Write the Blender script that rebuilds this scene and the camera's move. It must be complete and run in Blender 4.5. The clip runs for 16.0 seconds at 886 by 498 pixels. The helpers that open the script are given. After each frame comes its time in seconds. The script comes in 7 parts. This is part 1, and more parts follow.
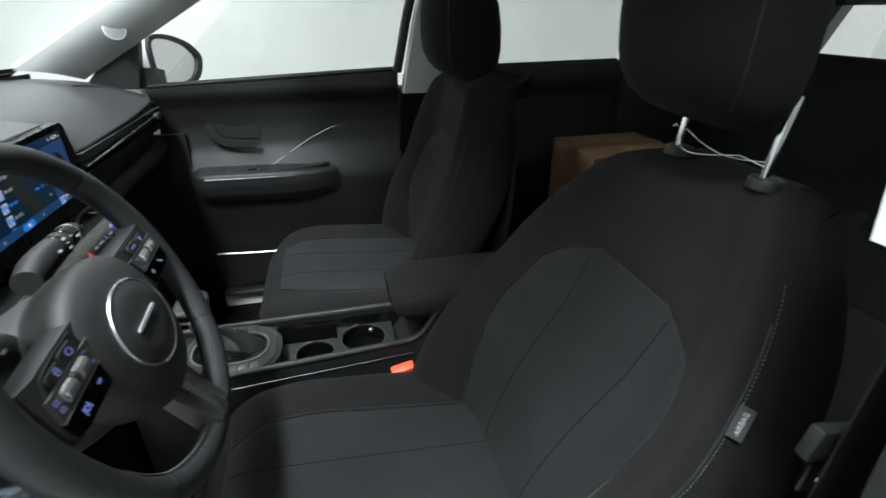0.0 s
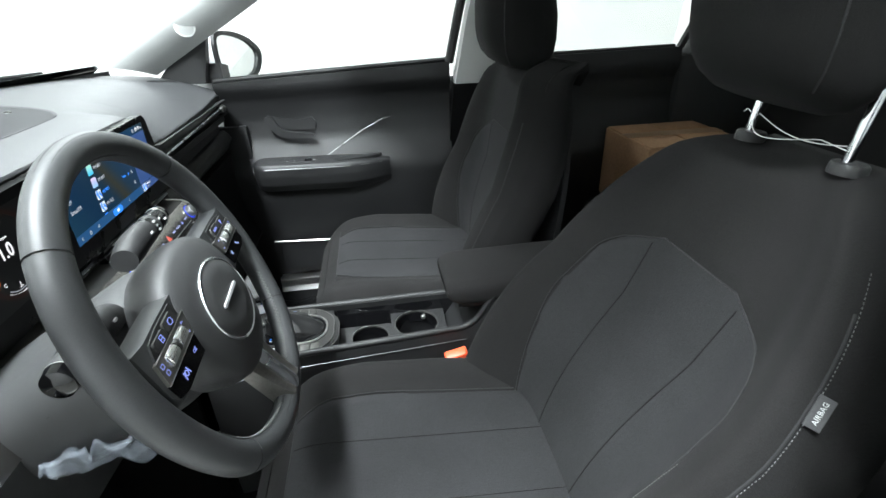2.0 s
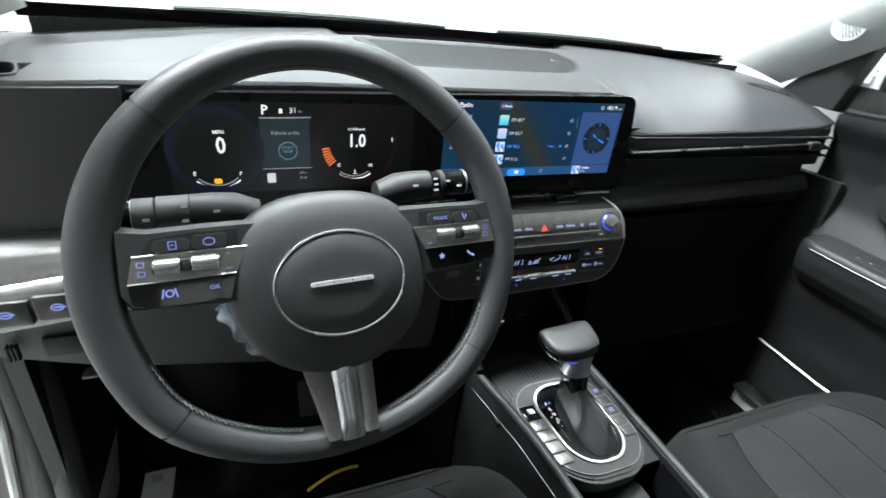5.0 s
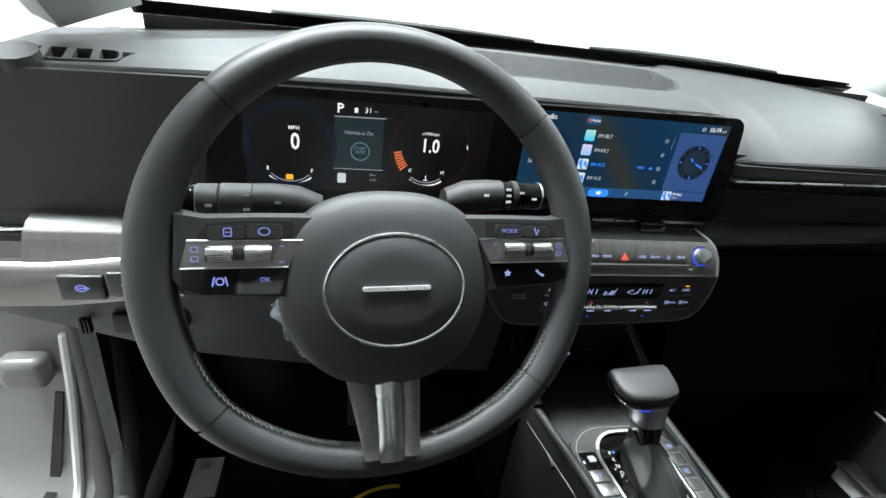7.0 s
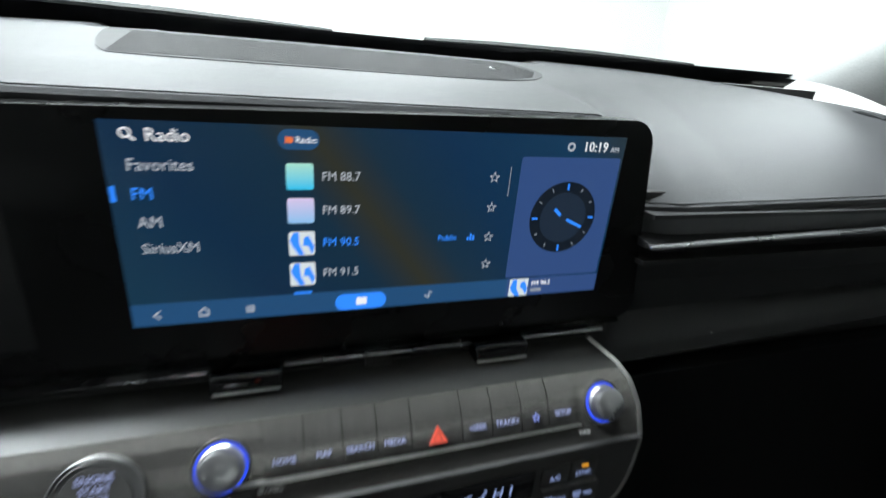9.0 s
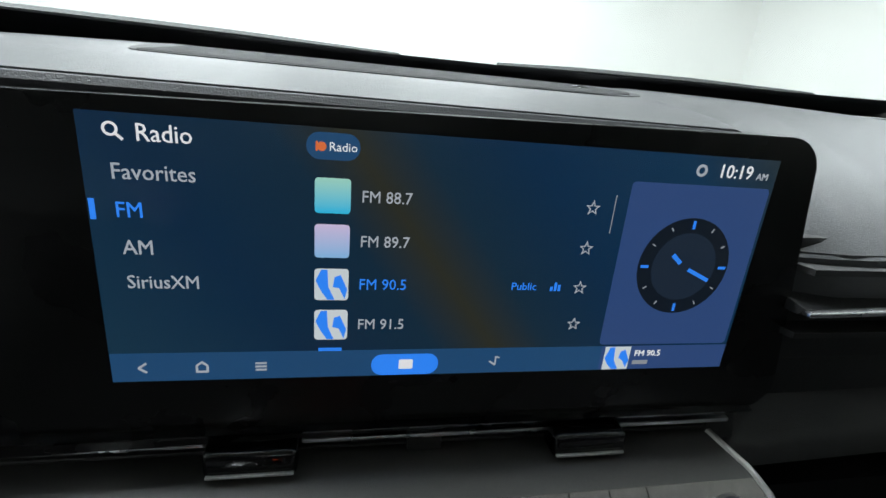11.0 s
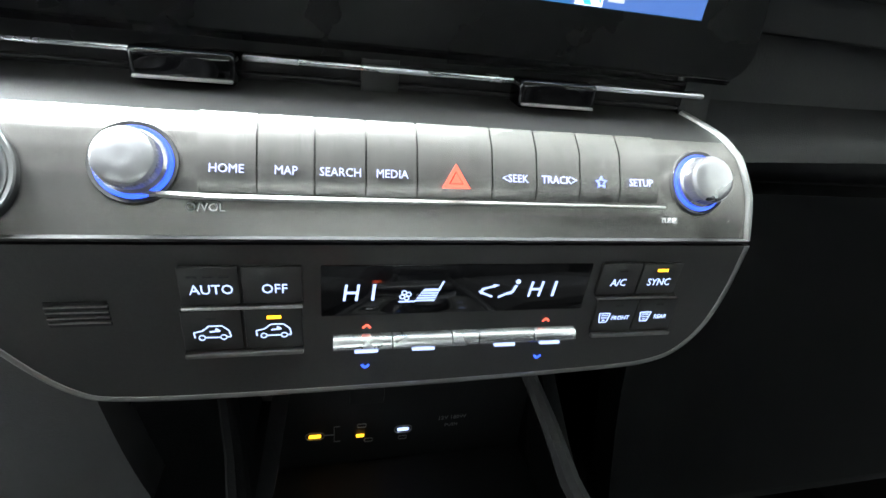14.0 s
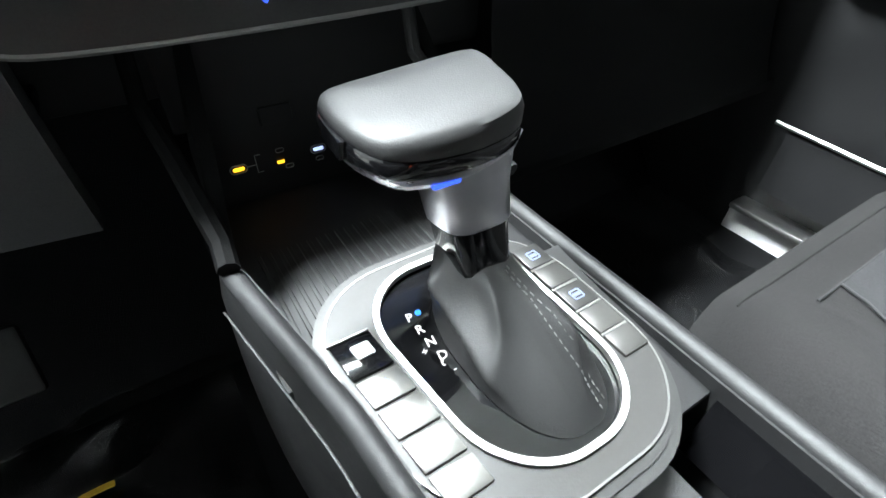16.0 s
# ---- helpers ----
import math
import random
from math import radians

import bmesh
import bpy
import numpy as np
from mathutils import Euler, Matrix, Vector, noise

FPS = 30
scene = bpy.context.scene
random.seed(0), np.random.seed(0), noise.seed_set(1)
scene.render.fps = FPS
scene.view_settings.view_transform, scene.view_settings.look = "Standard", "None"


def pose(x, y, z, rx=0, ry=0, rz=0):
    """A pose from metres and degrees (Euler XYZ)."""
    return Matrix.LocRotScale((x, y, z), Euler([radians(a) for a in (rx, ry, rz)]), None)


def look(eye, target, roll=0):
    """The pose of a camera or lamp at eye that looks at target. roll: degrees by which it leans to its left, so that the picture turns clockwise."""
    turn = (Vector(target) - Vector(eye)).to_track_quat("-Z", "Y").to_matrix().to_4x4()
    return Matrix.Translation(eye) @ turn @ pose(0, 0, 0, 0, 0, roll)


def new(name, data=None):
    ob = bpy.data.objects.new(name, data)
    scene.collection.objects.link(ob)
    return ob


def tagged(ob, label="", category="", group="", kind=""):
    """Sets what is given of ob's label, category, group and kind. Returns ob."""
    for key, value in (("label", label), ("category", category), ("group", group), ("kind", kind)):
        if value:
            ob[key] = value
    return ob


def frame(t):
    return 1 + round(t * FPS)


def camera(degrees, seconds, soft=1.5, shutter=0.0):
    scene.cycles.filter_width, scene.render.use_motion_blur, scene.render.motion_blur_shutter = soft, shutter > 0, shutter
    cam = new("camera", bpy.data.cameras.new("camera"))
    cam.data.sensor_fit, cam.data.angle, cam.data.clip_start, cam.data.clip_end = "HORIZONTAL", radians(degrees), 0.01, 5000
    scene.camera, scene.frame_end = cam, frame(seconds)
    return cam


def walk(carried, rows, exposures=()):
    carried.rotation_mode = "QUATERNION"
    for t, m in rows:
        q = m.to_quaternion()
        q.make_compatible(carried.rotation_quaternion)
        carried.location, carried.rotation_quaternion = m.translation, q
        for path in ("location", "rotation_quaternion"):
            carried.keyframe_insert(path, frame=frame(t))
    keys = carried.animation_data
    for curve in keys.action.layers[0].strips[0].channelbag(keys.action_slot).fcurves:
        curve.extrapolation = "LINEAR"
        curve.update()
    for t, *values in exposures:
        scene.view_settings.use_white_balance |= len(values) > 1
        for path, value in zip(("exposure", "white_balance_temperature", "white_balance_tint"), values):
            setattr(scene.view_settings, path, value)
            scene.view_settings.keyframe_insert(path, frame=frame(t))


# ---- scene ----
cam = camera(86.0, 16.0, 1.5, 0.5)
PATH = [
    (0, (-0.821, -0.459, 1.232), (0.918, -0.86, 0.328), -0.3),
    (0.5, (-0.819, -0.422, 1.232), (0.922, -0.757, 0.306), -0.5),
    (1, (-0.834, -0.424, 1.235), (0.912, -0.732, 0.309), -1.0),
    (1.5, (-0.833, -0.427, 1.232), (0.919, -0.691, 0.305), -1.8),
    (2, (-0.831, -0.429, 1.23), (0.926, -0.66, 0.302), -2.1),
    (2.5, (-0.812, -0.462, 1.231), (0.958, -0.546, 0.303), -1.7),
    (3, (-0.77, -0.538, 1.231), (0.974, -0.264, 0.292), -0.5),
    (3.5, (-0.676, -0.608, 1.228), (0.92, 0.16, 0.301), 0.6),
    (4, (-0.544, -0.594, 1.227), (0.758, 0.585, 0.272), 2.4),
    (4.5, (-0.44, -0.581, 1.191), (0.523, 0.87, 0.208), 4.2),
    (5, (-0.413, -0.597, 1.174), (0.292, 1.015, 0.222), 6.5),
    (5.2, (-0.407, -0.580, 1.162), (0.255, 1.062, 0.228), 7.2),
    (7.3, (-0.393, -0.564, 1.145), (0.030, 1.167, 0.235), 7.5),
    (7.5, (-0.372, -0.543, 1.127), (0.066, 1.184, 0.219), 7.5),
    (8, (-0.24, -0.437, 1.089), (0.29, 1.308, 0.27), 6.4),
    (8.5, (-0.155, -0.345, 1.088), (0.486, 1.373, 0.289), 6.1),
    (9, (-0.092, -0.262, 1.089), (0.539, 1.481, 0.339), 5.1),
    (9.2, (-0.081, -0.235, 1.083), (0.544, 1.523, 0.364), 5.0),
    (11.5, (-0.073, -0.195, 1.053), (0.291, 1.674, 0.443), 5.2),
    (12, (-0.067, -0.216, 0.999), (0.334, 1.642, 0.376), 5.1),
    (12.5, (-0.063, -0.233, 0.965), (0.372, 1.567, 0.209), 6.0),
    (13, (-0.06, -0.237, 0.943), (0.391, 1.518, 0.096), 6.7),
    (13.5, (-0.058, -0.234, 0.937), (0.407, 1.491, 0.039), 7.0),
    (14, (-0.058, -0.234, 0.935), (0.4, 1.482, 0.014), 7.0),
    (14.5, (-0.057, -0.234, 0.932), (0.409, 1.464, -0.016), 6.8),
    (15, (-0.054, -0.269, 0.898), (0.498, 1.349, -0.14), 5.0),
    (15.5, (-0.087, -0.317, 0.852), (0.667, 1.036, -0.414), 2.5),
    (16, (-0.113, -0.336, 0.843), (0.723, 0.913, -0.477), 1.7),
]
walk(cam, [(t, look(eye, target, roll)) for t, eye, target, roll in PATH],
     [(0.0, -1.05), (0.3, -0.6), (0.5, -0.4), (1.0, -0.1), (1.5, 0.05), (3.0, 0.0), (4.0, -0.42), (5.0, -0.02), (7.5, -0.2), (8.0, -0.25), (9.0, -0.25), (11.5, -0.65), (12.0, 0.1), (12.5, 0.95), (13.0, 1.35), (13.5, 1.5), (14.0, 1.5), (14.5, 1.5), (15.0, 1.3), (15.5, 1.25), (16.0, 1.15)])

# ---- world and light ----
world = bpy.data.worlds.new("world")
scene.world = world
world.use_nodes = True
wn = world.node_tree.nodes
wn["Background"].inputs[0].default_value = (0.9, 0.95, 1.0, 1)
wn["Background"].inputs[1].default_value = 0.02


def area_lamp(name, x, y, z, sx, sy, power, colour=(0.91, 1.0, 1.035)):
    d = bpy.data.lights.new(name, "AREA")
    d.shape, d.size, d.size_y, d.energy, d.color = "RECTANGLE", sx, sy, power, colour
    ob = new(name, d)
    ob.location = (x, y, z)
    return ob


# added lamps, none in view: two light the cabin, four whiten the walls
LAMPS = [(-1.85, 0.25, 380.0), (-0.1, 0.45, 205.0), (0.9, -3.9, 40.0), (-1.4, 4.1, 100.0), (0.9, 4.1, 75.0), (3.2, 1.2, 110.0)]
for lx, ly, power in LAMPS:
    area_lamp("added_lamp_light", lx, ly, 3.33, 1.15, 0.3, power)


# ---- materials ----
def material(name, colour, rough=0.5, metal=0.0, grain=0.0, scale=200.0, bump=0.0, blotch=0.0, bscale=6.0, spec=0.5, coat=0.0,
             bump_scale=None, stretch=None, rough_var=0.0):
    """A surface with fine grain, wide blotches and fine relief, at real-world size."""
    m = bpy.data.materials.new(name)
    m.use_nodes = True
    t = m.node_tree
    n, l = t.nodes, t.links
    b = n["Principled BSDF"]
    b.inputs["Base Color"].default_value = (*colour, 1)
    b.inputs["Roughness"].default_value = rough
    b.inputs["Metallic"].default_value = metal
    b.inputs["Specular IOR Level"].default_value = spec
    b.inputs["Coat Weight"].default_value = coat
    b.inputs["Coat Roughness"].default_value = 0.08
    co = n.new("ShaderNodeTexCoord")
    src = co.outputs["Object"]
    if stretch:
        mp = n.new("ShaderNodeMapping")
        mp.inputs["Scale"].default_value = stretch
        l.new(src, mp.inputs["Vector"])
        src = mp.outputs["Vector"]

    def noise_tex(s, detail=3.0):
        x = n.new("ShaderNodeTexNoise")
        x.inputs["Scale"].default_value, x.inputs["Detail"].default_value = s, detail
        l.new(src, x.inputs["Vector"])
        return x.outputs["Fac"]

    if grain or blotch:
        col = None
        for amount, s in ((grain, scale), (blotch, bscale)):
            if not amount:
                continue
            ramp = n.new("ShaderNodeMapRange")
            ramp.inputs["From Min"].default_value, ramp.inputs["From Max"].default_value = 0.3, 0.7
            ramp.inputs["To Min"].default_value, ramp.inputs["To Max"].default_value = 1 - amount, 1 + amount
            l.new(noise_tex(s), ramp.inputs["Value"])
            mul = n.new("ShaderNodeMix")
            mul.data_type, mul.blend_type = "RGBA", "MULTIPLY"
            mul.inputs["Factor"].default_value = 1.0
            if col is None:
                mul.inputs[6].default_value = (*colour, 1)
            else:
                l.new(col, mul.inputs[6])
            l.new(ramp.outputs["Result"], mul.inputs[7])
            col = mul.outputs[2]
        l.new(col, b.inputs["Base Color"])
    if rough_var:
        ramp = n.new("ShaderNodeMapRange")
        ramp.inputs["From Min"].default_value, ramp.inputs["From Max"].default_value = 0.3, 0.7
        ramp.inputs["To Min"].default_value, ramp.inputs["To Max"].default_value = rough - rough_var, rough + rough_var
        l.new(noise_tex(14.0, 5.0), ramp.inputs["Value"])
        l.new(ramp.outputs["Result"], b.inputs["Roughness"])
    if bump:
        bp = n.new("ShaderNodeBump")
        bp.inputs["Strength"].default_value, bp.inputs["Distance"].default_value = bump, 0.0006
        l.new(noise_tex(bump_scale or scale, 2.0), bp.inputs["Height"])
        l.new(bp.outputs["Normal"], b.inputs["Normal"])
    return m


def fabric(name, colour, thread=900.0):
    """Woven seat cloth: crossed threads, lint and a soft sheen."""
    m = material(name, colour, 0.95, 0, 0.35, 900, 0.0, 0.12, 9, spec=0.15)
    t = m.node_tree
    n, l = t.nodes, t.links
    b = n["Principled BSDF"]
    b.inputs["Sheen Weight"].default_value, b.inputs["Sheen Roughness"].default_value = 0.02, 0.5
    co = n.new("ShaderNodeTexCoord")
    hs = []
    for s in ((thread, thread * 0.12, thread * 0.12), (thread * 0.12, thread, thread)):
        mp = n.new("ShaderNodeMapping")
        mp.inputs["Scale"].default_value = s
        x = n.new("ShaderNodeTexNoise")
        x.inputs["Scale"].default_value = 1.0
        l.new(co.outputs["Object"], mp.inputs["Vector"])
        l.new(mp.outputs["Vector"], x.inputs["Vector"])
        hs.append(x.outputs["Fac"])
    add = n.new("ShaderNodeMath")
    add.operation = "MAXIMUM"
    l.new(hs[0], add.inputs[0]), l.new(hs[1], add.inputs[1])
    bp = n.new("ShaderNodeBump")
    bp.inputs["Strength"].default_value, bp.inputs["Distance"].default_value = 0.5, 0.0008
    l.new(add.outputs[0], bp.inputs["Height"])
    l.new(bp.outputs["Normal"], b.inputs["Normal"])
    return m


def glow(name, colour, strength):
    m = bpy.data.materials.new(name)
    m.use_nodes = True
    b = m.node_tree.nodes["Principled BSDF"]
    b.inputs["Base Color"].default_value = (0.01, 0.01, 0.01, 1)
    b.inputs["Roughness"].default_value = 0.35
    b.inputs["Emission Color"].default_value = (*colour, 1)
    b.inputs["Emission Strength"].default_value = strength
    return m


def graded(name, low, high, strength):
    """A lit tile whose colour runs from its foot to its head."""
    m = glow(name, low, strength)
    t = m.node_tree
    n, l = t.nodes, t.links
    co, sep, mix = n.new("ShaderNodeTexCoord"), n.new("ShaderNodeSeparateXYZ"), n.new("ShaderNodeMix")
    mix.data_type = "RGBA"
    mix.inputs[6].default_value, mix.inputs[7].default_value = (*low, 1), (*high, 1)
    l.new(co.outputs["Generated"], sep.inputs[0])
    l.new(sep.outputs["Z"], mix.inputs["Factor"])
    l.new(mix.outputs[2], n["Principled BSDF"].inputs["Emission Color"])
    return m


def pane(name, tint=(1, 1, 1), gloss=0.06):
    m = bpy.data.materials.new(name)
    m.use_nodes = True
    t = m.node_tree
    n, l = t.nodes, t.links
    tr, gl, mix = n.new("ShaderNodeBsdfTransparent"), n.new("ShaderNodeBsdfGlossy"), n.new("ShaderNodeMixShader")
    tr.inputs[0].default_value = (*tint, 1)
    gl.inputs["Roughness"].default_value = 0.02
    mix.inputs[0].default_value = gloss
    l.new(tr.outputs[0], mix.inputs[1]), l.new(gl.outputs[0], mix.inputs[2])
    l.new(mix.outputs[0], n["Material Output"].inputs[0])
    return m


DASH = material("dash_soft_plastic", (0.038, 0.039, 0.041), 0.47, 0, 0.12, 900, 0.55, 0.05, 5, bump_scale=1400, spec=0.5)
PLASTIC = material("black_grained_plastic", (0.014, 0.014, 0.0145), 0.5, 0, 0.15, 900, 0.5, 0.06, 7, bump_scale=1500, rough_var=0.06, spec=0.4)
# black plastic darkened for the weak light on the passenger's side
DOORPL = material("dimmed_door_plastic", (0.0085, 0.0085, 0.0090), 0.46, 0, 0.15, 900, 0.5, 0.06, 7, bump_scale=1300, rough_var=0.05, spec=0.4)
DARK = material("matt_black_plastic", (0.0065, 0.0065, 0.007), 0.62, 0, 0.15, 700, 0.3, 0.1, 8)
GLOSS = material("gloss_black", (0.004, 0.004, 0.0045), 0.07, 0, 0, 200, 0, 0, spec=0.5, rough_var=0.02)
PANELFACE = material("display_face", (0.006, 0.006, 0.006), 0.28, 0, 0, 200, 0, 0, spec=0.3, rough_var=0.03)
PIANO = material("satin_black_panel", (0.029, 0.0285, 0.0275), 0.36, 0, 0.1, 800, 0.15, 0, bump_scale=1500, rough_var=0.05)
LEATHER = material("wheel_leather", (0.031, 0.032, 0.033), 0.46, 0, 0.1, 700, 0.35, 0.06, 10, bump_scale=1500, rough_var=0.05)
HUBPL = material("wheel_pad_plastic", (0.034, 0.034, 0.035), 0.5, 0, 0.1, 900, 0.5, 0.05, 10, bump_scale=1500)
SATIN = material("satin_silver_trim", (0.52, 0.515, 0.50), 0.34, 1.0, 0.12, 60, 0.25, 0.06, 10, bump_scale=900, stretch=(30, 1.2, 1.2))
BRUSHED = material("brushed_dark_metal_trim", (0.25, 0.24, 0.23), 0.24, 0.9, 0.05, 60, 0.12, 0.05, 8, bump_scale=700, stretch=(25, 1.0, 1.0))
SPOKE = material("dark_satin_spoke", (0.25, 0.24, 0.225), 0.36, 0.9, 0.1, 300, 0.2, 0.06, 10, bump_scale=1000)
BRIGHT = material("bright_satin_chrome", (0.85, 0.86, 0.88), 0.27, 1.0, 0.04, 60, 0.1, 0, rough_var=0.05)
CHROME = material("chrome", (0.75, 0.76, 0.78), 0.1, 1.0, 0.04, 40, 0, 0, rough_var=0.03)
CLOTH = fabric("dark_grey_cloth", (0.0112, 0.0107, 0.0107))
CLOTH2 = fabric("charcoal_cloth_insert", (0.0190, 0.0189, 0.0198), 700)
CLOTHB = fabric("black_cloth", (0.0072, 0.0070, 0.0068), 900)
CARPET = material("black_carpet", (0.007, 0.007, 0.0075), 1.0, 0, 0.4, 700, 1.0, 0.15, 8, spec=0.1)
PILLAR = material("light_grey_pillar_trim", (0.45, 0.46, 0.45), 0.6, 0, 0.06, 500, 0.3, 0.04, 4)
WHITEPAINT = material("white_car_paint", (0.75, 0.75, 0.74), 0.25, 0, 0.02, 90, 0, 0.02, 3, coat=0.5)
RUBBER = material("black_rubber_seal", (0.012, 0.012, 0.012), 0.65, 0, 0.15, 300, 0.3, 0.1, 9)
DIMTRIM = material("dim_satin_trim", (0.13, 0.13, 0.13), 0.4, 0.8, 0.05, 200, 0.1)
# near-black plastic with the deep shade of low or recessed places in its colour
SHADEBLK = material("shade_black_plastic", (0.0022, 0.0022, 0.0023), 0.75, 0, 0.15, 700, 0.3, 0.1, 8, spec=0.12)
GAITERM = material("soft_gaiter_leather", (0.014, 0.014, 0.0143), 0.50, 0, 0.1, 700, 0.22, 0.06, 10, bump_scale=1300, rough_var=0.05)
EDGEM = material("dull_silver_edge", (0.22, 0.215, 0.21), 0.4, 0.85, 0.05, 200, 0.1)
# the car's white paint greyed down, shading of the door opening in the colour
JAMBP = material("shaded_jamb_paint", (0.17, 0.165, 0.16), 0.35, 0, 0.04, 90, 0, 0.06, 6)
NECKM = material("smooth_satin_silver", (0.50, 0.50, 0.52), 0.30, 1.0, 0.03, 200, 0.05, 0.04, 15, rough_var=0.04)
LOGOM = material("silver_logo_paint", (0.75, 0.75, 0.76), 0.42, 0.55, 0.04, 200, 0.05)
SEALM = material("grey_black_door_seal", (0.032, 0.031, 0.030), 0.6, 0, 0.15, 300, 0.3, 0.1, 9)
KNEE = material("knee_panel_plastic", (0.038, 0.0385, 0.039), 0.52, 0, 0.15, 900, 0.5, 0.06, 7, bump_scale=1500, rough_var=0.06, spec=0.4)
COVER = material("speaker_cloth_plastic", (0.027, 0.0275, 0.029), 0.62, 0, 0.15, 900, 0.5, 0.05, 5, bump_scale=1400, spec=0.35)
PAPER = material("printed_paper", (0.5, 0.49, 0.46), 0.8, 0, 0.08, 300, 0.2, 0.1, 20)
YELLOW = material("yellow_plastic_strap", (0.55, 0.33, 0.03), 0.5, 0, 0.1, 300, 0.2)
STITCH = material("grey_thread", (0.11, 0.115, 0.11), 0.8, 0, 0.2, 800, 0.3)
SEATST = material("seat_thread", (0.11, 0.11, 0.108), 0.8, 0, 0.2, 800, 0.3)
DSTITCH = material("dark_thread", (0.011, 0.011, 0.0115), 0.85, 0, 0.2, 800, 0.3)
STRING = material("white_string", (0.75, 0.74, 0.72), 0.8, 0, 0.1, 900, 0.4)
ORANGE = material("red_orange_button", (0.85, 0.09, 0.03), 0.4, 0, 0.05, 200, 0.1)
TAPEM = material("brown_tape", (0.24, 0.14, 0.075), 0.4, 0, 0.1, 200, 0.2)
CARD = material("brown_cardboard", (0.33, 0.19, 0.1), 0.85, 0, 0.12, 120, 0.4, 0.12, 9)
WALLM = material("white_plaster", (0.86, 0.86, 0.84), 0.85, 0, 0.03, 30, 0.3, 0.05, 0.9)
# made-up darker paint that keeps bounced light out of the cabin
LOWBOUNCE = material("low_bounce_wall_paint", (0.42, 0.42, 0.42), 0.85, 0, 0.03, 30, 0.3, 0.05, 0.9)
FLOORM = material("grey_concrete", (0.24, 0.235, 0.22), 0.6, 0, 0.12, 40, 0.4, 0.12, 1.2)
CEILM = material("white_ceiling", (0.8, 0.8, 0.79), 0.9, 0, 0.03, 30, 0.2, 0.04, 1)
TUBE = glow("lamp_diffuser", (0.93, 1.0, 1.03), 9.0)
HEADL = material("light_headliner", (0.5, 0.5, 0.49), 0.95, 0, 0.06, 500, 0.5)
GLASS = pane("window_glass", (0.97, 0.985, 0.975), 0.05)
MIRROR = material("mirror_glass", (0.9, 0.91, 0.92), 0.015, 1.0)
TAGM = material("grey_fabric_tag", (0.035, 0.035, 0.036), 0.9, 0, 0.2, 600, 0.4)
TAGTXT = material("pale_print", (0.42, 0.42, 0.42), 0.8)
PALEPRINT = material("grey_print", (0.3, 0.3, 0.3), 0.6)
BAGM = material("clear_plastic_film", (0.26, 0.29, 0.33), 0.25, 0, 0.1, 60, 0.2, 0.3, 40)
BAGM.node_tree.nodes["Principled BSDF"].inputs["Alpha"].default_value = 0.26
SHEET = pane("clear_mat_film", (0.92, 0.92, 0.92), 0.05)
SCREEN = glow("screen_blue", (0.012, 0.05, 0.13), 1.0)
ICE = glow("icon_pale_blue", (0.42, 0.55, 1.0), 0.75)
BLUE = glow("icon_blue", (0.03, 0.25, 1.0), 1.3)
DEEPBLUE = glow("ring_blue", (0.03, 0.09, 1.0), 1.1)
VIOLET = glow("backlight_violet", (0.30, 0.38, 1.0), 0.85)
LILACL = glow("backlight_lilac", (0.5, 0.58, 1.0), 0.8)
WHITEL = glow("lit_white", (0.95, 0.97, 1.0), 1.1)
GREYL = glow("lit_grey", (0.5, 0.55, 0.62), 0.7)
AMBER = glow("lit_amber", (1.0, 0.45, 0.02), 1.2)
REDL = glow("lit_red", (1.0, 0.12, 0.07), 0.9)
ORANGEL = glow("lit_orange", (1.0, 0.22, 0.06), 0.9)


# ---- building blocks ----
BASE = {}


def thing(name, label, category, at=(0, 0, 0), group="", kind=""):
    ob = new(name)
    ob.empty_display_size = 0.05
    ob.location = at
    BASE[ob.name] = Vector(at)
    return tagged(ob, label, category, group, kind)


def part(name, bm, mat, parent=None, label="", smooth=True, angle=40):
    """One mesh object in world coordinates, under a thing or a part."""
    me = bpy.data.meshes.new(name)
    bmesh.ops.recalc_face_normals(bm, faces=bm.faces)
    if smooth:
        lim = radians(angle)
        for f in bm.faces:
            f.smooth = True
        for e in bm.edges:
            if len(e.link_faces) == 2 and e.calc_face_angle(0) > lim:
                e.smooth = False
    bm.to_mesh(me)
    bm.free()
    me.materials.append(mat)
    ob = new(name, me)
    if parent is not None:
        ob.parent = parent
        ob.matrix_parent_inverse = Matrix.Translation(-BASE.get(parent.name, Vector((0, 0, 0))))
    if label:
        ob["label"] = label
    return ob


def solid(name, bm, mat, label, category, kind="", group=""):
    return tagged(part(name, bm, mat), label, category, group, kind)


def box(x0, x1, y0, y1, z0, z1, bev=0.0, seg=2, m=None):
    bm = bmesh.new()
    bmesh.ops.create_cube(bm, size=1)
    for v in bm.verts:
        v.co = Vector(((x0 + x1) / 2 + v.co.x * (x1 - x0), (y0 + y1) / 2 + v.co.y * (y1 - y0), (z0 + z1) / 2 + v.co.z * (z1 - z0)))
    if bev:
        bmesh.ops.bevel(bm, geom=bm.edges[:], offset=bev, segments=seg, profile=0.5, affect="EDGES")
    if m is not None:
        bmesh.ops.transform(bm, matrix=m, verts=bm.verts)
    return bm


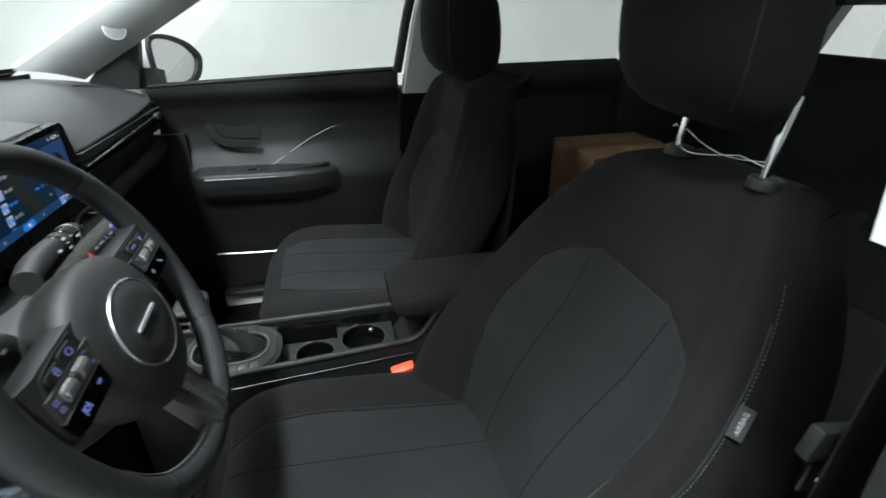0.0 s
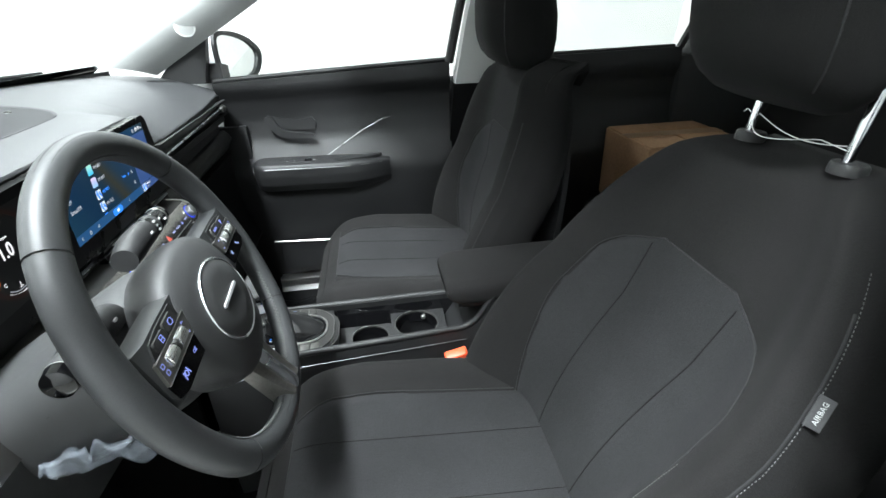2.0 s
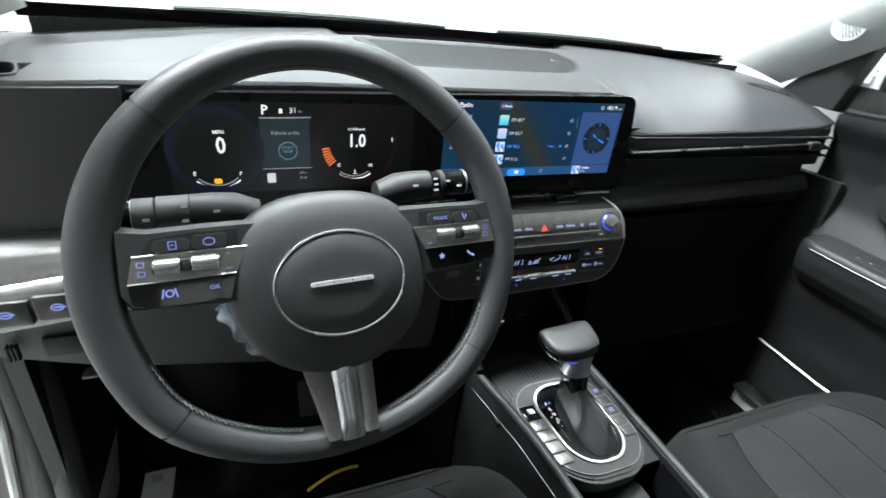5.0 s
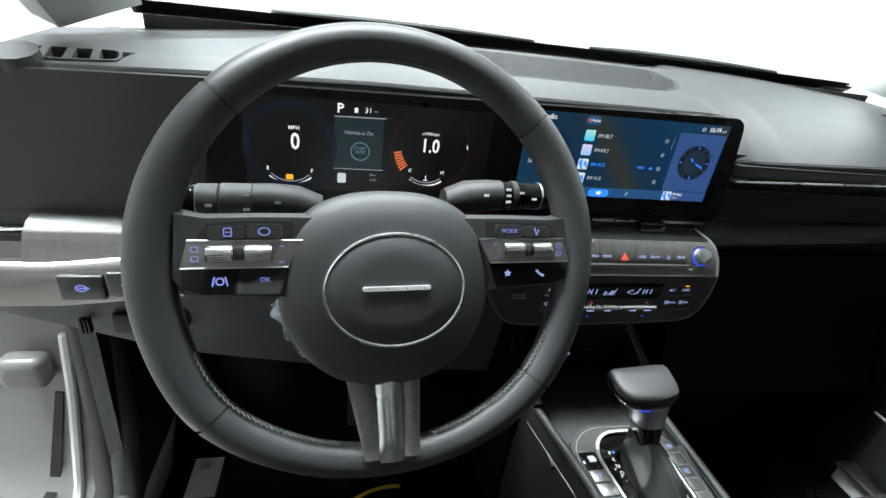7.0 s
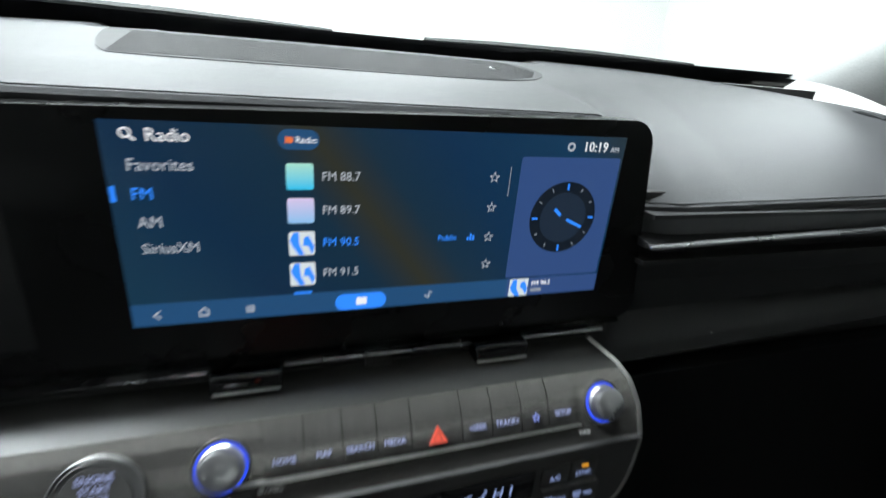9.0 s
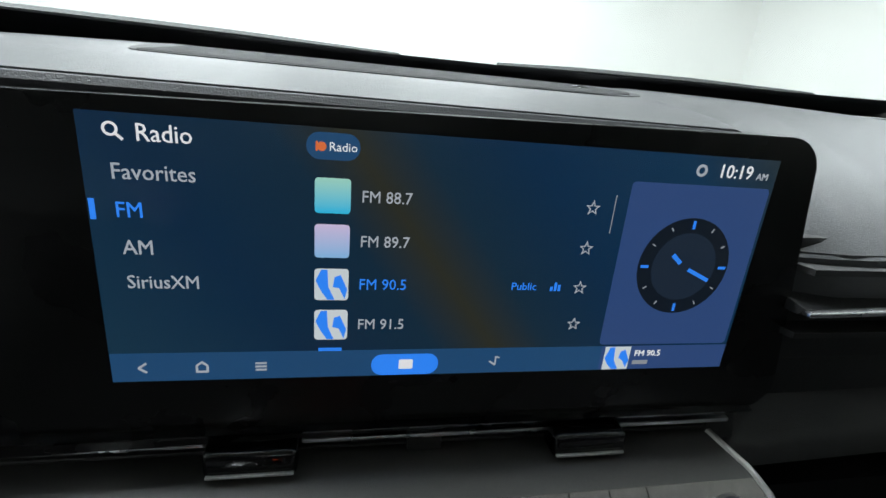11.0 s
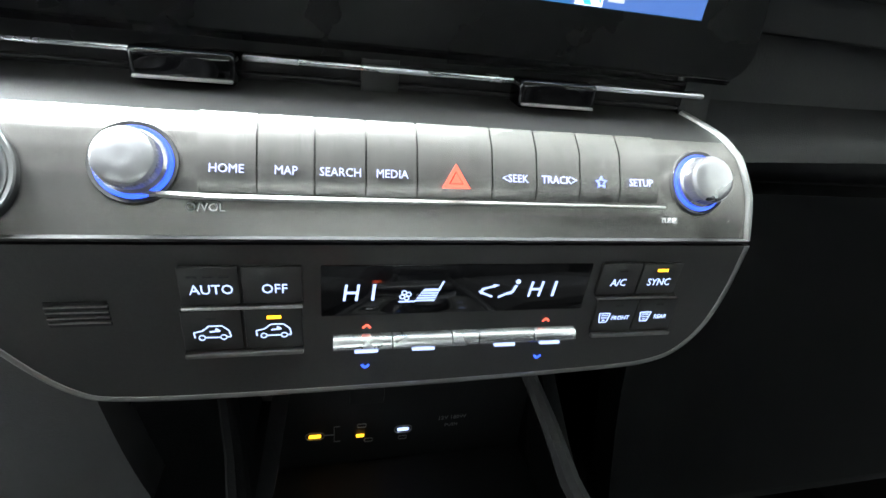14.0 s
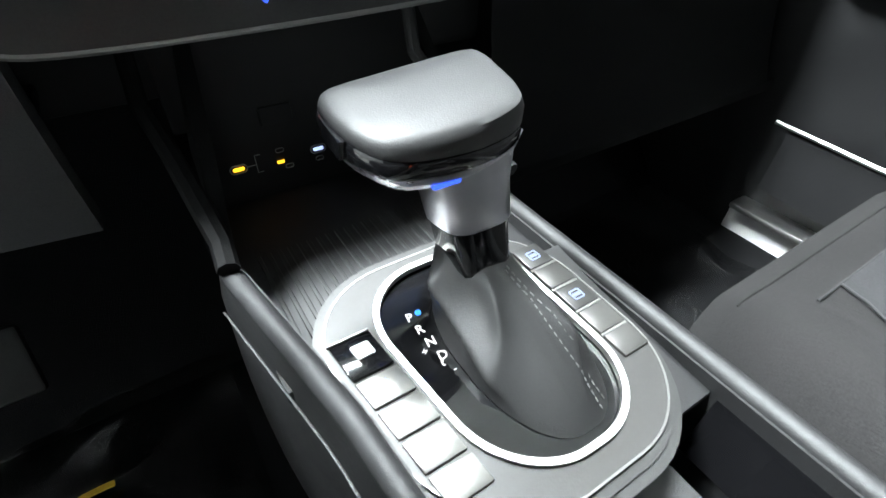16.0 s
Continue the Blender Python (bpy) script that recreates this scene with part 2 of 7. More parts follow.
def prism(pts, a, b, axis="y", bev=0.0, seg=2, m=None):
    """A closed outline in the two other axes, drawn out along axis from a to b."""
    bm = bmesh.new()

    def at(p, h):
        if axis == "y":
            return (p[0], h, p[1])
        if axis == "x":
            return (h, p[0], p[1])
        return (p[0], p[1], h)
    lo = [bm.verts.new(at(p, a)) for p in pts]
    hi = [bm.verts.new(at(p, b)) for p in pts]
    bm.faces.new(lo), bm.faces.new(hi[::-1])
    k = len(pts)
    for i in range(k):
        bm.faces.new((lo[i], hi[i], hi[(i + 1) % k], lo[(i + 1) % k]))
    if bev:
        sharp = [e for e in bm.edges if len(e.link_faces) == 2 and e.calc_face_angle(0) > radians(35)]
        bmesh.ops.bevel(bm, geom=sharp, offset=bev, segments=seg, profile=0.5, affect="EDGES")
    if m is not None:
        bmesh.ops.transform(bm, matrix=m, verts=bm.verts)
    return bm


def loft(rings, closed=True, caps=True, m=None):
    bm = bmesh.new()
    vs = [[bm.verts.new(p) for p in r] for r in rings]
    k = len(rings[0])
    for a, b in zip(vs, vs[1:]):
        for i in range(k if closed else k - 1):
            j = (i + 1) % k
            bm.faces.new((a[i], a[j], b[j], b[i]))
    if caps and closed:
        bm.faces.new(vs[0][::-1]), bm.faces.new(vs[-1])
    if m is not None:
        bmesh.ops.transform(bm, matrix=m, verts=bm.verts)
    return bm


def sheet(fn, us, vs, thick=None, m=None):
    """A grid fn(u, v); thick: the way by which its back lies behind it."""
    bm = bmesh.new()
    g = [[bm.verts.new(fn(u, v)) for u in us] for v in vs]
    for a, b in zip(g, g[1:]):
        for i in range(len(us) - 1):
            bm.faces.new((a[i], a[i + 1], b[i + 1], b[i]))
    if thick is not None:
        t = Vector(thick)
        h = [[bm.verts.new(v.co + t) for v in r] for r in g]
        for a, b in zip(h, h[1:]):
            for i in range(len(us) - 1):
                bm.faces.new((a[i], b[i], b[i + 1], a[i + 1]))
        for j in range(len(vs) - 1):
            bm.faces.new((g[j][0], g[j + 1][0], h[j + 1][0], h[j][0]))
            bm.faces.new((g[j][-1], h[j][-1], h[j + 1][-1], g[j + 1][-1]))
        for i in range(len(us) - 1):
            bm.faces.new((g[0][i], h[0][i], h[0][i + 1], g[0][i + 1]))
            bm.faces.new((g[-1][i], g[-1][i + 1], h[-1][i + 1], h[-1][i]))
    if m is not None:
        bmesh.ops.transform(bm, matrix=m, verts=bm.verts)
    return bm


def lin(a, b, k):
    return [a + (b - a) * i / (k - 1) for i in range(k)]


def lerp(x, xs, ys):
    return float(np.interp(x, xs, ys))


def ease(x, xs, ys):
    """Smooth reading of a table: lerp averaged over a short way."""
    w = (xs[-1] - xs[0]) * 0.05
    return sum(lerp(x + d * w, xs, ys) for d in (-1, -0.5, 0, 0.5, 1)) / 5


def tube(path, r, k=8, closed=False, m=None, flat=1.0):
    """A round bar along a path of points; r: one radius or one a point."""
    path = [Vector(p) for p in path]
    n = len(path)
    rs = r if isinstance(r, (list, tuple)) else [r] * n
    rings, up = [], None
    for i, p in enumerate(path):
        a = path[(i - 1) % n] if closed or i else p
        b = path[(i + 1) % n] if closed or i < n - 1 else p
        d = (b - a).normalized()
        if up is None:
            up = d.orthogonal().normalized()
        up = (up - d * up.dot(d)).normalized()
        side = d.cross(up)
        rings.append([p + rs[i] * (math.cos(q) * up + flat * math.sin(q) * side) for q in (2 * math.pi * j / k for j in range(k))])
    if closed:
        return loft(rings + [rings[0]], True, False, m)
    return loft(rings, True, True, m)


def join(*bms):
    out = bmesh.new()
    for b in bms:
        me = bpy.data.meshes.new("joint")
        b.to_mesh(me)
        b.free()
        out.from_mesh(me)
        bpy.data.meshes.remove(me)
    return out


def rrect(x0, x1, y0, y1, r, k=5):
    """A rounded rectangle's outline."""
    pts = []
    for cx, cy, a in ((x1 - r, y1 - r, 0), (x0 + r, y1 - r, 90), (x0 + r, y0 + r, 180), (x1 - r, y0 + r, 270)):
        for i in range(k + 1):
            q = radians(a + 90 * i / k)
            pts.append((cx + r * math.cos(q), cy + r * math.sin(q)))
    return pts


def disc(cx, cy, r, k=28, ry=None, a0=0.0):
    return [(cx + r * math.cos(a0 + 2 * math.pi * i / k), cy + (ry or r) * math.sin(a0 + 2 * math.pi * i / k)) for i in range(k)]


def lathe(profile, k=28, m=None):
    """A turned shape: (radius, height) rows about z."""
    rings = [[(r * math.cos(2 * math.pi * i / k), r * math.sin(2 * math.pi * i / k), h) for i in range(k)] for r, h in profile]
    return loft(rings, True, True, m)


def ring_flat(outer, inner, a, b, m=None, axis="y"):
    """A flat frame between two outlines with as many points each."""
    bm = bmesh.new()
    at = (lambda p, h: (p[0], h, p[1])) if axis == "y" else (lambda p, h: (p[0], p[1], h))
    k = len(outer)
    vs = [[bm.verts.new(at(p, h)) for p in o] for o, h in ((outer, a), (outer, b), (inner, b), (inner, a))]
    for r in range(4):
        A, B = vs[r], vs[(r + 1) % 4]
        for i in range(k):
            j = (i + 1) % k
            bm.faces.new((A[i], A[j], B[j], B[i]))
    if m is not None:
        bmesh.ops.transform(bm, matrix=m, verts=bm.verts)
    return bm


def words(s, size, mat, parent, m, name="lettering", align="CENTER", thick=0.0002, squash=1.0, bold=0.0):
    """Writing with the built-in font, turned into a mesh, in the plane of m."""
    c = bpy.data.curves.new(name, "FONT")
    c.body, c.size, c.align_x, c.align_y, c.extrude, c.resolution_u = s, size, align, "CENTER", thick, 2
    c.offset = bold
    tmp = bpy.data.objects.new(name, c)
    me = bpy.data.meshes.new_from_object(tmp)
    bpy.data.objects.remove(tmp)
    bm = bmesh.new()
    bm.from_mesh(me)
    bpy.data.meshes.remove(me)
    bmesh.ops.transform(bm, matrix=m @ Matrix.Diagonal((squash, 1, 1, 1)), verts=bm.verts)
    return part(name, bm, mat, parent, smooth=False)


def soften(pts, rounds=2):
    """Rounds the corners of an outline."""
    for _ in range(rounds):
        out = []
        for p, q in zip(pts, pts[1:] + pts[:1]):
            out += [(0.75 * p[0] + 0.25 * q[0], 0.75 * p[1] + 0.25 * q[1]), (0.25 * p[0] + 0.75 * q[0], 0.25 * p[1] + 0.75 * q[1])]
        pts = out
    return pts


def facing(x, y, z, tilt=0.0):
    """The pose of a sign that faces the cabin (-y), leaning back by tilt degrees; its own axes are right, up and out."""
    return Matrix.Translation((x, y, z)) @ Matrix.Rotation(radians(90 - tilt), 4, "X")


# ---- the room ----
RX0, RX1, RY0, RY1, RZ1 = -3.6, 4.4, -4.6, 5.0, 3.4
solid("ground", box(RX0 - 0.2, RX1 + 0.2, RY0 - 0.2, RY1 + 0.2, -0.2, 0.0), FLOORM, "grey concrete showroom floor", "floor", "structure")
solid("ceiling", box(RX0 - 0.2, RX1 + 0.2, RY0 - 0.2, RY1 + 0.2, RZ1, RZ1 + 0.2), CEILM, "plain white ceiling", "ceiling", "structure")
# out of view; grey only to dim the light through the driver's door
solid("wall_west", box(RX0 - 0.2, RX0, RY0, RY1, 0, RZ1), LOWBOUNCE, "unseen wall, grey to cut bounced light", "wall", "structure")
solid("wall_east", box(RX1, RX1 + 0.2, RY0, RY1, 0, RZ1), WALLM, "plain white plastered wall", "wall", "structure")
solid("wall_south", box(RX0 - 0.2, RX1 + 0.2, RY0 - 0.2, RY0, 0, RZ1), WALLM, "plain white plastered wall", "wall", "structure")
solid("wall_north", box(RX0 - 0.2, RX1 + 0.2, RY1, RY1 + 0.2, 0, RZ1), WALLM, "plain white plastered wall", "wall", "structure")
# made-up fixtures round the added lamps
for lx, ly, power in LAMPS:
    lamp = thing("added_ceiling_light", "added ceiling light, out of view, with bright diffuser", "lamp", (lx, ly, RZ1), "ceiling lights")
    part("housing", box(lx - 0.62, lx + 0.62, ly - 0.18, ly + 0.18, 3.352, RZ1 - 0.002, 0.006), WHITEPAINT, lamp)
    part("diffuser", box(lx - 0.58, lx + 0.58, ly - 0.15, ly + 0.15, 3.338, 3.351, 0.004), TUBE, lamp, "glowing white diffuser")

# ---- the car's shell ----
FLOOR_Z = 0.31
solid("car_floor", join(box(-0.72, 0.72, -2.3, 0.34, FLOOR_Z - 0.06, FLOOR_Z),
                        sheet(lambda u, v: (u, 0.12 + 0.22 * v, FLOOR_Z + 0.30 * v), lin(-0.70, 0.70, 3), lin(0, 1, 4), (0, 0.03, 0))),
      CARPET, "black carpeted car floor with toe board", "floor", "structure")
solid("firewall", box(-0.72, 0.72, 0.36, 0.42, 0.28, 1.0), DARK, "matt black bulkhead under the dash", "bulkhead", "structure")
body = thing("car_body", "white car body shell with glass and light pillars", "car", (0, -0.5, 0))


def rail(pts, w, h, bev=0.012):
    """A beam of oblong section along points."""
    rings = []
    for p in pts:
        rings.append([(p[0] + a * w / 2, p[1], p[2] + b * h / 2) for a, b in ((-1, -1), (1, -1), (1, 1), (-1, 1))])
    bm = loft(rings)
    bmesh.ops.bevel(bm, geom=bm.edges[:], offset=bev, segments=2, affect="EDGES")
    return bm


def screen_base(x):
    """y of the windscreen's lower edge: bowed forward in the middle."""
    return 0.415 - 0.10 * (abs(x) / 0.60) ** 2


def windscreen(u, v):
    half = 0.64 if u > 0 else 0.70
    x = u * (half - 0.06 * v)
    y = screen_base(u * half) * (1 - v) + (-0.54 + 0.36 * (1 - u * u)) * v
    z = 1.092 * (1 - v) + 1.60 * v + 0.03 * math.sin(math.pi * v)
    return (x, y, z)


ws = part("windscreen", sheet(windscreen, lin(-1, 1, 17), lin(0, 1, 9), (0, 0.003, 0.004)), GLASS, body, "clear raked windscreen")
ws.visible_shadow = False
roof = part("roof", sheet(lambda u, v: (u * 0.60, (-0.54 + 0.36 * (1 - u * u)) * (1 - v) - 2.36 * v, 1.603 + 0.05 * (1 - u * u) + 0.03 * math.sin(math.pi * v) - 0.06 * v * v),
                          lin(-1, 1, 9), lin(0, 1, 9), (0, 0, 0.04)), HEADL, body, "pale grey headliner and roof")
for s in (-1, 1):
    # windscreen pillar with its inner trim
    def pillar(u, v, s=s):
        up = Vector((0.622, 0.29, 1.10)).lerp(Vector((0.565, -0.60, 1.60)), v)
        lo = Vector((0.685, 0.165, 1.068)).lerp(Vector((0.60, -0.70, 1.55)), v)
        p = up.lerp(lo, u)
        bulge = 0.022 * math.sin(math.pi * u)
        wider = 0.06 * (1 - v) if s < 0 else 0.0
        return (s * (p.x - bulge + wider), p.y - bulge * 0.35, p.z + bulge * 0.4)
    a_pillar = part("pillar_trim", sheet(pillar, lin(0, 1, 9), lin(0, 1, 17), (s * 0.035, 0.012, 0.012)), PILLAR, body, "pale grey windscreen pillar trim")
    # round tweeter grille of stepped bars
    c, ax = Vector(pillar(0.55, 0.20)), Vector((-s * 0.85, -0.42, 0.30)).normalized()
    e1 = ax.cross(Vector((0, 0.87, -0.49))).normalized()
    e2 = e1.cross(ax)
    gm = Matrix.Translation(c + ax * 0.0015) @ Matrix((e1, e2, ax)).transposed().to_4x4()
    gr = part("tweeter_grille", lathe([(0.0255, -0.004), (0.0255, 0.0006), (0.0245, 0.0012), (0.001, 0.0012)], 32, gm), PILLAR, a_pillar)
    slots = []
    for i in range(9):
        q = -0.019 + i * 0.00475
        half = math.sqrt(0.0215 ** 2 - q * q)
        slots.append(box(-half, half, q - 0.0011, q + 0.0011, 0.0008, 0.0017, 0, 2, gm))
    part("grille_slots", join(*slots), PLASTIC, a_pillar, "row of dark slots")
    part("side_rail", rail([(s * 0.63, -0.62, 1.575), (s * 0.62, -1.2, 1.60), (s * 0.60, -2.0, 1.56), (s * 0.58, -2.35, 1.47)], 0.09, 0.08), HEADL, body)
    part("sill", box(min(s * 0.70, s * 0.86), max(s * 0.70, s * 0.86), -1.9, 0.30, 0.20, 0.37, 0.02, 3), WHITEPAINT, body, "white painted door sill")
    # middle pillar: black below, pale trim above
    bp = [(s * 0.715, -0.745, 0.36), (s * 0.735, -0.72, 0.80), (s * 0.71, -0.735, 1.0 if s > 0 else 1.14)]
    inner = 0.03 if s > 0 else -0.008
    # one trim, two colours: lighter at the driver's open side, shade-black opposite
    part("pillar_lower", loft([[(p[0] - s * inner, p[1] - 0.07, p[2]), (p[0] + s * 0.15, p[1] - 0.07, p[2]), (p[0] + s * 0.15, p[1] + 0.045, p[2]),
                                (p[0] - s * inner, p[1] + 0.055, p[2])] for p in bp]), SHADEBLK if s > 0 else PLASTIC, body, "black lower pillar trim")
    bq = [(s * 0.71, -0.735, 1.0 if s > 0 else 1.14), (s * 0.68, -0.77, 1.2), (s * 0.62, -0.86, 1.57)]
    part("pillar_upper", loft([[(p[0] - 0.03, p[1] - 0.062, p[2]), (p[0] + 0.03, p[1] - 0.062, p[2]), (p[0] + 0.03, p[1] + 0.05, p[2]),
                                (p[0] - 0.03, p[1] + 0.05, p[2])] for p in bq]), PILLAR, body, "pale grey upper pillar trim")
    # rear quarter
    cq = [(s * 0.72, -1.62, 1.05), (s * 0.69, -1.72, 1.3), (s * 0.62, -1.90, 1.56)]
    part("rear_pillar", loft([[(p[0] - 0.035, p[1] - 0.53, p[2]), (p[0] + 0.035, p[1] - 0.53, p[2]), (p[0] + 0.035, p[1] + 0.165, p[2]),
                               (p[0] - 0.035, p[1] + 0.165, p[2])] for p in cq]), DARK, body, "dark rear quarter trim")
    part("quarter_trim", loft([[(p[0] - 0.03, p[1] - 0.585, p[2]), (p[0] + 0.03, p[1] - 0.585, p[2]), (p[0] + 0.03, p[1] - 0.532, p[2]),
                                (p[0] - 0.03, p[1] - 0.532, p[2])] for p in cq]), PILLAR, body, "pale grey rear pillar trim")
    part("quarter_header", box(min(s * 0.63, s * 0.71), max(s * 0.63, s * 0.71), -2.52, -2.19, 1.235, 1.50, 0.01), DARK, body, "dark trim over the rear side window")
    part("rear_quarter", box(min(s * 0.70, s * 0.84), max(s * 0.70, s * 0.84), -2.5, -1.44, 0.37, 1.05, 0.02), DARK, body)
    part("front_wing", sheet(lambda u, v, s=s: (s * (0.86 - 0.10 * v), 0.33 + 0.75 * u - 0.0 * v, 0.40 + 0.66 * v - 0.05 * u * v), lin(0, 1, 5), lin(0, 1, 5), (-s * 0.03, 0, 0)),
         WHITEPAINT, body, "white painted front wing")
part("tailgate", join(box(-0.72, 0.72, -2.52, -2.40, 0.37, 1.0, 0.02), rail([(-0.62, -2.42, 1.50), (0, -2.46, 1.51), (0.62, -2.42, 1.50)], 0.06, 0.08, 0.005)), DARK, body)
rg = part("rear_glass", sheet(lambda u, v: (u * (0.70 - 0.1 * v), -2.47 + 0.05 * v, 1.0 + 0.47 * v), lin(-1, 1, 5), lin(0, 1, 3), (0, 0.004, 0)), GLASS, body)
rg.visible_shadow = False
# bonnet and the black band at the foot of the windscreen
part("bonnet", sheet(lambda u, v: (u * 0.76, 0.66 + 0.75 * v - 0.10 * u * u * (1 - v), 1.0 - 0.10 * v - 0.10 * u * u - 0.05 * v * v), lin(-1, 1, 11), lin(0, 1, 7), (0, 0, -0.03)),
     WHITEPAINT, body, "white bonnet")
part("cowl", sheet(lambda u, v: (u * 0.69, screen_base(u * 0.69) + 0.006 + 0.20 * v, 1.086 - 0.05 * v), lin(-1, 1, 21), lin(0, 1, 6), (0, 0, -0.02)),
     DARK, body, "matt black cowl at the windscreen's foot")
part("glass_border", sheet(lambda u, v: tuple(Vector(windscreen(u, 0.033 * v - 0.006)) + Vector((0, -0.003, -0.002))), lin(-0.998, 0.998, 33), lin(0, 1, 4)), GLOSS, ws, "black border along the glass foot")
for x0, x1 in ((0.10, 0.50), (-0.47, -0.02)):
    wp = []
    for i in range(9):
        q = Vector(windscreen((x0 + (x1 - x0) * i / 8) / 0.64, 0.016))
        wp.append(q + Vector((0, 0.014, 0.005 + 0.002 * math.sin(math.pi * i / 8))))
    part("wiper", tube(wp, [0.004, 0.005, 0.006, 0.006, 0.006, 0.006, 0.005, 0.004, 0.003], 6), DARK, body, "black wiper arm lying on the glass")


# ---- doors ----
def door_panel(s, y0, y1, zsill0, zsill1, front):
    """The inner face of a door: u runs backwards, v upwards; sculpted by a waist, a hollow and an armrest swell."""
    def fn(u, v):
        y = y0 + (y1 - y0) * u
        zs = zsill0 + (zsill1 - zsill0) * u
        z = 0.37 + (zs - 0.37) * v
        x = lerp(z, [0.37, 0.50, 0.66, 0.76, 0.80, 0.86, 0.92, 0.985, 1.01, 1.05, 1.07], [0.70, 0.69, 0.675, 0.672, 0.688, 0.715, 0.722, 0.716, 0.698, 0.700, 0.705])
        x += 0.012 * (y - y0) ** 2
        return (s * x, y, z)
    return sheet(fn, lin(0, 1, 17), lin(0, 1, 41), (s * 0.05, 0, 0))


def door_outer(s, y0, y1):
    return sheet(lambda u, v: (s * (0.80 + 0.06 * math.sin(math.pi * min(1, 0.15 + v * 0.8))), y0 + (y1 - y0) * u, 0.34 + 0.70 * v), lin(0, 1, 3), lin(0, 1, 7), (-s * 0.012, 0, 0))


pdoor = thing("passenger_door", "closed black-trimmed front passenger door with armrest", "car door", (0.72, -0.33, 0.37), "car doors")
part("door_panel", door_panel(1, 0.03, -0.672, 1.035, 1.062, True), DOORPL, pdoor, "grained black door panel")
part("outer_skin", door_outer(1, 0.30, -0.68), WHITEPAINT, pdoor, "white painted outer skin")
wg = part("window_pane", sheet(lambda u, v: (0.735 - 0.115 * v, (0.02 - 0.72 * v * 0.85) * (1 - u) + (-0.665 - 0.10 * v) * u, 1.03 + 0.03 * u + 0.53 * v), lin(0, 1, 4), lin(0, 1, 4), (0.004, 0, 0)),
          GLASS, pdoor, "clear side window")
wg.visible_shadow = False
part("window_seal", tube([(0.722, 0.03, 1.040), (0.722, -0.3, 1.054), (0.722, -0.672, 1.068)], 0.007, 8), RUBBER, pdoor, "black rubber window seal")
part("window_frame", tube([(0.715, -0.672, 1.06), (0.69, -0.70, 1.20), (0.63, -0.79, 1.56)], 0.014, 8), RUBBER, pdoor, "black window frame")
# corner piece between pillar and mirror
part("corner_cover", prism([(0.19, 1.030), (0.042, 1.042), (0.010, 1.172), (-0.06, 1.215), (-0.04, 1.225), (0.06, 1.165)], 0.69, 0.722, "x", 0.004), PLASTIC, pdoor, "black triangular corner cover")


ARM_UP = 0.034
UPM = Matrix.Translation((0, 0, ARM_UP))


def armrest(u, v):
    """Swelling armrest: u backwards from front to rear, v from under its belly over the edge and across the flat top."""
    y = -0.040 - 0.425 * u
    grow = (1 - (1 - u / 0.12) ** 2) ** 0.5 if u < 0.12 else 1.0
    if u > 0.66:
        grow *= 1 - 0.85 * ((u - 0.66) / 0.34) ** 1.7
    d = lerp(v, [0, 0.15, 0.32, 0.46, 0.54, 0.58, 0.62, 0.68, 0.80, 1], [0.0, 0.050, 0.072, 0.080, 0.0810, 0.0800, 0.0770, 0.070, 0.045, 0.0])
    z = lerp(v, [0, 0.15, 0.32, 0.46, 0.54, 0.58, 0.62, 0.68, 0.80, 1], [0.672, 0.680, 0.705, 0.736, 0.756, 0.7640, 0.7690, 0.7720, 0.7735, 0.776])
    zc = 0.728
    return (0.694 - d * (0.25 + 0.75 * grow), y, zc + (z - zc) * (0.70 + 0.30 * grow) - 0.010 * u + ARM_UP)


arm_rest = part("armrest", sheet(armrest, lin(0, 1, 33), lin(0, 1, 41), (0.02, 0, 0)), PLASTIC, pdoor, "padded black armrest")
part("pull_pocket", prism([(-0.290, 0.640), (-0.305, 0.662), (-0.34, 0.676), (-0.440, 0.686), (-0.432, 0.672), (-0.40, 0.654), (-0.31, 0.630)], 0.758, 0.7685, "z", 0.002, 2, Matrix(((0, 1, 0, 0), (1, 0, 0, 0), (0, 0, 1, ARM_UP), (0, 0, 0, 1)))), DARK, arm_rest, "deep pull pocket in the armrest")
part("armrest_trim", tube([(0.6115, -0.085, 0.7585), (0.6095, -0.16, 0.7570), (0.6105, -0.26, 0.7550), (0.6140, -0.33, 0.7530), (0.6265, -0.385, 0.7510), (0.652, -0.440, 0.7490)], 0.0014, 6, False, UPM), DIMTRIM, arm_rest, "thin bright line")
sw = part("switch_plate", box(0.634, 0.660, -0.235, -0.130, 0.764, 0.7712, 0.002, 2, UPM), PLASTIC, pdoor)
part("window_switch", box(0.637, 0.656, -0.225, -0.203, 0.770, 0.7765, 0.003, 2, UPM), GLOSS, sw, "window switch")
for yy in (-0.150, -0.172, -0.232):
    part("switch_mark", box(0.645, 0.649, yy - 0.002, yy + 0.002, 0.7712, 0.7718, 0, 2, UPM), TAGTXT, sw)
part("crease_trim", tube([(0.690, -0.268, 0.803), (0.706, -0.32, 0.832), (0.713, -0.39, 0.873), (0.716, -0.455, 0.903), (0.717, -0.475, 0.906)], [0.0018, 0.0018, 0.0017, 0.0013, 0.0006], 6), DIMTRIM, pdoor,
     "slim bright crease rising from the armrest")
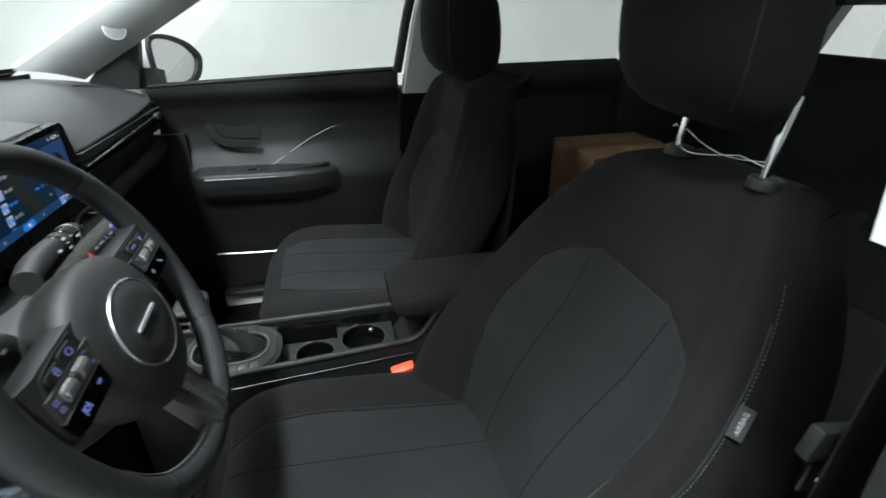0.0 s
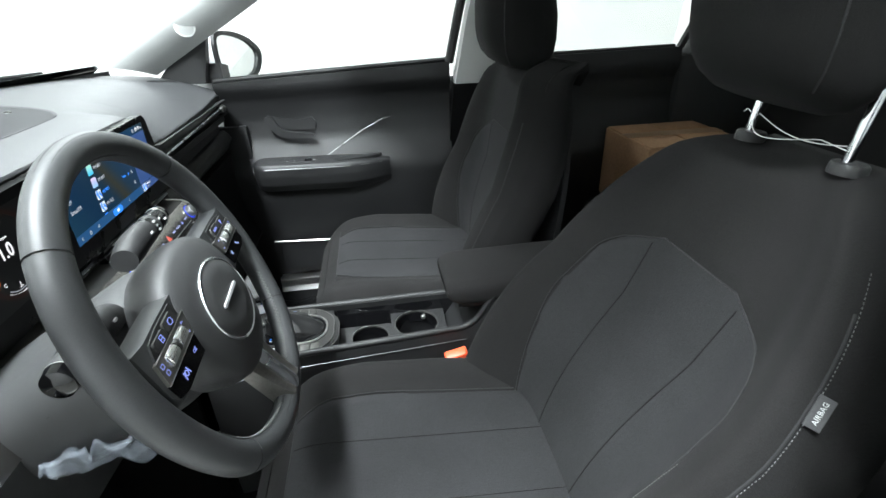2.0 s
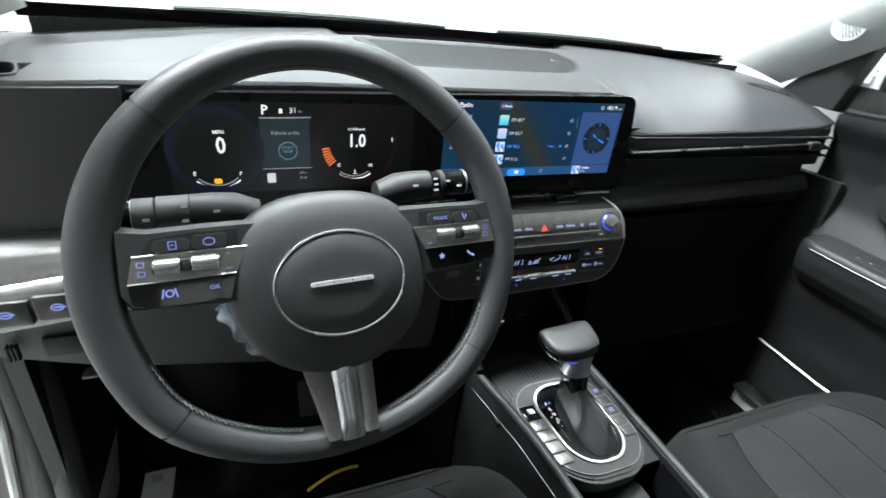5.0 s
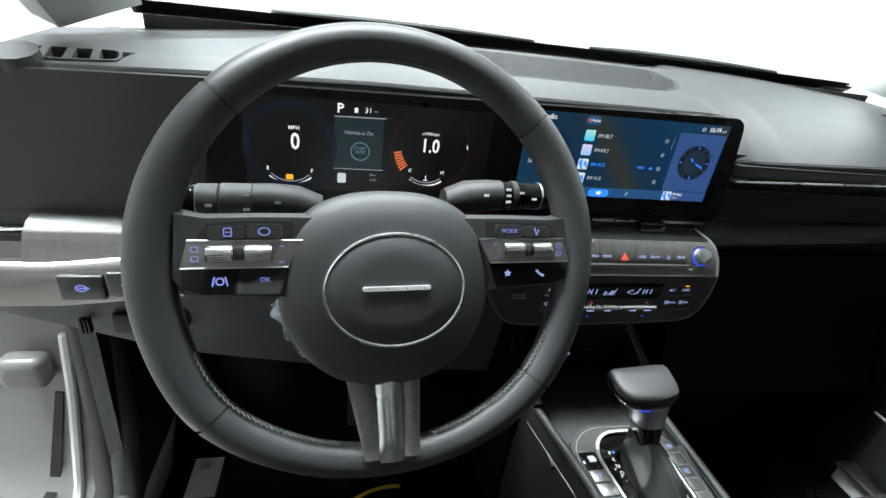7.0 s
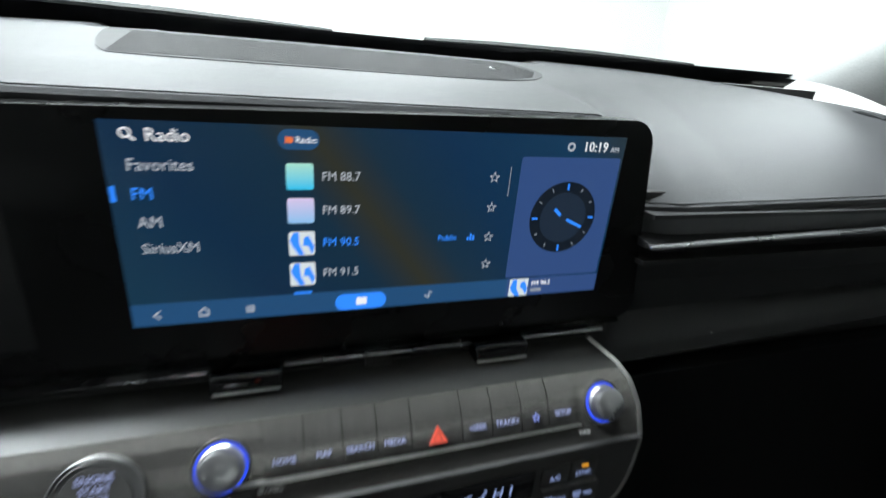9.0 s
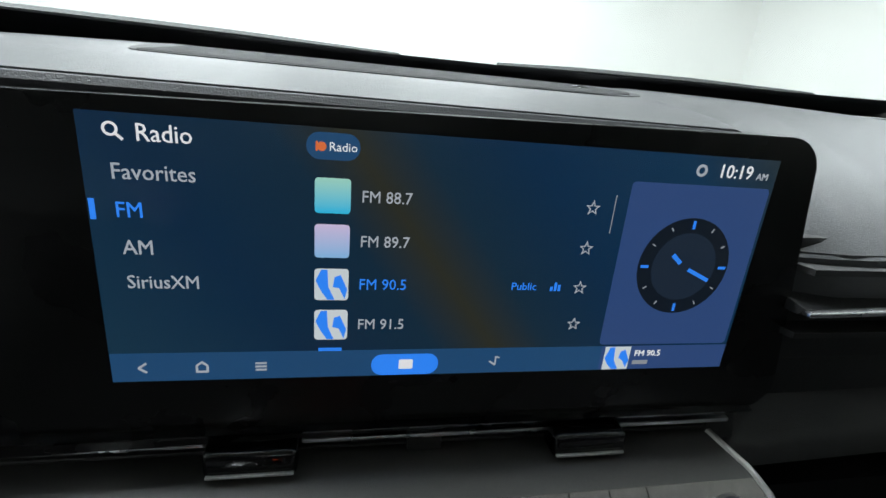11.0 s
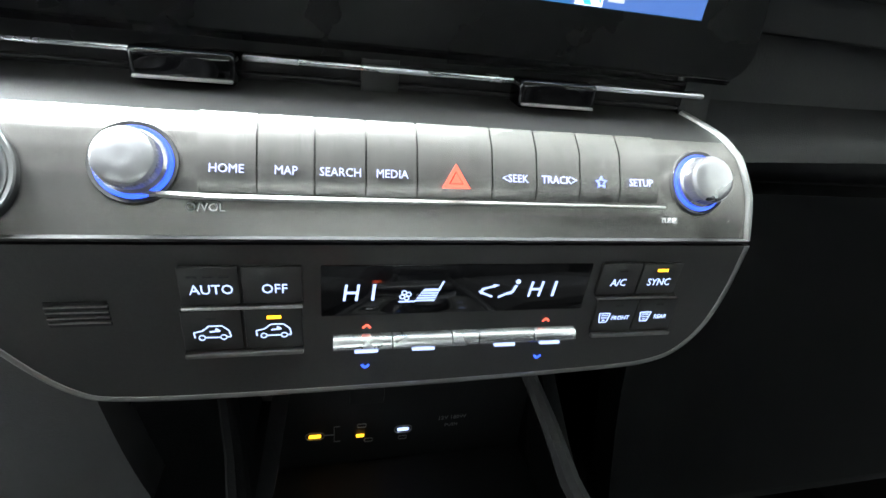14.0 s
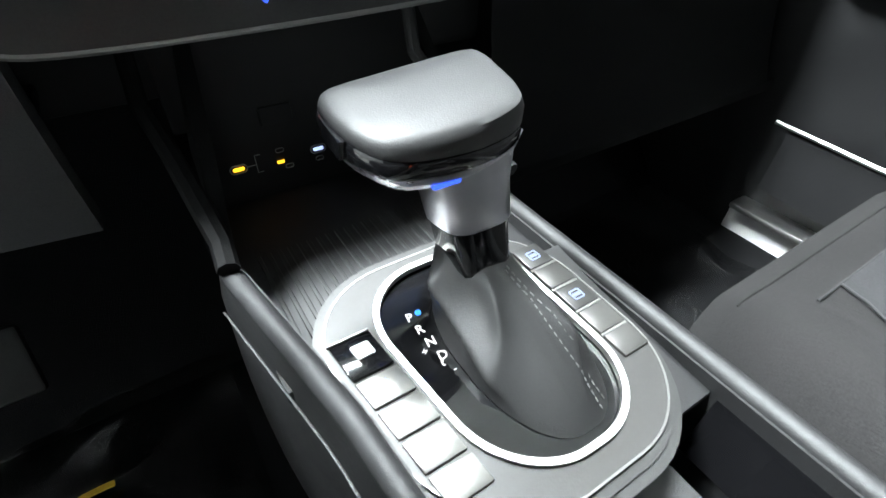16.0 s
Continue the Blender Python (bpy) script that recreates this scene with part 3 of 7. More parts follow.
# inner handle: a dark slab for the cup's shade and a lever with a broad front
HM = Matrix(((1, 0.16, 0, 0.016), (0, 1, 0, 0), (0, 0, 1, 0), (0, 0, 0, 1)))
part("handle_cup", prism([(-0.112, 0.930), (-0.150, 0.922), (-0.192, 0.915), (-0.236, 0.922), (-0.246, 0.908), (-0.240, 0.882), (-0.160, 0.886), (-0.130, 0.900)], 0.7135, 0.719, "x", 0.002), DARK, pdoor, "dark slab in place of the handle's shaded hollow")
part("door_handle", prism(soften([(-0.094, 0.922), (-0.100, 0.932), (-0.114, 0.935), (-0.124, 0.926), (-0.134, 0.906), (-0.146, 0.893), (-0.170, 0.886), (-0.240, 0.879), (-0.243, 0.872), (-0.232, 0.868),
                                  (-0.168, 0.866), (-0.136, 0.872), (-0.112, 0.892)], 1), 0.692, 0.708, "x", 0.004, 3, HM), PLASTIC, pdoor, "black inner door handle")
part("door_pocket", sheet(lambda u, v: (0.655 - 0.02 * math.sin(math.pi * u), -0.08 - 0.50 * u, 0.43 + 0.10 * v), lin(0, 1, 11), lin(0, 1, 3), (0.012, 0, 0)), DOORPL, pdoor, "map pocket along the door's foot")
part("pocket_trim", tube([(0.652, -0.06, 0.535), (0.640, -0.2, 0.533), (0.638, -0.4, 0.531), (0.655, -0.57, 0.533)], 0.0035, 6), SATIN, pdoor, "bright edge of the door pocket")

rdoor = thing("rear_door", "closed black-trimmed rear passenger door", "car door", (0.72, -1.1, 0.37), "car doors")
part("door_panel", door_panel(1, -0.80, -1.44, 1.062, 1.072, False), DARK, rdoor, "plain black rear door panel")
part("outer_skin", door_outer(1, -0.70, -1.46), WHITEPAINT, rdoor, "white painted outer skin")
rw = part("window_pane", sheet(lambda u, v: (0.735 - 0.11 * v, -0.80 - 0.08 * v - (0.62 - 0.1 * v) * u, 1.06 + 0.01 * u + 0.50 * v), lin(0, 1, 3), lin(0, 1, 3), (0.004, 0, 0)), GLASS, rdoor)
rw.visible_shadow = False
part("window_seal", tube([(0.722, -0.80, 1.066), (0.722, -1.42, 1.074)], 0.006, 8), RUBBER, rdoor)
part("window_frame", tube([(0.722, -1.440, 1.07), (0.70, -1.495, 1.22), (0.64, -1.625, 1.55)], 0.012, 8), RUBBER, rdoor)
# driver's rear door on the near side, and the opening's black seal
ldoor = thing("rear_door", "closed rear door on the driver's side, black inside", "car door", (-0.72, -1.1, 0.37), "car doors")
part("door_panel", door_panel(-1, -0.80, -1.44, 1.062, 1.072, False), DARK, ldoor)
part("outer_skin", door_outer(-1, -0.70, -1.46), WHITEPAINT, ldoor, "white painted outer skin")
lw = part("window_pane", sheet(lambda u, v: (-0.735 + 0.11 * v, -0.80 - 0.08 * v - (0.62 - 0.1 * v) * u, 1.06 + 0.01 * u + 0.50 * v), lin(0, 1, 3), lin(0, 1, 3), (-0.004, 0, 0)), GLASS, ldoor)
lw.visible_shadow = False
seal = [(-0.752, 0.02, 1.06), (-0.752, 0.045, 0.98), (-0.750, 0.055, 0.80), (-0.745, 0.040, 0.66), (-0.742, 0.025, 0.54), (-0.742, -0.005, 0.42), (-0.742, -0.06, 0.386), (-0.742, -0.40, 0.38), (-0.742, -0.62, 0.39)]
part("door_seal", tube(seal, 0.018, 10), SEALM, body, "thick black rubber door seal")


def jamb(u, v, off=0.0):
    """The painted edge of the door opening: u downwards along the seal, v outwards."""
    y = lerp(u, [0, .2, .4, .6, .8, 1], [0.03, 0.055, 0.065, 0.035, -0.005, -0.07])
    z = lerp(u, [0, .2, .4, .6, .8, 1], [1.06, 0.95, 0.78, 0.58, 0.42, 0.375])
    return (-0.757 - 0.24 * v, y + 0.04 * v - off, z)


jb = part("door_jamb", sheet(jamb, lin(0, 1, 13), lin(0, 1, 7), (0.0, 0.02, 0)), JAMBP, body, "white door jamb with shade in its grey colour")
part("jamb_gap", sheet(lambda u, v: jamb(0.60 + 0.36 * u, 0.13 + 0.17 * u + (0.05 + 0.03 * u) * v, 0.004), lin(0, 1, 13), lin(0, 1, 3), (0, 0.003, 0)), DARK, jb, "dark gap beside the flange")
part("flange", tube([jamb(0.50 + 0.46 * q, 0.06 + 0.06 * q, 0.006) for q in lin(0, 1, 14)], 0.007, 8), WHITEPAINT, jb, "white painted flange")
# hinge in the same shaded grey as the jamb
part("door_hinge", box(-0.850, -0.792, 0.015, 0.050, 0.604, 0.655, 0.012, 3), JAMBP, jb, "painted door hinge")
part("aperture_trim", tube([(x + 0.032, y - 0.006, z) for x, y, z in seal[:7]], 0.022, 10), KNEE, body, "dark trim along the door opening")
# driver's panel in lighter plastic than its twin, open-door light in the colour
part("kick_panel", sheet(lambda u, v: (-0.71 + 0.01 * v, 0.36 - 0.37 * u, 0.31 + 0.44 * v), lin(0, 1, 5), lin(0, 1, 5), (-0.02, 0, 0)), KNEE, body, "black plastic kick panel")
part("kick_panel", sheet(lambda u, v: (0.70 - 0.01 * v, 0.36 - 0.40 * u, 0.31 + 0.60 * v), lin(0, 1, 5), lin(0, 1, 5), (0.02, 0, 0)), PLASTIC, body, "black plastic kick panel")
part("sill_plate", box(0.66, 0.745, -0.62, -0.05, 0.372, 0.383, 0.004), SATIN, body, "bright metal sill plate")

# ---- door mirror ----
mirror = thing("door_mirror", "white door mirror with black rim and bright glass", "mirror", (0.82, -0.03, 1.05))
MIRROR_OUT = [(0.797, 1.163), (0.830, 1.171), (0.890, 1.163), (0.945, 1.143), (0.972, 1.124), (0.996, 1.098), (0.990, 1.070), (0.966, 1.037), (0.935, 1.022),
              (0.890, 1.017), (0.830, 1.022), (0.796, 1.034), (0.786, 1.070), (0.787, 1.120)]


def mirror_out(grow=0.0, dx=0.0):
    """The six-cornered outline with eased corners, grown about its middle."""
    cx, cz = 0.886, 1.094
    pts = [(cx + (x - cx) * (1 + grow) + dx, cz + (z - cz) * (1 + grow)) for x, z in MIRROR_OUT]
    out = []
    for p, q in zip(pts, pts[1:] + pts[:1]):
        out += [(0.75 * p[0] + 0.25 * q[0], 0.75 * p[1] + 0.25 * q[1]), (0.25 * p[0] + 0.75 * q[0], 0.25 * p[1] + 0.75 * q[1])]
    return out


# the glass is turned towards the driver and slightly up
MT = Matrix(((1, 0, 0, 0), (-0.42, 1, 0.07, 0.42 * 0.85 - 0.07 * 1.095), (0, 0, 1, 0), (0, 0, 0, 1)))
part("mirror_housing", loft([[(x, y, z) for x, z in mirror_out(g)] for y, g in ((0.002, 0.0), (0.012, 0.02), (0.05, 0.0), (0.09, -0.14), (0.115, -0.45), (0.122, -0.8))], True, True, MT), WHITEPAINT, mirror, "white painted shell")
part("mirror_rim", ring_flat(mirror_out(0.01), mirror_out(-0.15, -0.006), -0.006, 0.004, MT), PLASTIC, mirror, "black rim")
part("mirror_glass", prism(mirror_out(-0.13, -0.006), 0.0012, 0.0018, "y", 0, 2, MT), MIRROR, mirror, "bright mirror glass")
part("mirror_foot", prism([(0.72, 1.035), (0.80, 1.035), (0.80, 1.075), (0.72, 1.09)], 0.0, 0.08, "y", 0.008), PLASTIC, mirror, "black mirror foot")
arm = part("mirror_arm", prism([(0.789, 1.156), (0.838, 1.156), (0.852, 1.094), (0.776, 1.094)], 0.048, 0.075, "y", 0.004), WHITEPAINT, mirror, "white painted mirror arm")
for i in range(3):
    part("arm_slot", box(0.781 + 0.002 * i, 0.815, 0.0465, 0.049, 1.104 + 0.013 * i, 1.1065 + 0.013 * i), DARK, arm, "dark slot")
part("striker", tube([(-0.80, -0.672, 0.86), (-0.80, -0.645, 0.86), (-0.80, -0.645, 0.83), (-0.80, -0.672, 0.83)], 0.005, 8), CHROME, body, "bright door striker")


# ---- dashboard ----
dash = thing("dashboard", "black and grey dashboard with soft-touch top", "dashboard", (0, 0.1, 0.6))


def dash_front(x):
    """y and z of the top pad's front lip, across the car."""
    z = lerp(x, [-0.80, -0.69, -0.55, -0.35, 0.115, 0.150, 0.41, 0.64, 0.70], [1.046, 1.050, 1.057, 1.062, 1.062, 1.004, 1.010, 1.018, 1.020])
    y = lerp(x, [-0.70, -0.6, 0.12, 0.18, 0.45, 0.62, 0.70], [0.012, 0.012, 0.014, -0.004, -0.006, 0.004, 0.03])
    return y, z


DX0, DX1 = -0.785, 0.690


def dash_top(u, v):
    x = DX0 + (DX1 - DX0) * (u + 1) / 2
    y0, z0 = dash_front(x)
    y1 = screen_base(x) - 0.004
    y = y0 + (y1 - y0) * v
    rise = 1 - (1 - min(1, (y - y0) / lerp(x, [0.10, 0.25], [0.12, 0.20]))) ** lerp(x, [0.10, 0.25], [2.6, 2.0])
    zt = 1.074 - 0.012 * (max(0, abs(x) - 0.35) / 0.32) ** 2 - 0.012 * max(0, (-x - 0.2) / 0.45)
    zt = max(zt, z0 + 0.004)
    z = z0 + (zt - z0) * rise + 0.070 * max(0, y - 0.10)
    # the hollow of the driver's side vent
    if -0.768 < x < -0.642 and 0.030 < y < 0.095:
        z -= 0.024
    # the trough in front of the windscreen
    if -0.27 < x < 0.25 and y > 0.325:
        z -= 0.020 * min(1, (x + 0.27) / 0.04, (0.25 - x) / 0.04) * min(1, (y - 0.325) / 0.010)
    return (x, y, z)


vs_dash = [0, 0.01, 0.02, 0.035, 0.05, 0.075, 0.1, 0.13, 0.16, 0.2, 0.25, 0.275] + lin(0.3, 1, 30)
part("top_pad", sheet(dash_top, lin(-1, 1, 181), vs_dash, (0, 0, -0.03)), DASH, dash, "soft dark grey dash top")
part("pad_lip", tube([(x, dash_front(x)[0] + 0.002, dash_front(x)[1] - 0.004) for x in lin(DX0, DX1, 75)], 0.004, 8), DASH, dash)
# grille for the centre loudspeaker: ribbed, flush in the top
def sloped(bm):
    """Follows the slight rise of the dash top towards the windscreen."""
    for v in bm.verts:
        v.co.z += 0.070 * (v.co.y - 0.10)
    return bm


cover_out = [(-0.228, 0.290), (-0.215, 0.310), (0.155, 0.310), (0.185, 0.275), (0.180, 0.20), (0.150, 0.145), (0.115, 0.115), (0.08, 0.105), (-0.165, 0.100), (-0.188, 0.112)]



def top_z(x, y):
    y0, z0 = dash_front(x)
    y1 = screen_base(x) - 0.004
    return dash_top((x - DX0) / (DX1 - DX0) * 2 - 1, max(0, min(1, (y - y0) / (y1 - y0))))[2]


cov = part("speaker_cover", sloped(prism(soften([(x - 0.014, y) for x, y in cover_out]), 1.060, 1.0745, "z", 0.0005)), COVER, dash, "ribbed dark loudspeaker cover")
ribs = []
for i in range(34):
    y = 0.112 + i * 0.0052
    x0 = lerp(y, [0.10, 0.115, 0.285, 0.3], [-0.175, -0.184, -0.206, -0.208])
    x1 = lerp(y, [0.10, 0.145, 0.20, 0.275, 0.31], [0.09, 0.143, 0.174, 0.178, 0.15])
    ribs.append(box(x0 - 0.010, x1 - 0.018, y - 0.0014, y + 0.0014, 1.0744, 1.0749))
part("cover_ribs", sloped(join(*ribs)), COVER, cov)
part("light_sensor", lathe([(0.009, 1.072), (0.009, 1.0775), (0.007, 1.080), (0.003, 1.0815)], 20, Matrix.Translation((0.112, 0.201, 0.002))), GLOSS, dash, "small domed light sensor")
part("light_sensor", lathe([(0.006, 1.072), (0.006, 1.0775), (0.004, 1.080), (0.001, 1.0808)], 20, Matrix.Translation((0.094, 0.225, 0.002))), GLOSS, dash)
# carcass that closes the dash from below and in front
part("carcass", join(box(-0.66, 0.66, 0.025, 0.27, 0.70, 1.0, 0.01)), DARK, dash, "matt black dash body")
# defroster slot at the right corner
# left side vent on the top
def settle(bm, z):
    """Lets a piece follow the dash top."""
    for v in bm.verts:
        hollow = 0.024 if -0.768 < v.co.x < -0.642 and 0.030 < v.co.y < 0.095 else 0.0
        v.co.z += top_z(v.co.x, v.co.y) + hollow - z
    return bm


def top_vent(outline, fins, label):
    """A side-window vent let into the dash top: rim, dark hollow and slanted fins."""
    cx = sum(p[0] for p in outline) / len(outline)
    cy = sum(p[1] for p in outline) / len(outline)
    inner = [(cx + (x - cx) * 0.93, cy + (y - cy) * 0.88) for x, y in outline]
    v = part("corner_vent", settle(ring_flat(outline, inner, 1.045, 1.0618, None, "z"), 1.0595), DASH, dash, label)
    # the hollow's shade is in its near-black colour; the passenger's lies almost flush
    part("vent_hollow", settle(prism(inner, 1.030, 1.0612 if cx > 0 else 1.0480, "z"), 1.0595), SHADEBLK, v, "dark hollow of the vent")
    for f in fins:
        part("vent_fin", settle(prism(f, 1.052, 1.0619, "z"), 1.0595), DASH, v)


top_vent(soften([(-0.772, 0.026), (-0.640, 0.026), (-0.632, 0.036), (-0.648, 0.088), (-0.662, 0.100), (-0.772, 0.100)], 2),
         [[(fx, 0.030), (fx + 0.009, 0.030), (fx - 0.013, 0.094), (fx - 0.022, 0.094)] for fx in (-0.738, -0.712, -0.686, -0.660)], "rim of the driver's side vent")
top_vent(soften([(0.552, 0.135), (0.560, 0.150), (0.655, 0.128), (0.662, 0.112), (0.648, 0.106)], 2),
         [[(fx, 0.146 - 0.26 * (fx - 0.565)), (fx + 0.006, 0.145 - 0.26 * (fx - 0.565)), (fx + 0.016, 0.124 - 0.26 * (fx - 0.565)), (fx + 0.010, 0.125 - 0.26 * (fx - 0.565))] for fx in (0.572, 0.588, 0.604, 0.620, 0.636)], "rim of the passenger's side vent")

# passenger side: slatted vent band, bright line, ledge, glovebox
vent = part("vent_band", box(0.150, 0.655, 0.004, 0.03, 0.938, 1.012, 0.003), DARK, dash, "dark full-width vent recess")
for z in (0.997, 0.962):
    part("vent_slat", prism([(-0.012, z - 0.001), (0.01, z - 0.003), (0.01, z + 0.001), (-0.012, z + 0.0022)], 0.152, 0.645, "x", 0.0006, 1), DARK, vent)
part("bright_line", box(0.150, 0.575, -0.0185, -0.013, 0.9755, 0.9785, 0.001, 2, Matrix.Translation((0.15, 0, 0.977)) @ Matrix.Rotation(radians(-1.4), 4, "Y") @ Matrix.Translation((-0.15, 0, -0.977))), BRIGHT, vent, "long thin chrome line")
part("vent_shelf", prism([(-0.015, 0.9790), (0.015, 0.984), (0.015, 0.974), (-0.012, 0.9750)], 0.150, 0.645, "x", 0.001), PLASTIC, vent)
part("vent_tab", box(0.572, 0.602, -0.022, -0.006, 0.975, 0.992, 0.004), PIANO, vent, "vent slider tab")
part("vent_tab_core", box(0.605, 0.64, -0.004, 0.006, 0.955, 1.0, 0.004), GLOSS, vent)
part("ledge", sheet(lambda u, v: (0.148 + 0.51 * u, lerp(v, [0, .25, .5, .62, .75, 1], [0.028, 0.030, 0.018, 0.004, -0.002, 0.018]),
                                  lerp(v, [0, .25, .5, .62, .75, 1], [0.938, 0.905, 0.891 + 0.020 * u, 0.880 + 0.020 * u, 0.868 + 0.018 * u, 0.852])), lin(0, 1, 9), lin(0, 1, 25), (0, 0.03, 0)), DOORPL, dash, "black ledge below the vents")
# lid and tray blackened beyond the other plastics, shade under the dash included
glove = part("glovebox", sheet(lambda u, v: (0.158 + 0.47 * u, 0.002 + 0.02 * math.sin(math.pi * v) - 0.035 * v, 0.848 - 0.26 * v), lin(0, 1, 7), lin(0, 1, 9), (0, 0.03, 0)), SHADEBLK, dash, "closed black glovebox lid")
part("under_tray", box(0.10, 0.66, -0.03, 0.25, 0.570, 0.588, 0.004), SHADEBLK, dash)

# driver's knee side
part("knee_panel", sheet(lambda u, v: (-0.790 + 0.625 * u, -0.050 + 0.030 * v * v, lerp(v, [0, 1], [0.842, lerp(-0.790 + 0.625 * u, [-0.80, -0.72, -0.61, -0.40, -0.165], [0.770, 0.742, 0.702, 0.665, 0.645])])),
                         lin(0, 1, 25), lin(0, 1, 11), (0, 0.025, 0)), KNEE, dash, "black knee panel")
part("panel_end", box(-0.735, -0.66, 0.03, 0.20, 0.70, 1.035, 0.012, 3), PLASTIC, dash, "black dash end")
part("bonnet_release", box(-0.660, -0.615, -0.0500, -0.03, 0.752, 0.780, 0.004), DARK, dash, "dark recess with lever")
part("bonnet_lever", box(-0.638, -0.612, -0.040, -0.022, 0.703, 0.709, 0.002), PIANO, dash)
sp = part("switch_panel", loft([[(x, -0.040, 0.800 + 0.10 * (x + 0.70) * (x > -0.70)), (x, -0.062, 0.802 + 0.10 * (x + 0.70) * (x > -0.70)), (x, -0.064, 0.840 + 0.12 * (x + 0.70) * (x > -0.70)),
                                (x, -0.060, 0.848 + 0.12 * (x + 0.70) * (x > -0.70)), (x, -0.052, 0.852 + 0.12 * (x + 0.70) * (x > -0.70)), (x, -0.022, 0.838 + 0.12 * (x + 0.70) * (x > -0.70))] for x in lin(-0.790, -0.545, 13)]),
          BRUSHED, dash, "dark metal strip with switches")
for x0, x1, dz in ((-0.694, -0.650, 0.0), (-0.646, -0.606, 0.004), (-0.601, -0.562, 0.008)):
    b = part("switch", box(x0, x1, -0.0675, -0.05, 0.813 + dz, 0.844 + dz, 0.002), PIANO, sp)
    cx, cz = (x0 + x1) / 2, 0.829 + dz
    part("symbol", join(ring_flat(disc(cx, cz, 0.0062, 16, 0.0045), disc(cx, cz, 0.0047, 16, 0.0031), -0.0679, -0.0674), box(cx - 0.003, cx + 0.008, -0.0679, -0.0674, cz - 0.0008, cz + 0.0008)), VIOLET, b, "lit switch symbol")
low = part("low_key", box(-0.612, -0.577, -0.0485, -0.030, 0.758, 0.786, 0.002), KNEE, dash, "flat key on the knee panel")
part("symbol", ring_flat(rrect(-0.6005, -0.5885, 0.7690, 0.7755, 0.003), rrect(-0.5988, -0.5902, 0.7705, 0.7740, 0.0015), -0.0490, -0.0484), VIOLET, low, "lit switch symbol")
part("slot_grille", join(*[box(-0.695 + i * 0.004, -0.693 + i * 0.004, -0.0485, -0.04, 0.752, 0.772) for i in range(3)]), DARK, dash)
lvl = part("left_vent", box(-0.785, -0.555, -0.002, 0.02, 0.850, 0.897, 0.003), DARK, dash, "dark left vent")
part("bright_line", box(-0.785, -0.652, -0.012, -0.006, 0.8755, 0.8785, 0.001, 2, Matrix.Translation((-0.67, 0, 0.877)) @ Matrix.Rotation(radians(-4), 4, "Y") @ Matrix.Translation((0.67, 0, -0.877))), BRIGHT, lvl)
part("vent_tab", box(-0.652, -0.585, -0.020, -0.004, 0.868, 0.884, 0.003), PIANO, lvl)
part("vent_slat", box(-0.785, -0.56, -0.010, 0.0, 0.8635, 0.8665, 0.001), PLASTIC, lvl)

# ---- twin display ----
display = thing("display_panel", "wide black twin display panel with lit screens", "display", (-0.2, 0.01, 0.91))
TILT_D = 3.6
out = []
for cx, cz, a, r in ((0.143 - 0.018, 1.061 - 0.018, 0, 0.018), (-0.53, 1.049 - 0.008, 90, 0.008), (-0.545, 0.896 + 0.008, 180, 0.008), (0.160 - 0.016, 0.913 + 0.016, 270, 0.016)):
    for i in range(7):
        q = radians(a + 90 * i / 6)
        out.append((cx + r * math.cos(q), cz + r * math.sin(q)))
Y_D = 0.0
part("panel_body", prism(out, -0.0035, 0.012, "y", 0.002), PANELFACE, display, "smooth black display face")
part("panel_side", prism([(-0.540, 1.0520), (-0.783, 1.0430), (-0.785, 0.893), (-0.545, 0.898)], -0.002, 0.02, "y", 0.002), PIANO, display, "dark matt side panel")


def flat(pts, depth=0.0, thin=0.0002):
    y = -0.0037 - depth
    return prism(pts, y - thin, y, "y")


def line(x0, z0, x1, z1, w, depth=0.0):
    d = Vector((x1 - x0, z1 - z0)).normalized() * w / 2
    return flat([(x0 - d.y, z0 + d.x), (x1 - d.y, z1 + d.x), (x1 + d.y, z1 - d.x), (x0 + d.y, z0 - d.x)], depth)


def spot(x, z, d=0.0):
    return facing(x, -0.0039 - d, z)


scr = bpy.data.materials.new("screen_picture")
scr.use_nodes = True
_t = scr.node_tree
_b = _t.nodes["Principled BSDF"]
_b.inputs["Base Color"].default_value, _b.inputs["Roughness"].default_value = (0.008, 0.008, 0.009, 1), 0.22
_c, _m, _rp = (_t.nodes.new(k) for k in ("ShaderNodeTexCoord", "ShaderNodeVectorMath", "ShaderNodeValToRGB"))
_mr = _t.nodes.new("ShaderNodeMapRange")
_m.operation = "DOT_PRODUCT"
_m.inputs[1].default_value = (0.80, 0.0, 0.60)
_mr.inputs["From Min"].default_value, _mr.inputs["From Max"].default_value = 0.43, 0.73
_t.links.new(_c.outputs["Object"], _m.inputs[0]), _t.links.new(_m.outputs["Value"], _mr.inputs["Value"])
_t.links.new(_mr.outputs["Result"], _rp.inputs["Fac"])
_el = _rp.color_ramp.elements
_el[0].position, _el[0].color = 0.0, (0.012, 0.055, 0.105, 1)
_el[1].position, _el[1].color = 1.0, (0.03, 0.05, 0.06, 1)
for _p, _col in ((0.22, (0.006, 0.034, 0.085, 1)), (0.38, (0.010, 0.038, 0.075, 1)), (0.455, (0.040, 0.043, 0.030, 1)), (0.53, (0.012, 0.040, 0.075, 1)), (0.66, (0.007, 0.040, 0.105, 1)), (0.86, (0.010, 0.055, 0.13, 1))):
    _el.new(_p).color = _col
_t.links.new(_rp.outputs["Color"], _b.inputs["Emission Color"])
_b.inputs["Emission Strength"].default_value = 0.8
WIDGET = glow("widget_blue", (0.04, 0.095, 0.28), 0.9)
DOCK = glow("dock_blue", (0.02, 0.095, 0.24), 0.9)
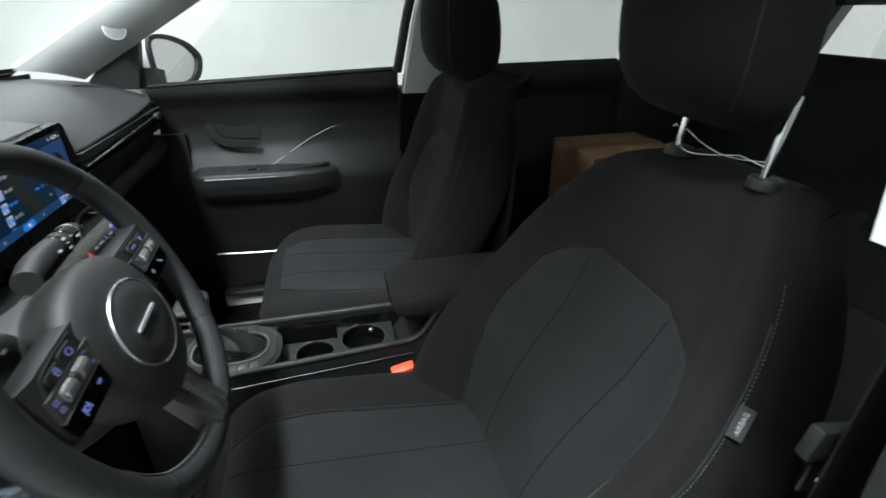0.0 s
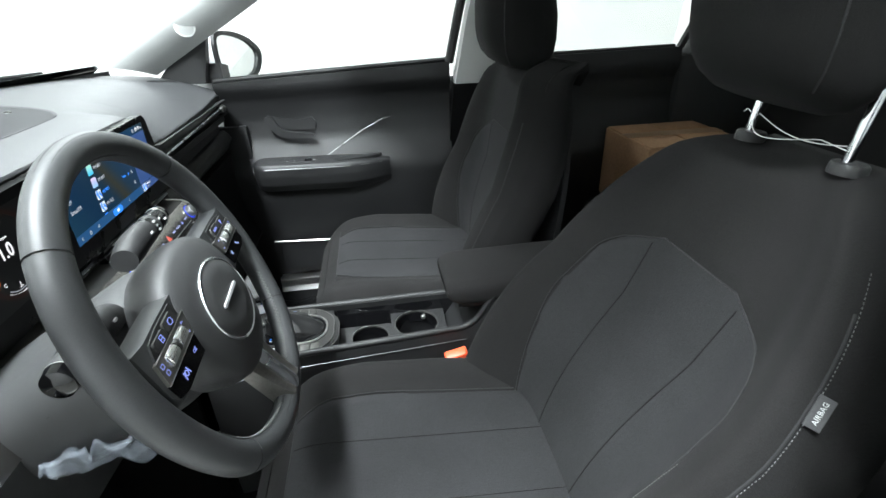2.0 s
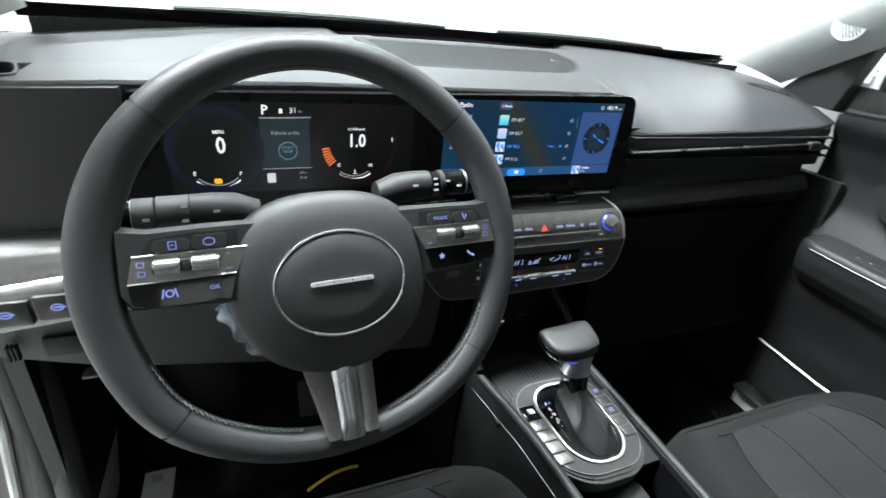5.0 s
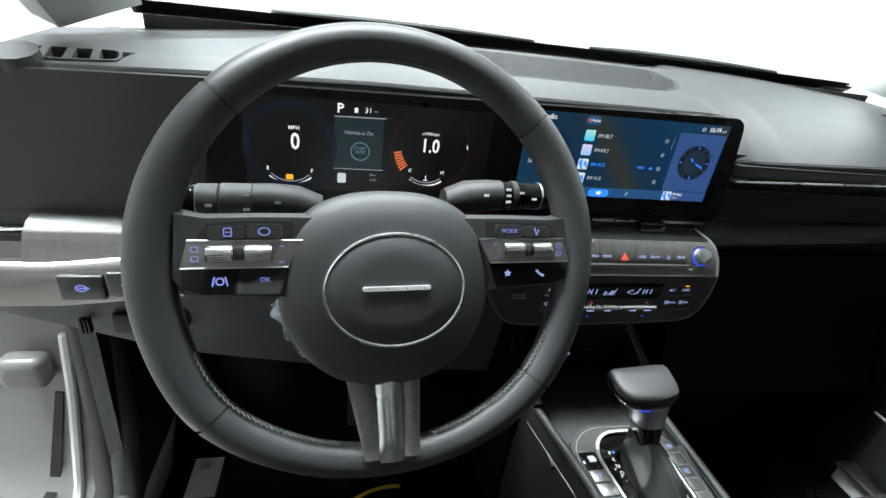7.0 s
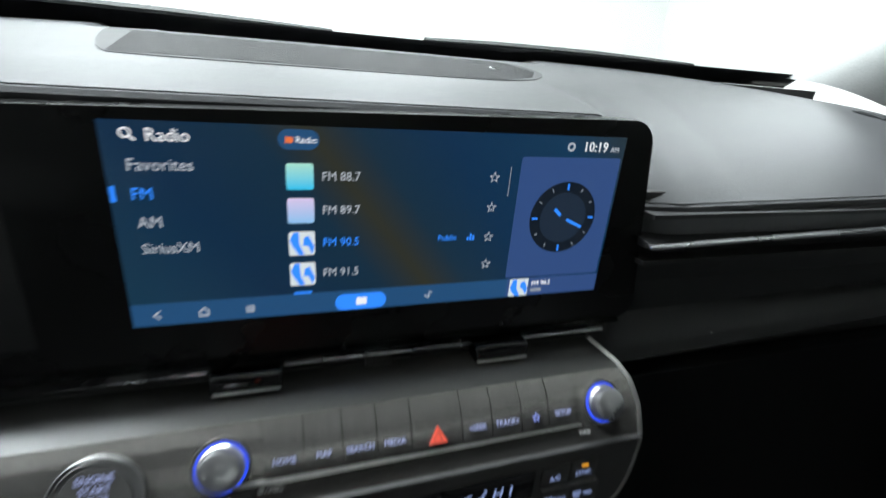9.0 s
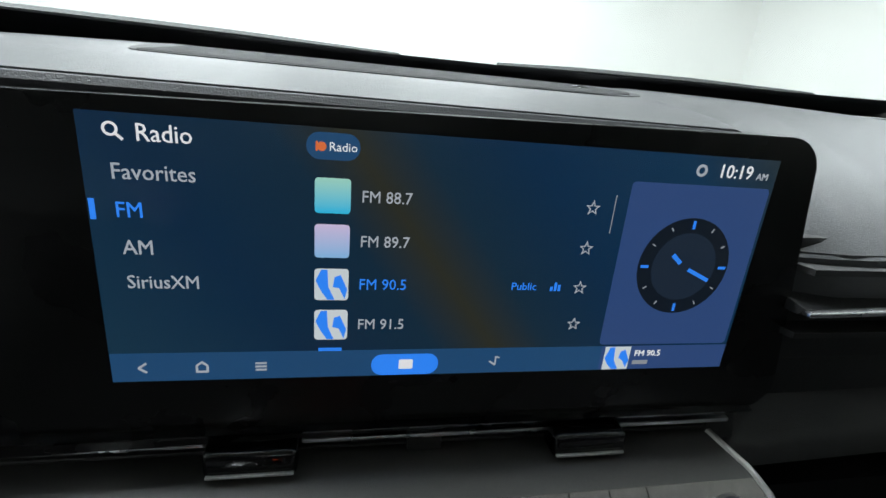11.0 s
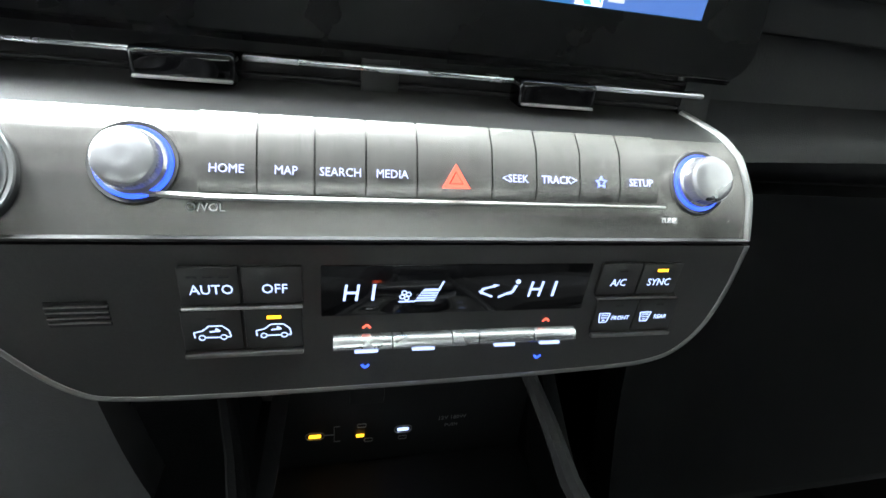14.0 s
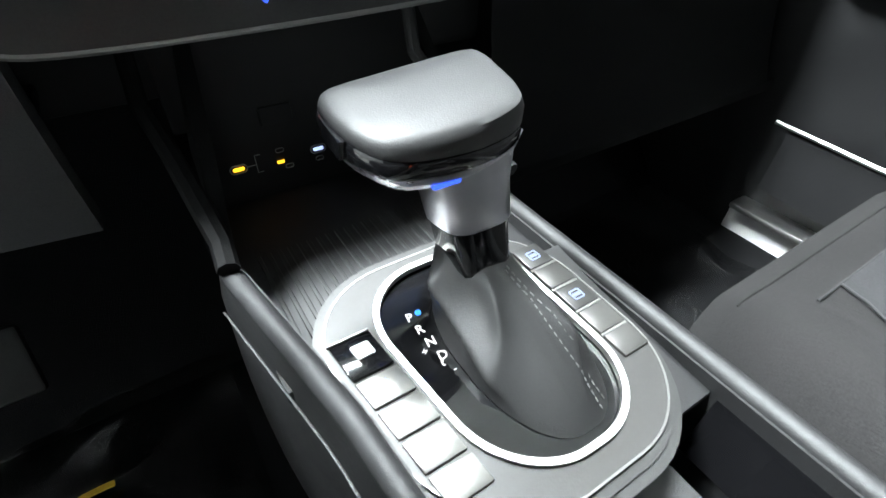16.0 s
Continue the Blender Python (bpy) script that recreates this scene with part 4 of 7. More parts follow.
CLOCKF = glow("clock_face", (0.006, 0.012, 0.022), 0.9)
CLOCKI = glow("clock_inner", (0.016, 0.03, 0.055), 0.9)
CYAN = graded("tile_cyan", (0.03, 0.62, 0.98), (0.45, 0.86, 0.72), 1.0)
LILAC = graded("tile_lilac", (0.30, 0.62, 1.0), (0.78, 0.66, 0.95), 1.0)
PALETILE = glow("tile_cream", (0.78, 0.86, 0.9), 1.0)
MENU = glow("menu_white", (0.62, 0.68, 0.76), 0.8)

info = part("centre_screen", prism([(-0.171, 0.940), (0.121, 0.940), (0.121, 1.050), (-0.171, 1.050)], -0.0038, -0.0034, "y"), scr, display, "lit blue radio screen")
part("dock_bar", flat([(-0.1709, 0.9402), (0.0495, 0.9402), (0.0495, 0.9535), (-0.1709, 0.9535)]), DOCK, info)
part("widget", flat(rrect(0.0475, 0.1195, 0.9545, 1.0365, 0.002)), WIDGET, info, "pale blue clock widget")
part("widget_bar", flat([(0.0495, 0.9402), (0.1209, 0.9402), (0.1209, 0.9535), (0.0495, 0.9535)]), WIDGET, info)
part("clock_face", flat(disc(0.0835, 0.9965, 0.0245, 40), 0.0002), CLOCKF, info, "dark clock dial")
part("clock_inner", flat(disc(0.0835, 0.9965, 0.0172, 40), 0.0004), CLOCKI, info)
for i in range(12):
    q = math.pi / 6 * i
    r0, r1, w = (0.0192, 0.0232, 0.0013) if i % 3 == 0 else (0.0205, 0.0225, 0.0006)
    part("hour_mark", line(0.0835 + r0 * math.sin(q), 0.9965 + r0 * math.cos(q), 0.0835 + r1 * math.sin(q), 0.9965 + r1 * math.cos(q), w, 0.0006), BLUE if i % 3 == 0 else GREYL, info)
for ang, r, w in ((310, 0.0095, 0.0021), (114, 0.0165, 0.0019)):
    q = radians(ang)
    part("clock_hand", line(0.0835 + 0.003 * math.sin(q), 0.9965 + 0.003 * math.cos(q), 0.0835 + r * math.sin(q), 0.9965 + r * math.cos(q), w, 0.0006), BLUE, info)
# menu words
for s, x, z, mt, size in (("Radio", -0.1525, 1.0432, WHITEL, 0.0098), ("Favorites", -0.162, 1.0288, MENU, 0.0092), ("FM", -0.162, 1.0143, BLUE, 0.0092),
                          ("AM", -0.161, 0.9995, MENU, 0.0090), ("SiriusXM", -0.161, 0.9852, MENU, 0.0085)):
    words(s, size * 0.93, mt, info, spot(x, z), "menu_word", "LEFT", squash=0.92)
part("search_ring", join(ring_flat(disc(-0.1603, 1.0442, 0.0026, 16), disc(-0.1603, 1.0442, 0.0017, 16), -0.0041, -0.0039), line(-0.1586, 1.0424, -0.1565, 1.0405, 0.0010)), WHITEL, info)
part("selection_bar", flat([(-0.1705, 1.0105), (-0.1685, 1.0105), (-0.1685, 1.0185), (-0.1705, 1.0185)]), BLUE, info)
part("source_badge", flat(rrect(-0.0930, -0.0725, 1.0378, 1.0482, 0.005)), DOCK, info, "rounded badge")
part("badge_mark", join(flat(disc(-0.0872, 1.0428, 0.0018, 12), 0.0003), flat([(-0.0895, 1.041), (-0.0887, 1.041), (-0.0887, 1.0448), (-0.0895, 1.0448)], 0.0003)), ORANGEL, info)
words("Radio", 0.0048, WHITEL, info, spot(-0.0790, 1.0428, 0.0003), "badge_word")
stations = (("FM 88.7", 1.0235, CYAN, MENU), ("FM 89.7", 1.0045, LILAC, MENU), ("FM 90.5", 0.9852, PALETILE, BLUE), ("FM 91.5", 0.9662, PALETILE, MENU))
for s, z, tile, mt in stations:
    tl = part("station_tile", flat(rrect(-0.0898, -0.0757, z - 0.0072, z + 0.0072, 0.0015)), tile, info)
    if tile is PALETILE:
        part("tile_swirl", join(flat([(-0.0893, z + 0.002), (-0.0870, z + 0.0068), (-0.0845, z + 0.0068), (-0.0840, z - 0.001), (-0.0815, z - 0.0068), (-0.0845, z - 0.0068), (-0.0875, z - 0.002)], 0.0003),
                                flat([(-0.0815, z + 0.0035), (-0.0790, z + 0.0045), (-0.0762, z - 0.002), (-0.0772, z - 0.0065), (-0.0795, z - 0.0015), (-0.0822, z - 0.001)], 0.0003)), BLUE, tl)
    words(s, 0.0070, mt, info, spot(-0.0715, z), "station_word", "LEFT", squash=0.92)
words("Public", 0.0052, BLUE, info, spot(0.0035, 0.9852), "station_tag")
part("level_bars", join(*[flat([(0.0165 + i * 0.0019, 0.9832), (0.0178 + i * 0.0019, 0.9832), (0.0178 + i * 0.0019, 0.9845 + h), (0.0165 + i * 0.0019, 0.9845 + h)]) for i, h in enumerate((0.0008, 0.003, 0.0018))]), BLUE, info)


def star(cx, cz, r, f=0.42):
    return [(cx + (r if i % 2 == 0 else r * f) * math.sin(math.pi * i / 5), cz + (r if i % 2 == 0 else r * f) * math.cos(math.pi * i / 5)) for i in range(10)]


for x, z in ((0.0305, 1.0235), (0.0308, 1.0045), (0.0312, 0.985), (0.0316, 0.966)):
    part("star_outline", ring_flat(star(x, z, 0.0036), star(x, z, 0.0025), -0.0042, -0.0039), MENU, info)
words("10:19", 0.0088, WHITEL, info, spot(0.0985, 1.0432), "time", squash=0.95)
words("AM", 0.0045, MENU, info, spot(0.1132, 1.0418), "time_suffix")
part("status_icon", ring_flat(disc(0.0805, 1.0432, 0.0028, 14), disc(0.0805, 1.0432, 0.0016, 14), -0.0042, -0.0039), MENU, info)
part("dock_icon", join(line(-0.1607, 0.9466, -0.1575, 0.9488, 0.0009, 0.0003), line(-0.1607, 0.9466, -0.1575, 0.9444, 0.0009, 0.0003)), MENU, info)
part("dock_icon", ring_flat([(-0.1385, 0.9440), (-0.1335, 0.9440), (-0.1335, 0.9475), (-0.136, 0.9495), (-0.1385, 0.9475)], [(-0.1377, 0.9448), (-0.1343, 0.9448), (-0.1343, 0.9471), (-0.136, 0.9485), (-0.1377, 0.9471)], -0.0044, -0.0040), MENU, info)
part("dock_icon", join(*[line(-0.1145, z, -0.1098, z, 0.0008, 0.0003) for z in (0.9447, 0.9463, 0.9479)]), MENU, info)
part("dock_button", flat(rrect(-0.0645, -0.0335, 0.9405, 0.9512, 0.005), 0.0003), BLUE, info, "bright blue pill button")
part("dock_icon", flat(rrect(-0.0520, -0.0455, 0.9437, 0.9485, 0.0006), 0.0006), WHITEL, info)
part("dock_icon", join(line(-0.0055, 0.9445, -0.0055, 0.949, 0.0007, 0.0003), line(-0.0085, 0.9465, -0.0055, 0.9445, 0.0009, 0.0003), line(-0.0055, 0.949, -0.0035, 0.9482, 0.0007, 0.0003)), MENU, info)
mini = part("station_tile", flat([(0.0515, 0.9404), (0.0655, 0.9404), (0.0655, 0.9532), (0.0515, 0.9532)], 0.0003), PALETILE, info)
part("tile_swirl", join(flat([(0.0518, 0.947), (0.0540, 0.953), (0.0565, 0.953), (0.0570, 0.946), (0.0600, 0.9407), (0.0565, 0.9407), (0.0535, 0.944)], 0.0006),
                        flat([(0.0600, 0.9505), (0.0625, 0.9515), (0.0652, 0.946), (0.0642, 0.9415), (0.0618, 0.9455), (0.0595, 0.947)], 0.0006)), BLUE, mini)
words("FM 90.5", 0.0046, WHITEL, info, spot(0.0680, 0.9492, 0.0003), "station_word", "LEFT")
part("word_bar", flat([(0.0680, 0.9430), (0.0765, 0.9430), (0.0765, 0.9452), (0.0680, 0.9452)], 0.0003), GREYL, info)
part("scroll_hint", flat([(-0.088, 0.9535), (-0.078, 0.9535), (-0.078, 0.9550), (-0.088, 0.9550)], 0.0003), BLUE, info)
part("divider", line(0.041, 1.012, 0.041, 1.030, 0.0004), GREYL, info)

# driver's screen
CLUSTER = glow("cluster_black", (0.0006, 0.0007, 0.0008), 1.0)
clus = part("driver_screen", prism([(-0.505, 0.932), (-0.215, 0.932), (-0.215, 1.041), (-0.505, 1.041)], -0.0038, -0.0034, "y"), CLUSTER, display, "dark driver screen with dials")
PALEL = glow("pale_icon", (0.72, 0.78, 0.82), 0.9)
TEALL = glow("teal_marks", (0.16, 0.36, 0.42), 0.8)
TEAL = glow("teal_panel", (0.012, 0.026, 0.032), 0.8)
part("centre_tile", flat([(-0.405, 0.962), (-0.348, 0.962), (-0.348, 1.0225), (-0.405, 1.0225)]), TEAL, clus)
part("tile_edge", line(-0.405, 1.0228, -0.346, 1.0240, 0.0012), GREYL, clus)
part("tile_edge", line(-0.405, 0.9605, -0.346, 0.961, 0.0008), GREYL, clus)
words("P", 0.0150, WHITEL, clus, spot(-0.3985, 1.0320), "gear_letter", bold=0.0003)
words("31", 0.0088, WHITEL, clus, spot(-0.3665, 1.0318), "number")
words("mi", 0.0042, GREYL, clus, spot(-0.3580, 1.0312), "unit")
part("pump_icon", flat(rrect(-0.3825, -0.3785, 1.0285, 1.0340, 0.0008)), WHITEL, clus)
words("Vehicle is On", 0.0062, GREYL, clus, spot(-0.3765, 1.0050), "message")
part("start_ring", ring_flat(disc(-0.3745, 0.9830, 0.0112, 32), disc(-0.3745, 0.9830, 0.0103, 32), -0.0042, -0.0039), TEALL, clus)
words("START\nSTOP", 0.0048, TEALL, clus, spot(-0.3745, 0.9845), "ring_words")
part("mini_car", flat(rrect(-0.4005, -0.3905, 0.9425, 0.9550, 0.0018)), PALEL, clus)
words("24 v", 0.0045, GREYL, clus, spot(-0.3580, 0.9545), "reading")
words("5 mi", 0.0045, GREYL, clus, spot(-0.3575, 0.9480), "reading")
words("MPH", 0.0062, WHITEL, clus, spot(-0.4500, 1.0060), "unit", bold=0.0001)
words("0", 0.0275, WHITEL, clus, spot(-0.4490, 0.9895), "speed", squash=0.78, bold=0.0005)
words("x1000rpm", 0.0052, WHITEL, clus, spot(-0.2905, 1.0100), "unit")
words("1.0", 0.0235, WHITEL, clus, spot(-0.2900, 0.9945), "revs", squash=0.82, bold=0.0004)


def arc(cx, cz, r0, r1, a0, a1, depth=0.0, k=14):
    o = [(cx + r1 * math.cos(radians(q)), cz + r1 * math.sin(radians(q))) for q in lin(a0, a1, k)]
    i = [(cx + r0 * math.cos(radians(q)), cz + r0 * math.sin(radians(q))) for q in lin(a1, a0, k)]
    return flat(o + i, depth)


for i in range(7):
    part("rev_segment", arc(-0.288, 0.994, 0.0375, 0.0500, 191 + i * 4.6, 193.6 + i * 4.6, 0, 3), ORANGEL, clus)
for cx, cz, w, u, v in ((-0.4555, 0.952, 0.0260, "E", "F"), (-0.292, 0.9585, 0.0215, "C", "H")):
    part("gauge_arc", arc(cx, cz + 0.020, 0.0335, 0.0355, 270 - 1700 * w, 270 + 1700 * w), WHITEL, clus)
    part("gauge_arc", arc(cx, cz + 0.020, 0.0300, 0.0311, 270 - 1750 * w, 270 + 1750 * w), GREYL, clus)
    words(u, 0.0062, WHITEL, clus, spot(cx - w + 0.001, cz + 0.0045), "gauge_letter", bold=0.0001)
    words(v, 0.0062, WHITEL, clus, spot(cx + w - 0.001, cz + 0.0035), "gauge_letter", bold=0.0001)
part("fuel_icon", flat(rrect(-0.4605, -0.4520, 0.9435, 0.9500, 0.0014)), AMBER, clus)
part("temp_icon", join(line(-0.292, 0.952, -0.292, 0.957, 0.0012), line(-0.295, 0.951, -0.289, 0.951, 0.0008)), WHITEL, clus)
part("door_icon", flat(rrect(-0.2440, -0.2385, 0.9935, 1.0005, 0.002)), WHITEL, clus)
DIALB = glow("dial_rim_blue", (0.0012, 0.003, 0.013), 1.0)
DIALR = glow("dial_rim_brown", (0.008, 0.002, 0.0006), 1.0)
part("dial_rim", ring_flat(disc(-0.4545, 0.984, 0.053, 48), disc(-0.4545, 0.984, 0.045, 48), -0.0040, -0.0038), DIALB, clus, "faint blue dial rim")
part("dial_rim", ring_flat(disc(-0.288, 0.990, 0.052, 48), disc(-0.288, 0.990, 0.046, 48), -0.0040, -0.0038), DIALR, clus, "faint brown dial rim")

# ---- centre vent below the screen ----
cvent = thing("centre_vent", "slim black centre air vent with bright line", "air vent", (-0.05, 0.01, 0.9))
part("vent_recess", prism([(-0.250, 0.888), (0.150, 0.888), (0.143, 0.916), (-0.250, 0.916)], 0.004, 0.03, "y"), DARK, cvent)
part("vent_recess_top", prism([(0.006, 0.9165), (0.006, 0.9115), (-0.006, 0.9115), (-0.008, 0.914)], -0.25, 0.147, "x", 0.001), GLOSS, cvent)
for x0, x1 in ((-0.250, -0.1385), (-0.0955, 0.0295), (0.0705, 0.139)):
    part("bright_line", box(x0, x1, -0.003, 0.004, 0.9028, 0.9056, 0.001), BRIGHT, cvent, "thin chrome line")
for z in (0.897, 0.9095):
    part("vent_slat", box(-0.250, 0.145, 0.001, 0.012, z - 0.001, z + 0.001, 0.0006, 1), PLASTIC, cvent)
for x in (-0.117, 0.0500):
    tab = part("vent_tab", box(x - 0.0205, x + 0.0205, -0.012, 0.004, 0.893, 0.9065, 0.003, 3), GLOSS, cvent, "gloss black slider tab")
    part("tab_edge", box(x - 0.019, x + 0.019, -0.0135, -0.011, 0.8945, 0.8960, 0.0006), SATIN, tab)
part("vent_end", prism([(0.128, 0.889), (0.1485, 0.889), (0.143, 0.9155), (0.128, 0.9155)], 0.0005, 0.006, "y", 0.0006), PLASTIC, cvent)
part("vent_divider", box(-0.0445, -0.0270, -0.0005, 0.006, 0.889, 0.912, 0.001), PIANO, cvent)

# ---- control pod ----
pod = thing("control_pod", "dark metal control pod with radio and climate keys", "control panel", (-0.02, -0.03, 0.762))


def pod_upper(u, v):
    """u along the car's width, v over the crest from the vent down to the joint line."""
    yy = [0.012, 0.003, -0.007, -0.017, -0.0265, -0.0340, -0.0390, -0.0440, -0.0485, -0.0525]
    zz = [0.8955, 0.8945, 0.8925, 0.8900, 0.8860, 0.8800, 0.8730, 0.8640, 0.8540, 0.8425]
    q = v * 9
    y, z = lerp(q, range(10), yy), lerp(q, range(10), zz)
    end = lerp(z, [0.842, 0.864, 0.880, 0.888, 0.896], [0.1510, 0.1500, 0.1455, 0.1400, 0.1280])
    x = -0.732 + (end + 0.732) * u
    return (x, y, z)


part("upper_trim", sheet(lambda u, v: pod_upper(u, 0.45 + 0.55 * v), lin(0, 1, 61), lin(0, 1, 29), (0, 0.03, -0.004)), BRUSHED, pod, "brushed dark metal crest")
# top of the same crest in dark plastic, for its shade below the display
part("crest_shade", sheet(lambda u, v: pod_upper(u, 0.449 * v), lin(0, 1, 31), lin(0, 1, 13), (0, 0.01, -0.004)), PIANO, pod, "upper crest, dark in place of the display's shade")
low = [(0.151, 0.8405), (0.150, 0.812), (0.145, 0.790), (0.135, 0.775), (0.120, 0.767), (0.09, 0.7635), (0.0, 0.7610), (-0.10, 0.7605), (-0.150, 0.7625), (-0.166, 0.768), (-0.180, 0.782), (-0.196, 0.806), (-0.215, 0.8405)]


def flow(pts, n=4):
    """A smooth line through points."""
    out = []
    for i in range(len(pts) - 1):
        P = [pts[max(0, i - 1)], pts[i], pts[i + 1], pts[min(len(pts) - 1, i + 2)]]
        for j in range(n):
            f = j / n
            out.append(tuple(0.5 * (2 * P[1][a] + (P[2][a] - P[0][a]) * f + (2 * P[0][a] - 5 * P[1][a] + 4 * P[2][a] - P[3][a]) * f * f + (3 * P[1][a] - P[0][a] - 3 * P[2][a] + P[3][a]) * f ** 3) for a in (0, 1)))
    return out + [pts[-1]]


low = flow(low)
part("lower_panel", prism(low, -0.0545, 0.02, "y", 0.002), PIANO, pod, "satin black climate panel")
part("edge_trim", tube([(x, -0.0535, z) for x, z in low], 0.0019, 8), EDGEM, pod, "bright edge round the pod")
part("edge_trim", tube([pod_upper(1, v) for v in lin(0.05, 1, 24)], 0.0020, 8), SATIN, pod, "bright edge round the pod")
part("joint_line", box(-0.215, 0.150, -0.0552, -0.05, 0.8422, 0.8434), DARK, pod)
FACE = -0.0545


def key(x0, x1, z0, z1, y=FACE, out_=0.0018, mat=PIANO, parent=None, name="key"):
    return part(name, box(x0, x1, y - out_, y + 0.006, z0, z1, 0.0008, 2), mat, parent or pod)


edges = [-0.1085, -0.0865, -0.0645, -0.0440, -0.0225, 0.0110, 0.0320, 0.0535, 0.0742, 0.0955]
names_ = ["HOME", "MAP", "SEARCH", "MEDIA", "", "SEEK", "TRACK", "", "SETUP"]
KEYM = material("brushed_key", (0.27, 0.26, 0.25), 0.22, 0.9, 0.05, 60, 0.12, 0.05, 9, bump_scale=700, stretch=(25, 1, 1))
KT = Matrix.Translation((0, -0.0452, 0.8692)) @ Matrix.Rotation(radians(-31.9), 4, "X") @ Matrix.Translation((0, 0, -0.8685))
for i, nm in enumerate(names_):
    x0, x1 = edges[i] + 0.0004, edges[i + 1] - 0.0004
    k = part("radio_key", prism([(-0.0220, 0.8800), (-0.0285, 0.8868), (-0.0375, 0.8800), (-0.0462, 0.8660), (-0.0475, 0.8600), (-0.036, 0.8600)], x0, x1, "x", 0.0003, 1), KEYM, pod, "brushed dark metal key")
    cx = (x0 + x1) / 2
    if nm:
        words({"SEEK": "<SEEK", "TRACK": "TRACK>"}.get(nm, nm), 0.0050, LILACL, k, facing(cx, -0.0453, 0.8690, 31.9), "key_word", squash=0.92)
    elif i == 4:
        part("hazard_sign", join(ring_flat([(cx - 0.0062, 0.8632), (cx + 0.0062, 0.8632), (cx, 0.8738)], [(cx - 0.0034, 0.8649), (cx + 0.0034, 0.8649), (cx, 0.8707)], -0.0005, 0.0005, KT), prism([(cx - 0.0024, 0.8654), (cx + 0.0024, 0.8654), (cx, 0.8697)], -0.0005, 0.0005, "y", 0, 2, KT)), REDL, k, "red warning triangle")
    else:
        part("star_sign", ring_flat(star(cx, 0.8680, 0.0030, 0.5), star(cx, 0.8680, 0.0020, 0.5), -0.0005, 0.0005, KT), VIOLET, k)
part("key_frame", tube([(-0.128, -0.0475, 0.8590), (-0.10, -0.0482, 0.8582), (0.10, -0.0482, 0.8582)], [0.0014, 0.0014, 0.0006], 6), SATIN, pod, "bright line below the keys")
for cx, mir in ((-0.1305, 1), (0.1195, -1)):
    km = Matrix.Translation((cx, -0.0375, 0.8665)) @ Matrix.Rotation(radians(59), 4, "X")
    part("knob_base", lathe([(0.0163, -0.006), (0.0163, 0.003), (0.0156, 0.0054), (0.0142, 0.0050)], 36, km), PIANO, pod)
    kr = part("lit_ring", lathe([(0.0141, 0.0030), (0.0141, 0.0050), (0.0137, 0.0058), (0.0122, 0.0058)], 36, km), DEEPBLUE, pod, "blue lit ring")
    kn = part("knob", lathe([(0.0124, 0.0052), (0.0124, 0.0072), (0.0113, 0.0082), (0.0109, 0.0138), (0.0103, 0.0153), (0.0091, 0.0159), (0.002, 0.0156)], 40, km), NECKM, pod, "satin silver turning knob")
    part("knob_ribs", join(*[box(0.0106, 0.0113, -0.0003, 0.0003, 0.0086, 0.0136, 0, 2, km @ Matrix.Rotation(2 * math.pi * i / 48, 4, "Z")) for i in range(48)]), SATIN, kn)
words("/VOL", 0.0046, PALEPRINT, pod, facing(-0.1035, -0.0500, 0.8545, 20), "print")
part("power_mark", ring_flat(disc(-0.1108, 0.8545, 0.0016, 12), disc(-0.1108, 0.8545, 0.0011, 12), -0.0502, -0.0488), PALEPRINT, pod)
words("TUNE", 0.0036, PALEPRINT, pod, facing(0.1030, -0.0502, 0.8520, 20), "print")
# start button
sm = Matrix.Translation((-0.1890, -0.0415, 0.8625)) @ Matrix.Rotation(radians(60), 4, "X")
stb = part("start_button", lathe([(0.0215, -0.01), (0.0215, 0.004), (0.0195, 0.0055), (0.0180, 0.0045), (0.0172, 0.0045), (0.0168, 0.0062), (0.002, 0.0066)], 40, sm), PIANO, pod, "round engine start button")
part("button_ring", lathe([(0.0222, 0.0), (0.0222, 0.0052), (0.0216, 0.0057), (0.0209, 0.0052)], 40, sm), DIMTRIM, stb)
words("ENGINE\nSTART\nSTOP", 0.0054, LILACL, stb, sm @ Matrix.Translation((0, 0.0055, 0.0067)), "button_words", squash=0.9)
# climate display and keys
cd = part("climate_screen", box(-0.0625, 0.0660, FACE - 0.0006, FACE + 0.003, 0.8043, 0.8310, 0.0008), GLOSS, pod, "small black climate screen")


def low_spot(x, z, o=0.0010):
    return facing(x, FACE - o, z)


def seg(pts, mat, parent, o=0.0009, name="symbol"):
    return part(name, prism(pts, FACE - o - 0.0002, FACE - o, "y"), mat, parent)


def bar(x0, z0, x1, z1, w, o=0.0009):
    d = Vector((x1 - x0, z1 - z0)).normalized() * w / 2
    return prism([(x0 - d.y, z0 + d.x), (x1 - d.y, z1 + d.x), (x1 + d.y, z1 - d.x), (x0 + d.y, z0 - d.x)], FACE - o - 0.0002, FACE - o, "y")


for x in (-0.0460, 0.0415):
    part("temperature_reading", join(bar(x - 0.0065, 0.8130, x - 0.0055, 0.8215, 0.0012), bar(x - 0.0012, 0.8130, x - 0.0002, 0.8215, 0.0012), bar(x - 0.0060, 0.8172, x - 0.0008, 0.8172, 0.0012),
                                     bar(x + 0.0060, 0.8130, x + 0.0067, 0.8215, 0.0014)), ICE, cd, "lit letters H I")
seg([(-0.0210, 0.8120), (-0.0122, 0.8120), (-0.0095, 0.8186), (-0.0166, 0.8186)], ICE, cd, name="seat_mark")
part("seat_mark", bar(-0.0122, 0.8118, -0.0080, 0.8225, 0.0009), ICE, cd)
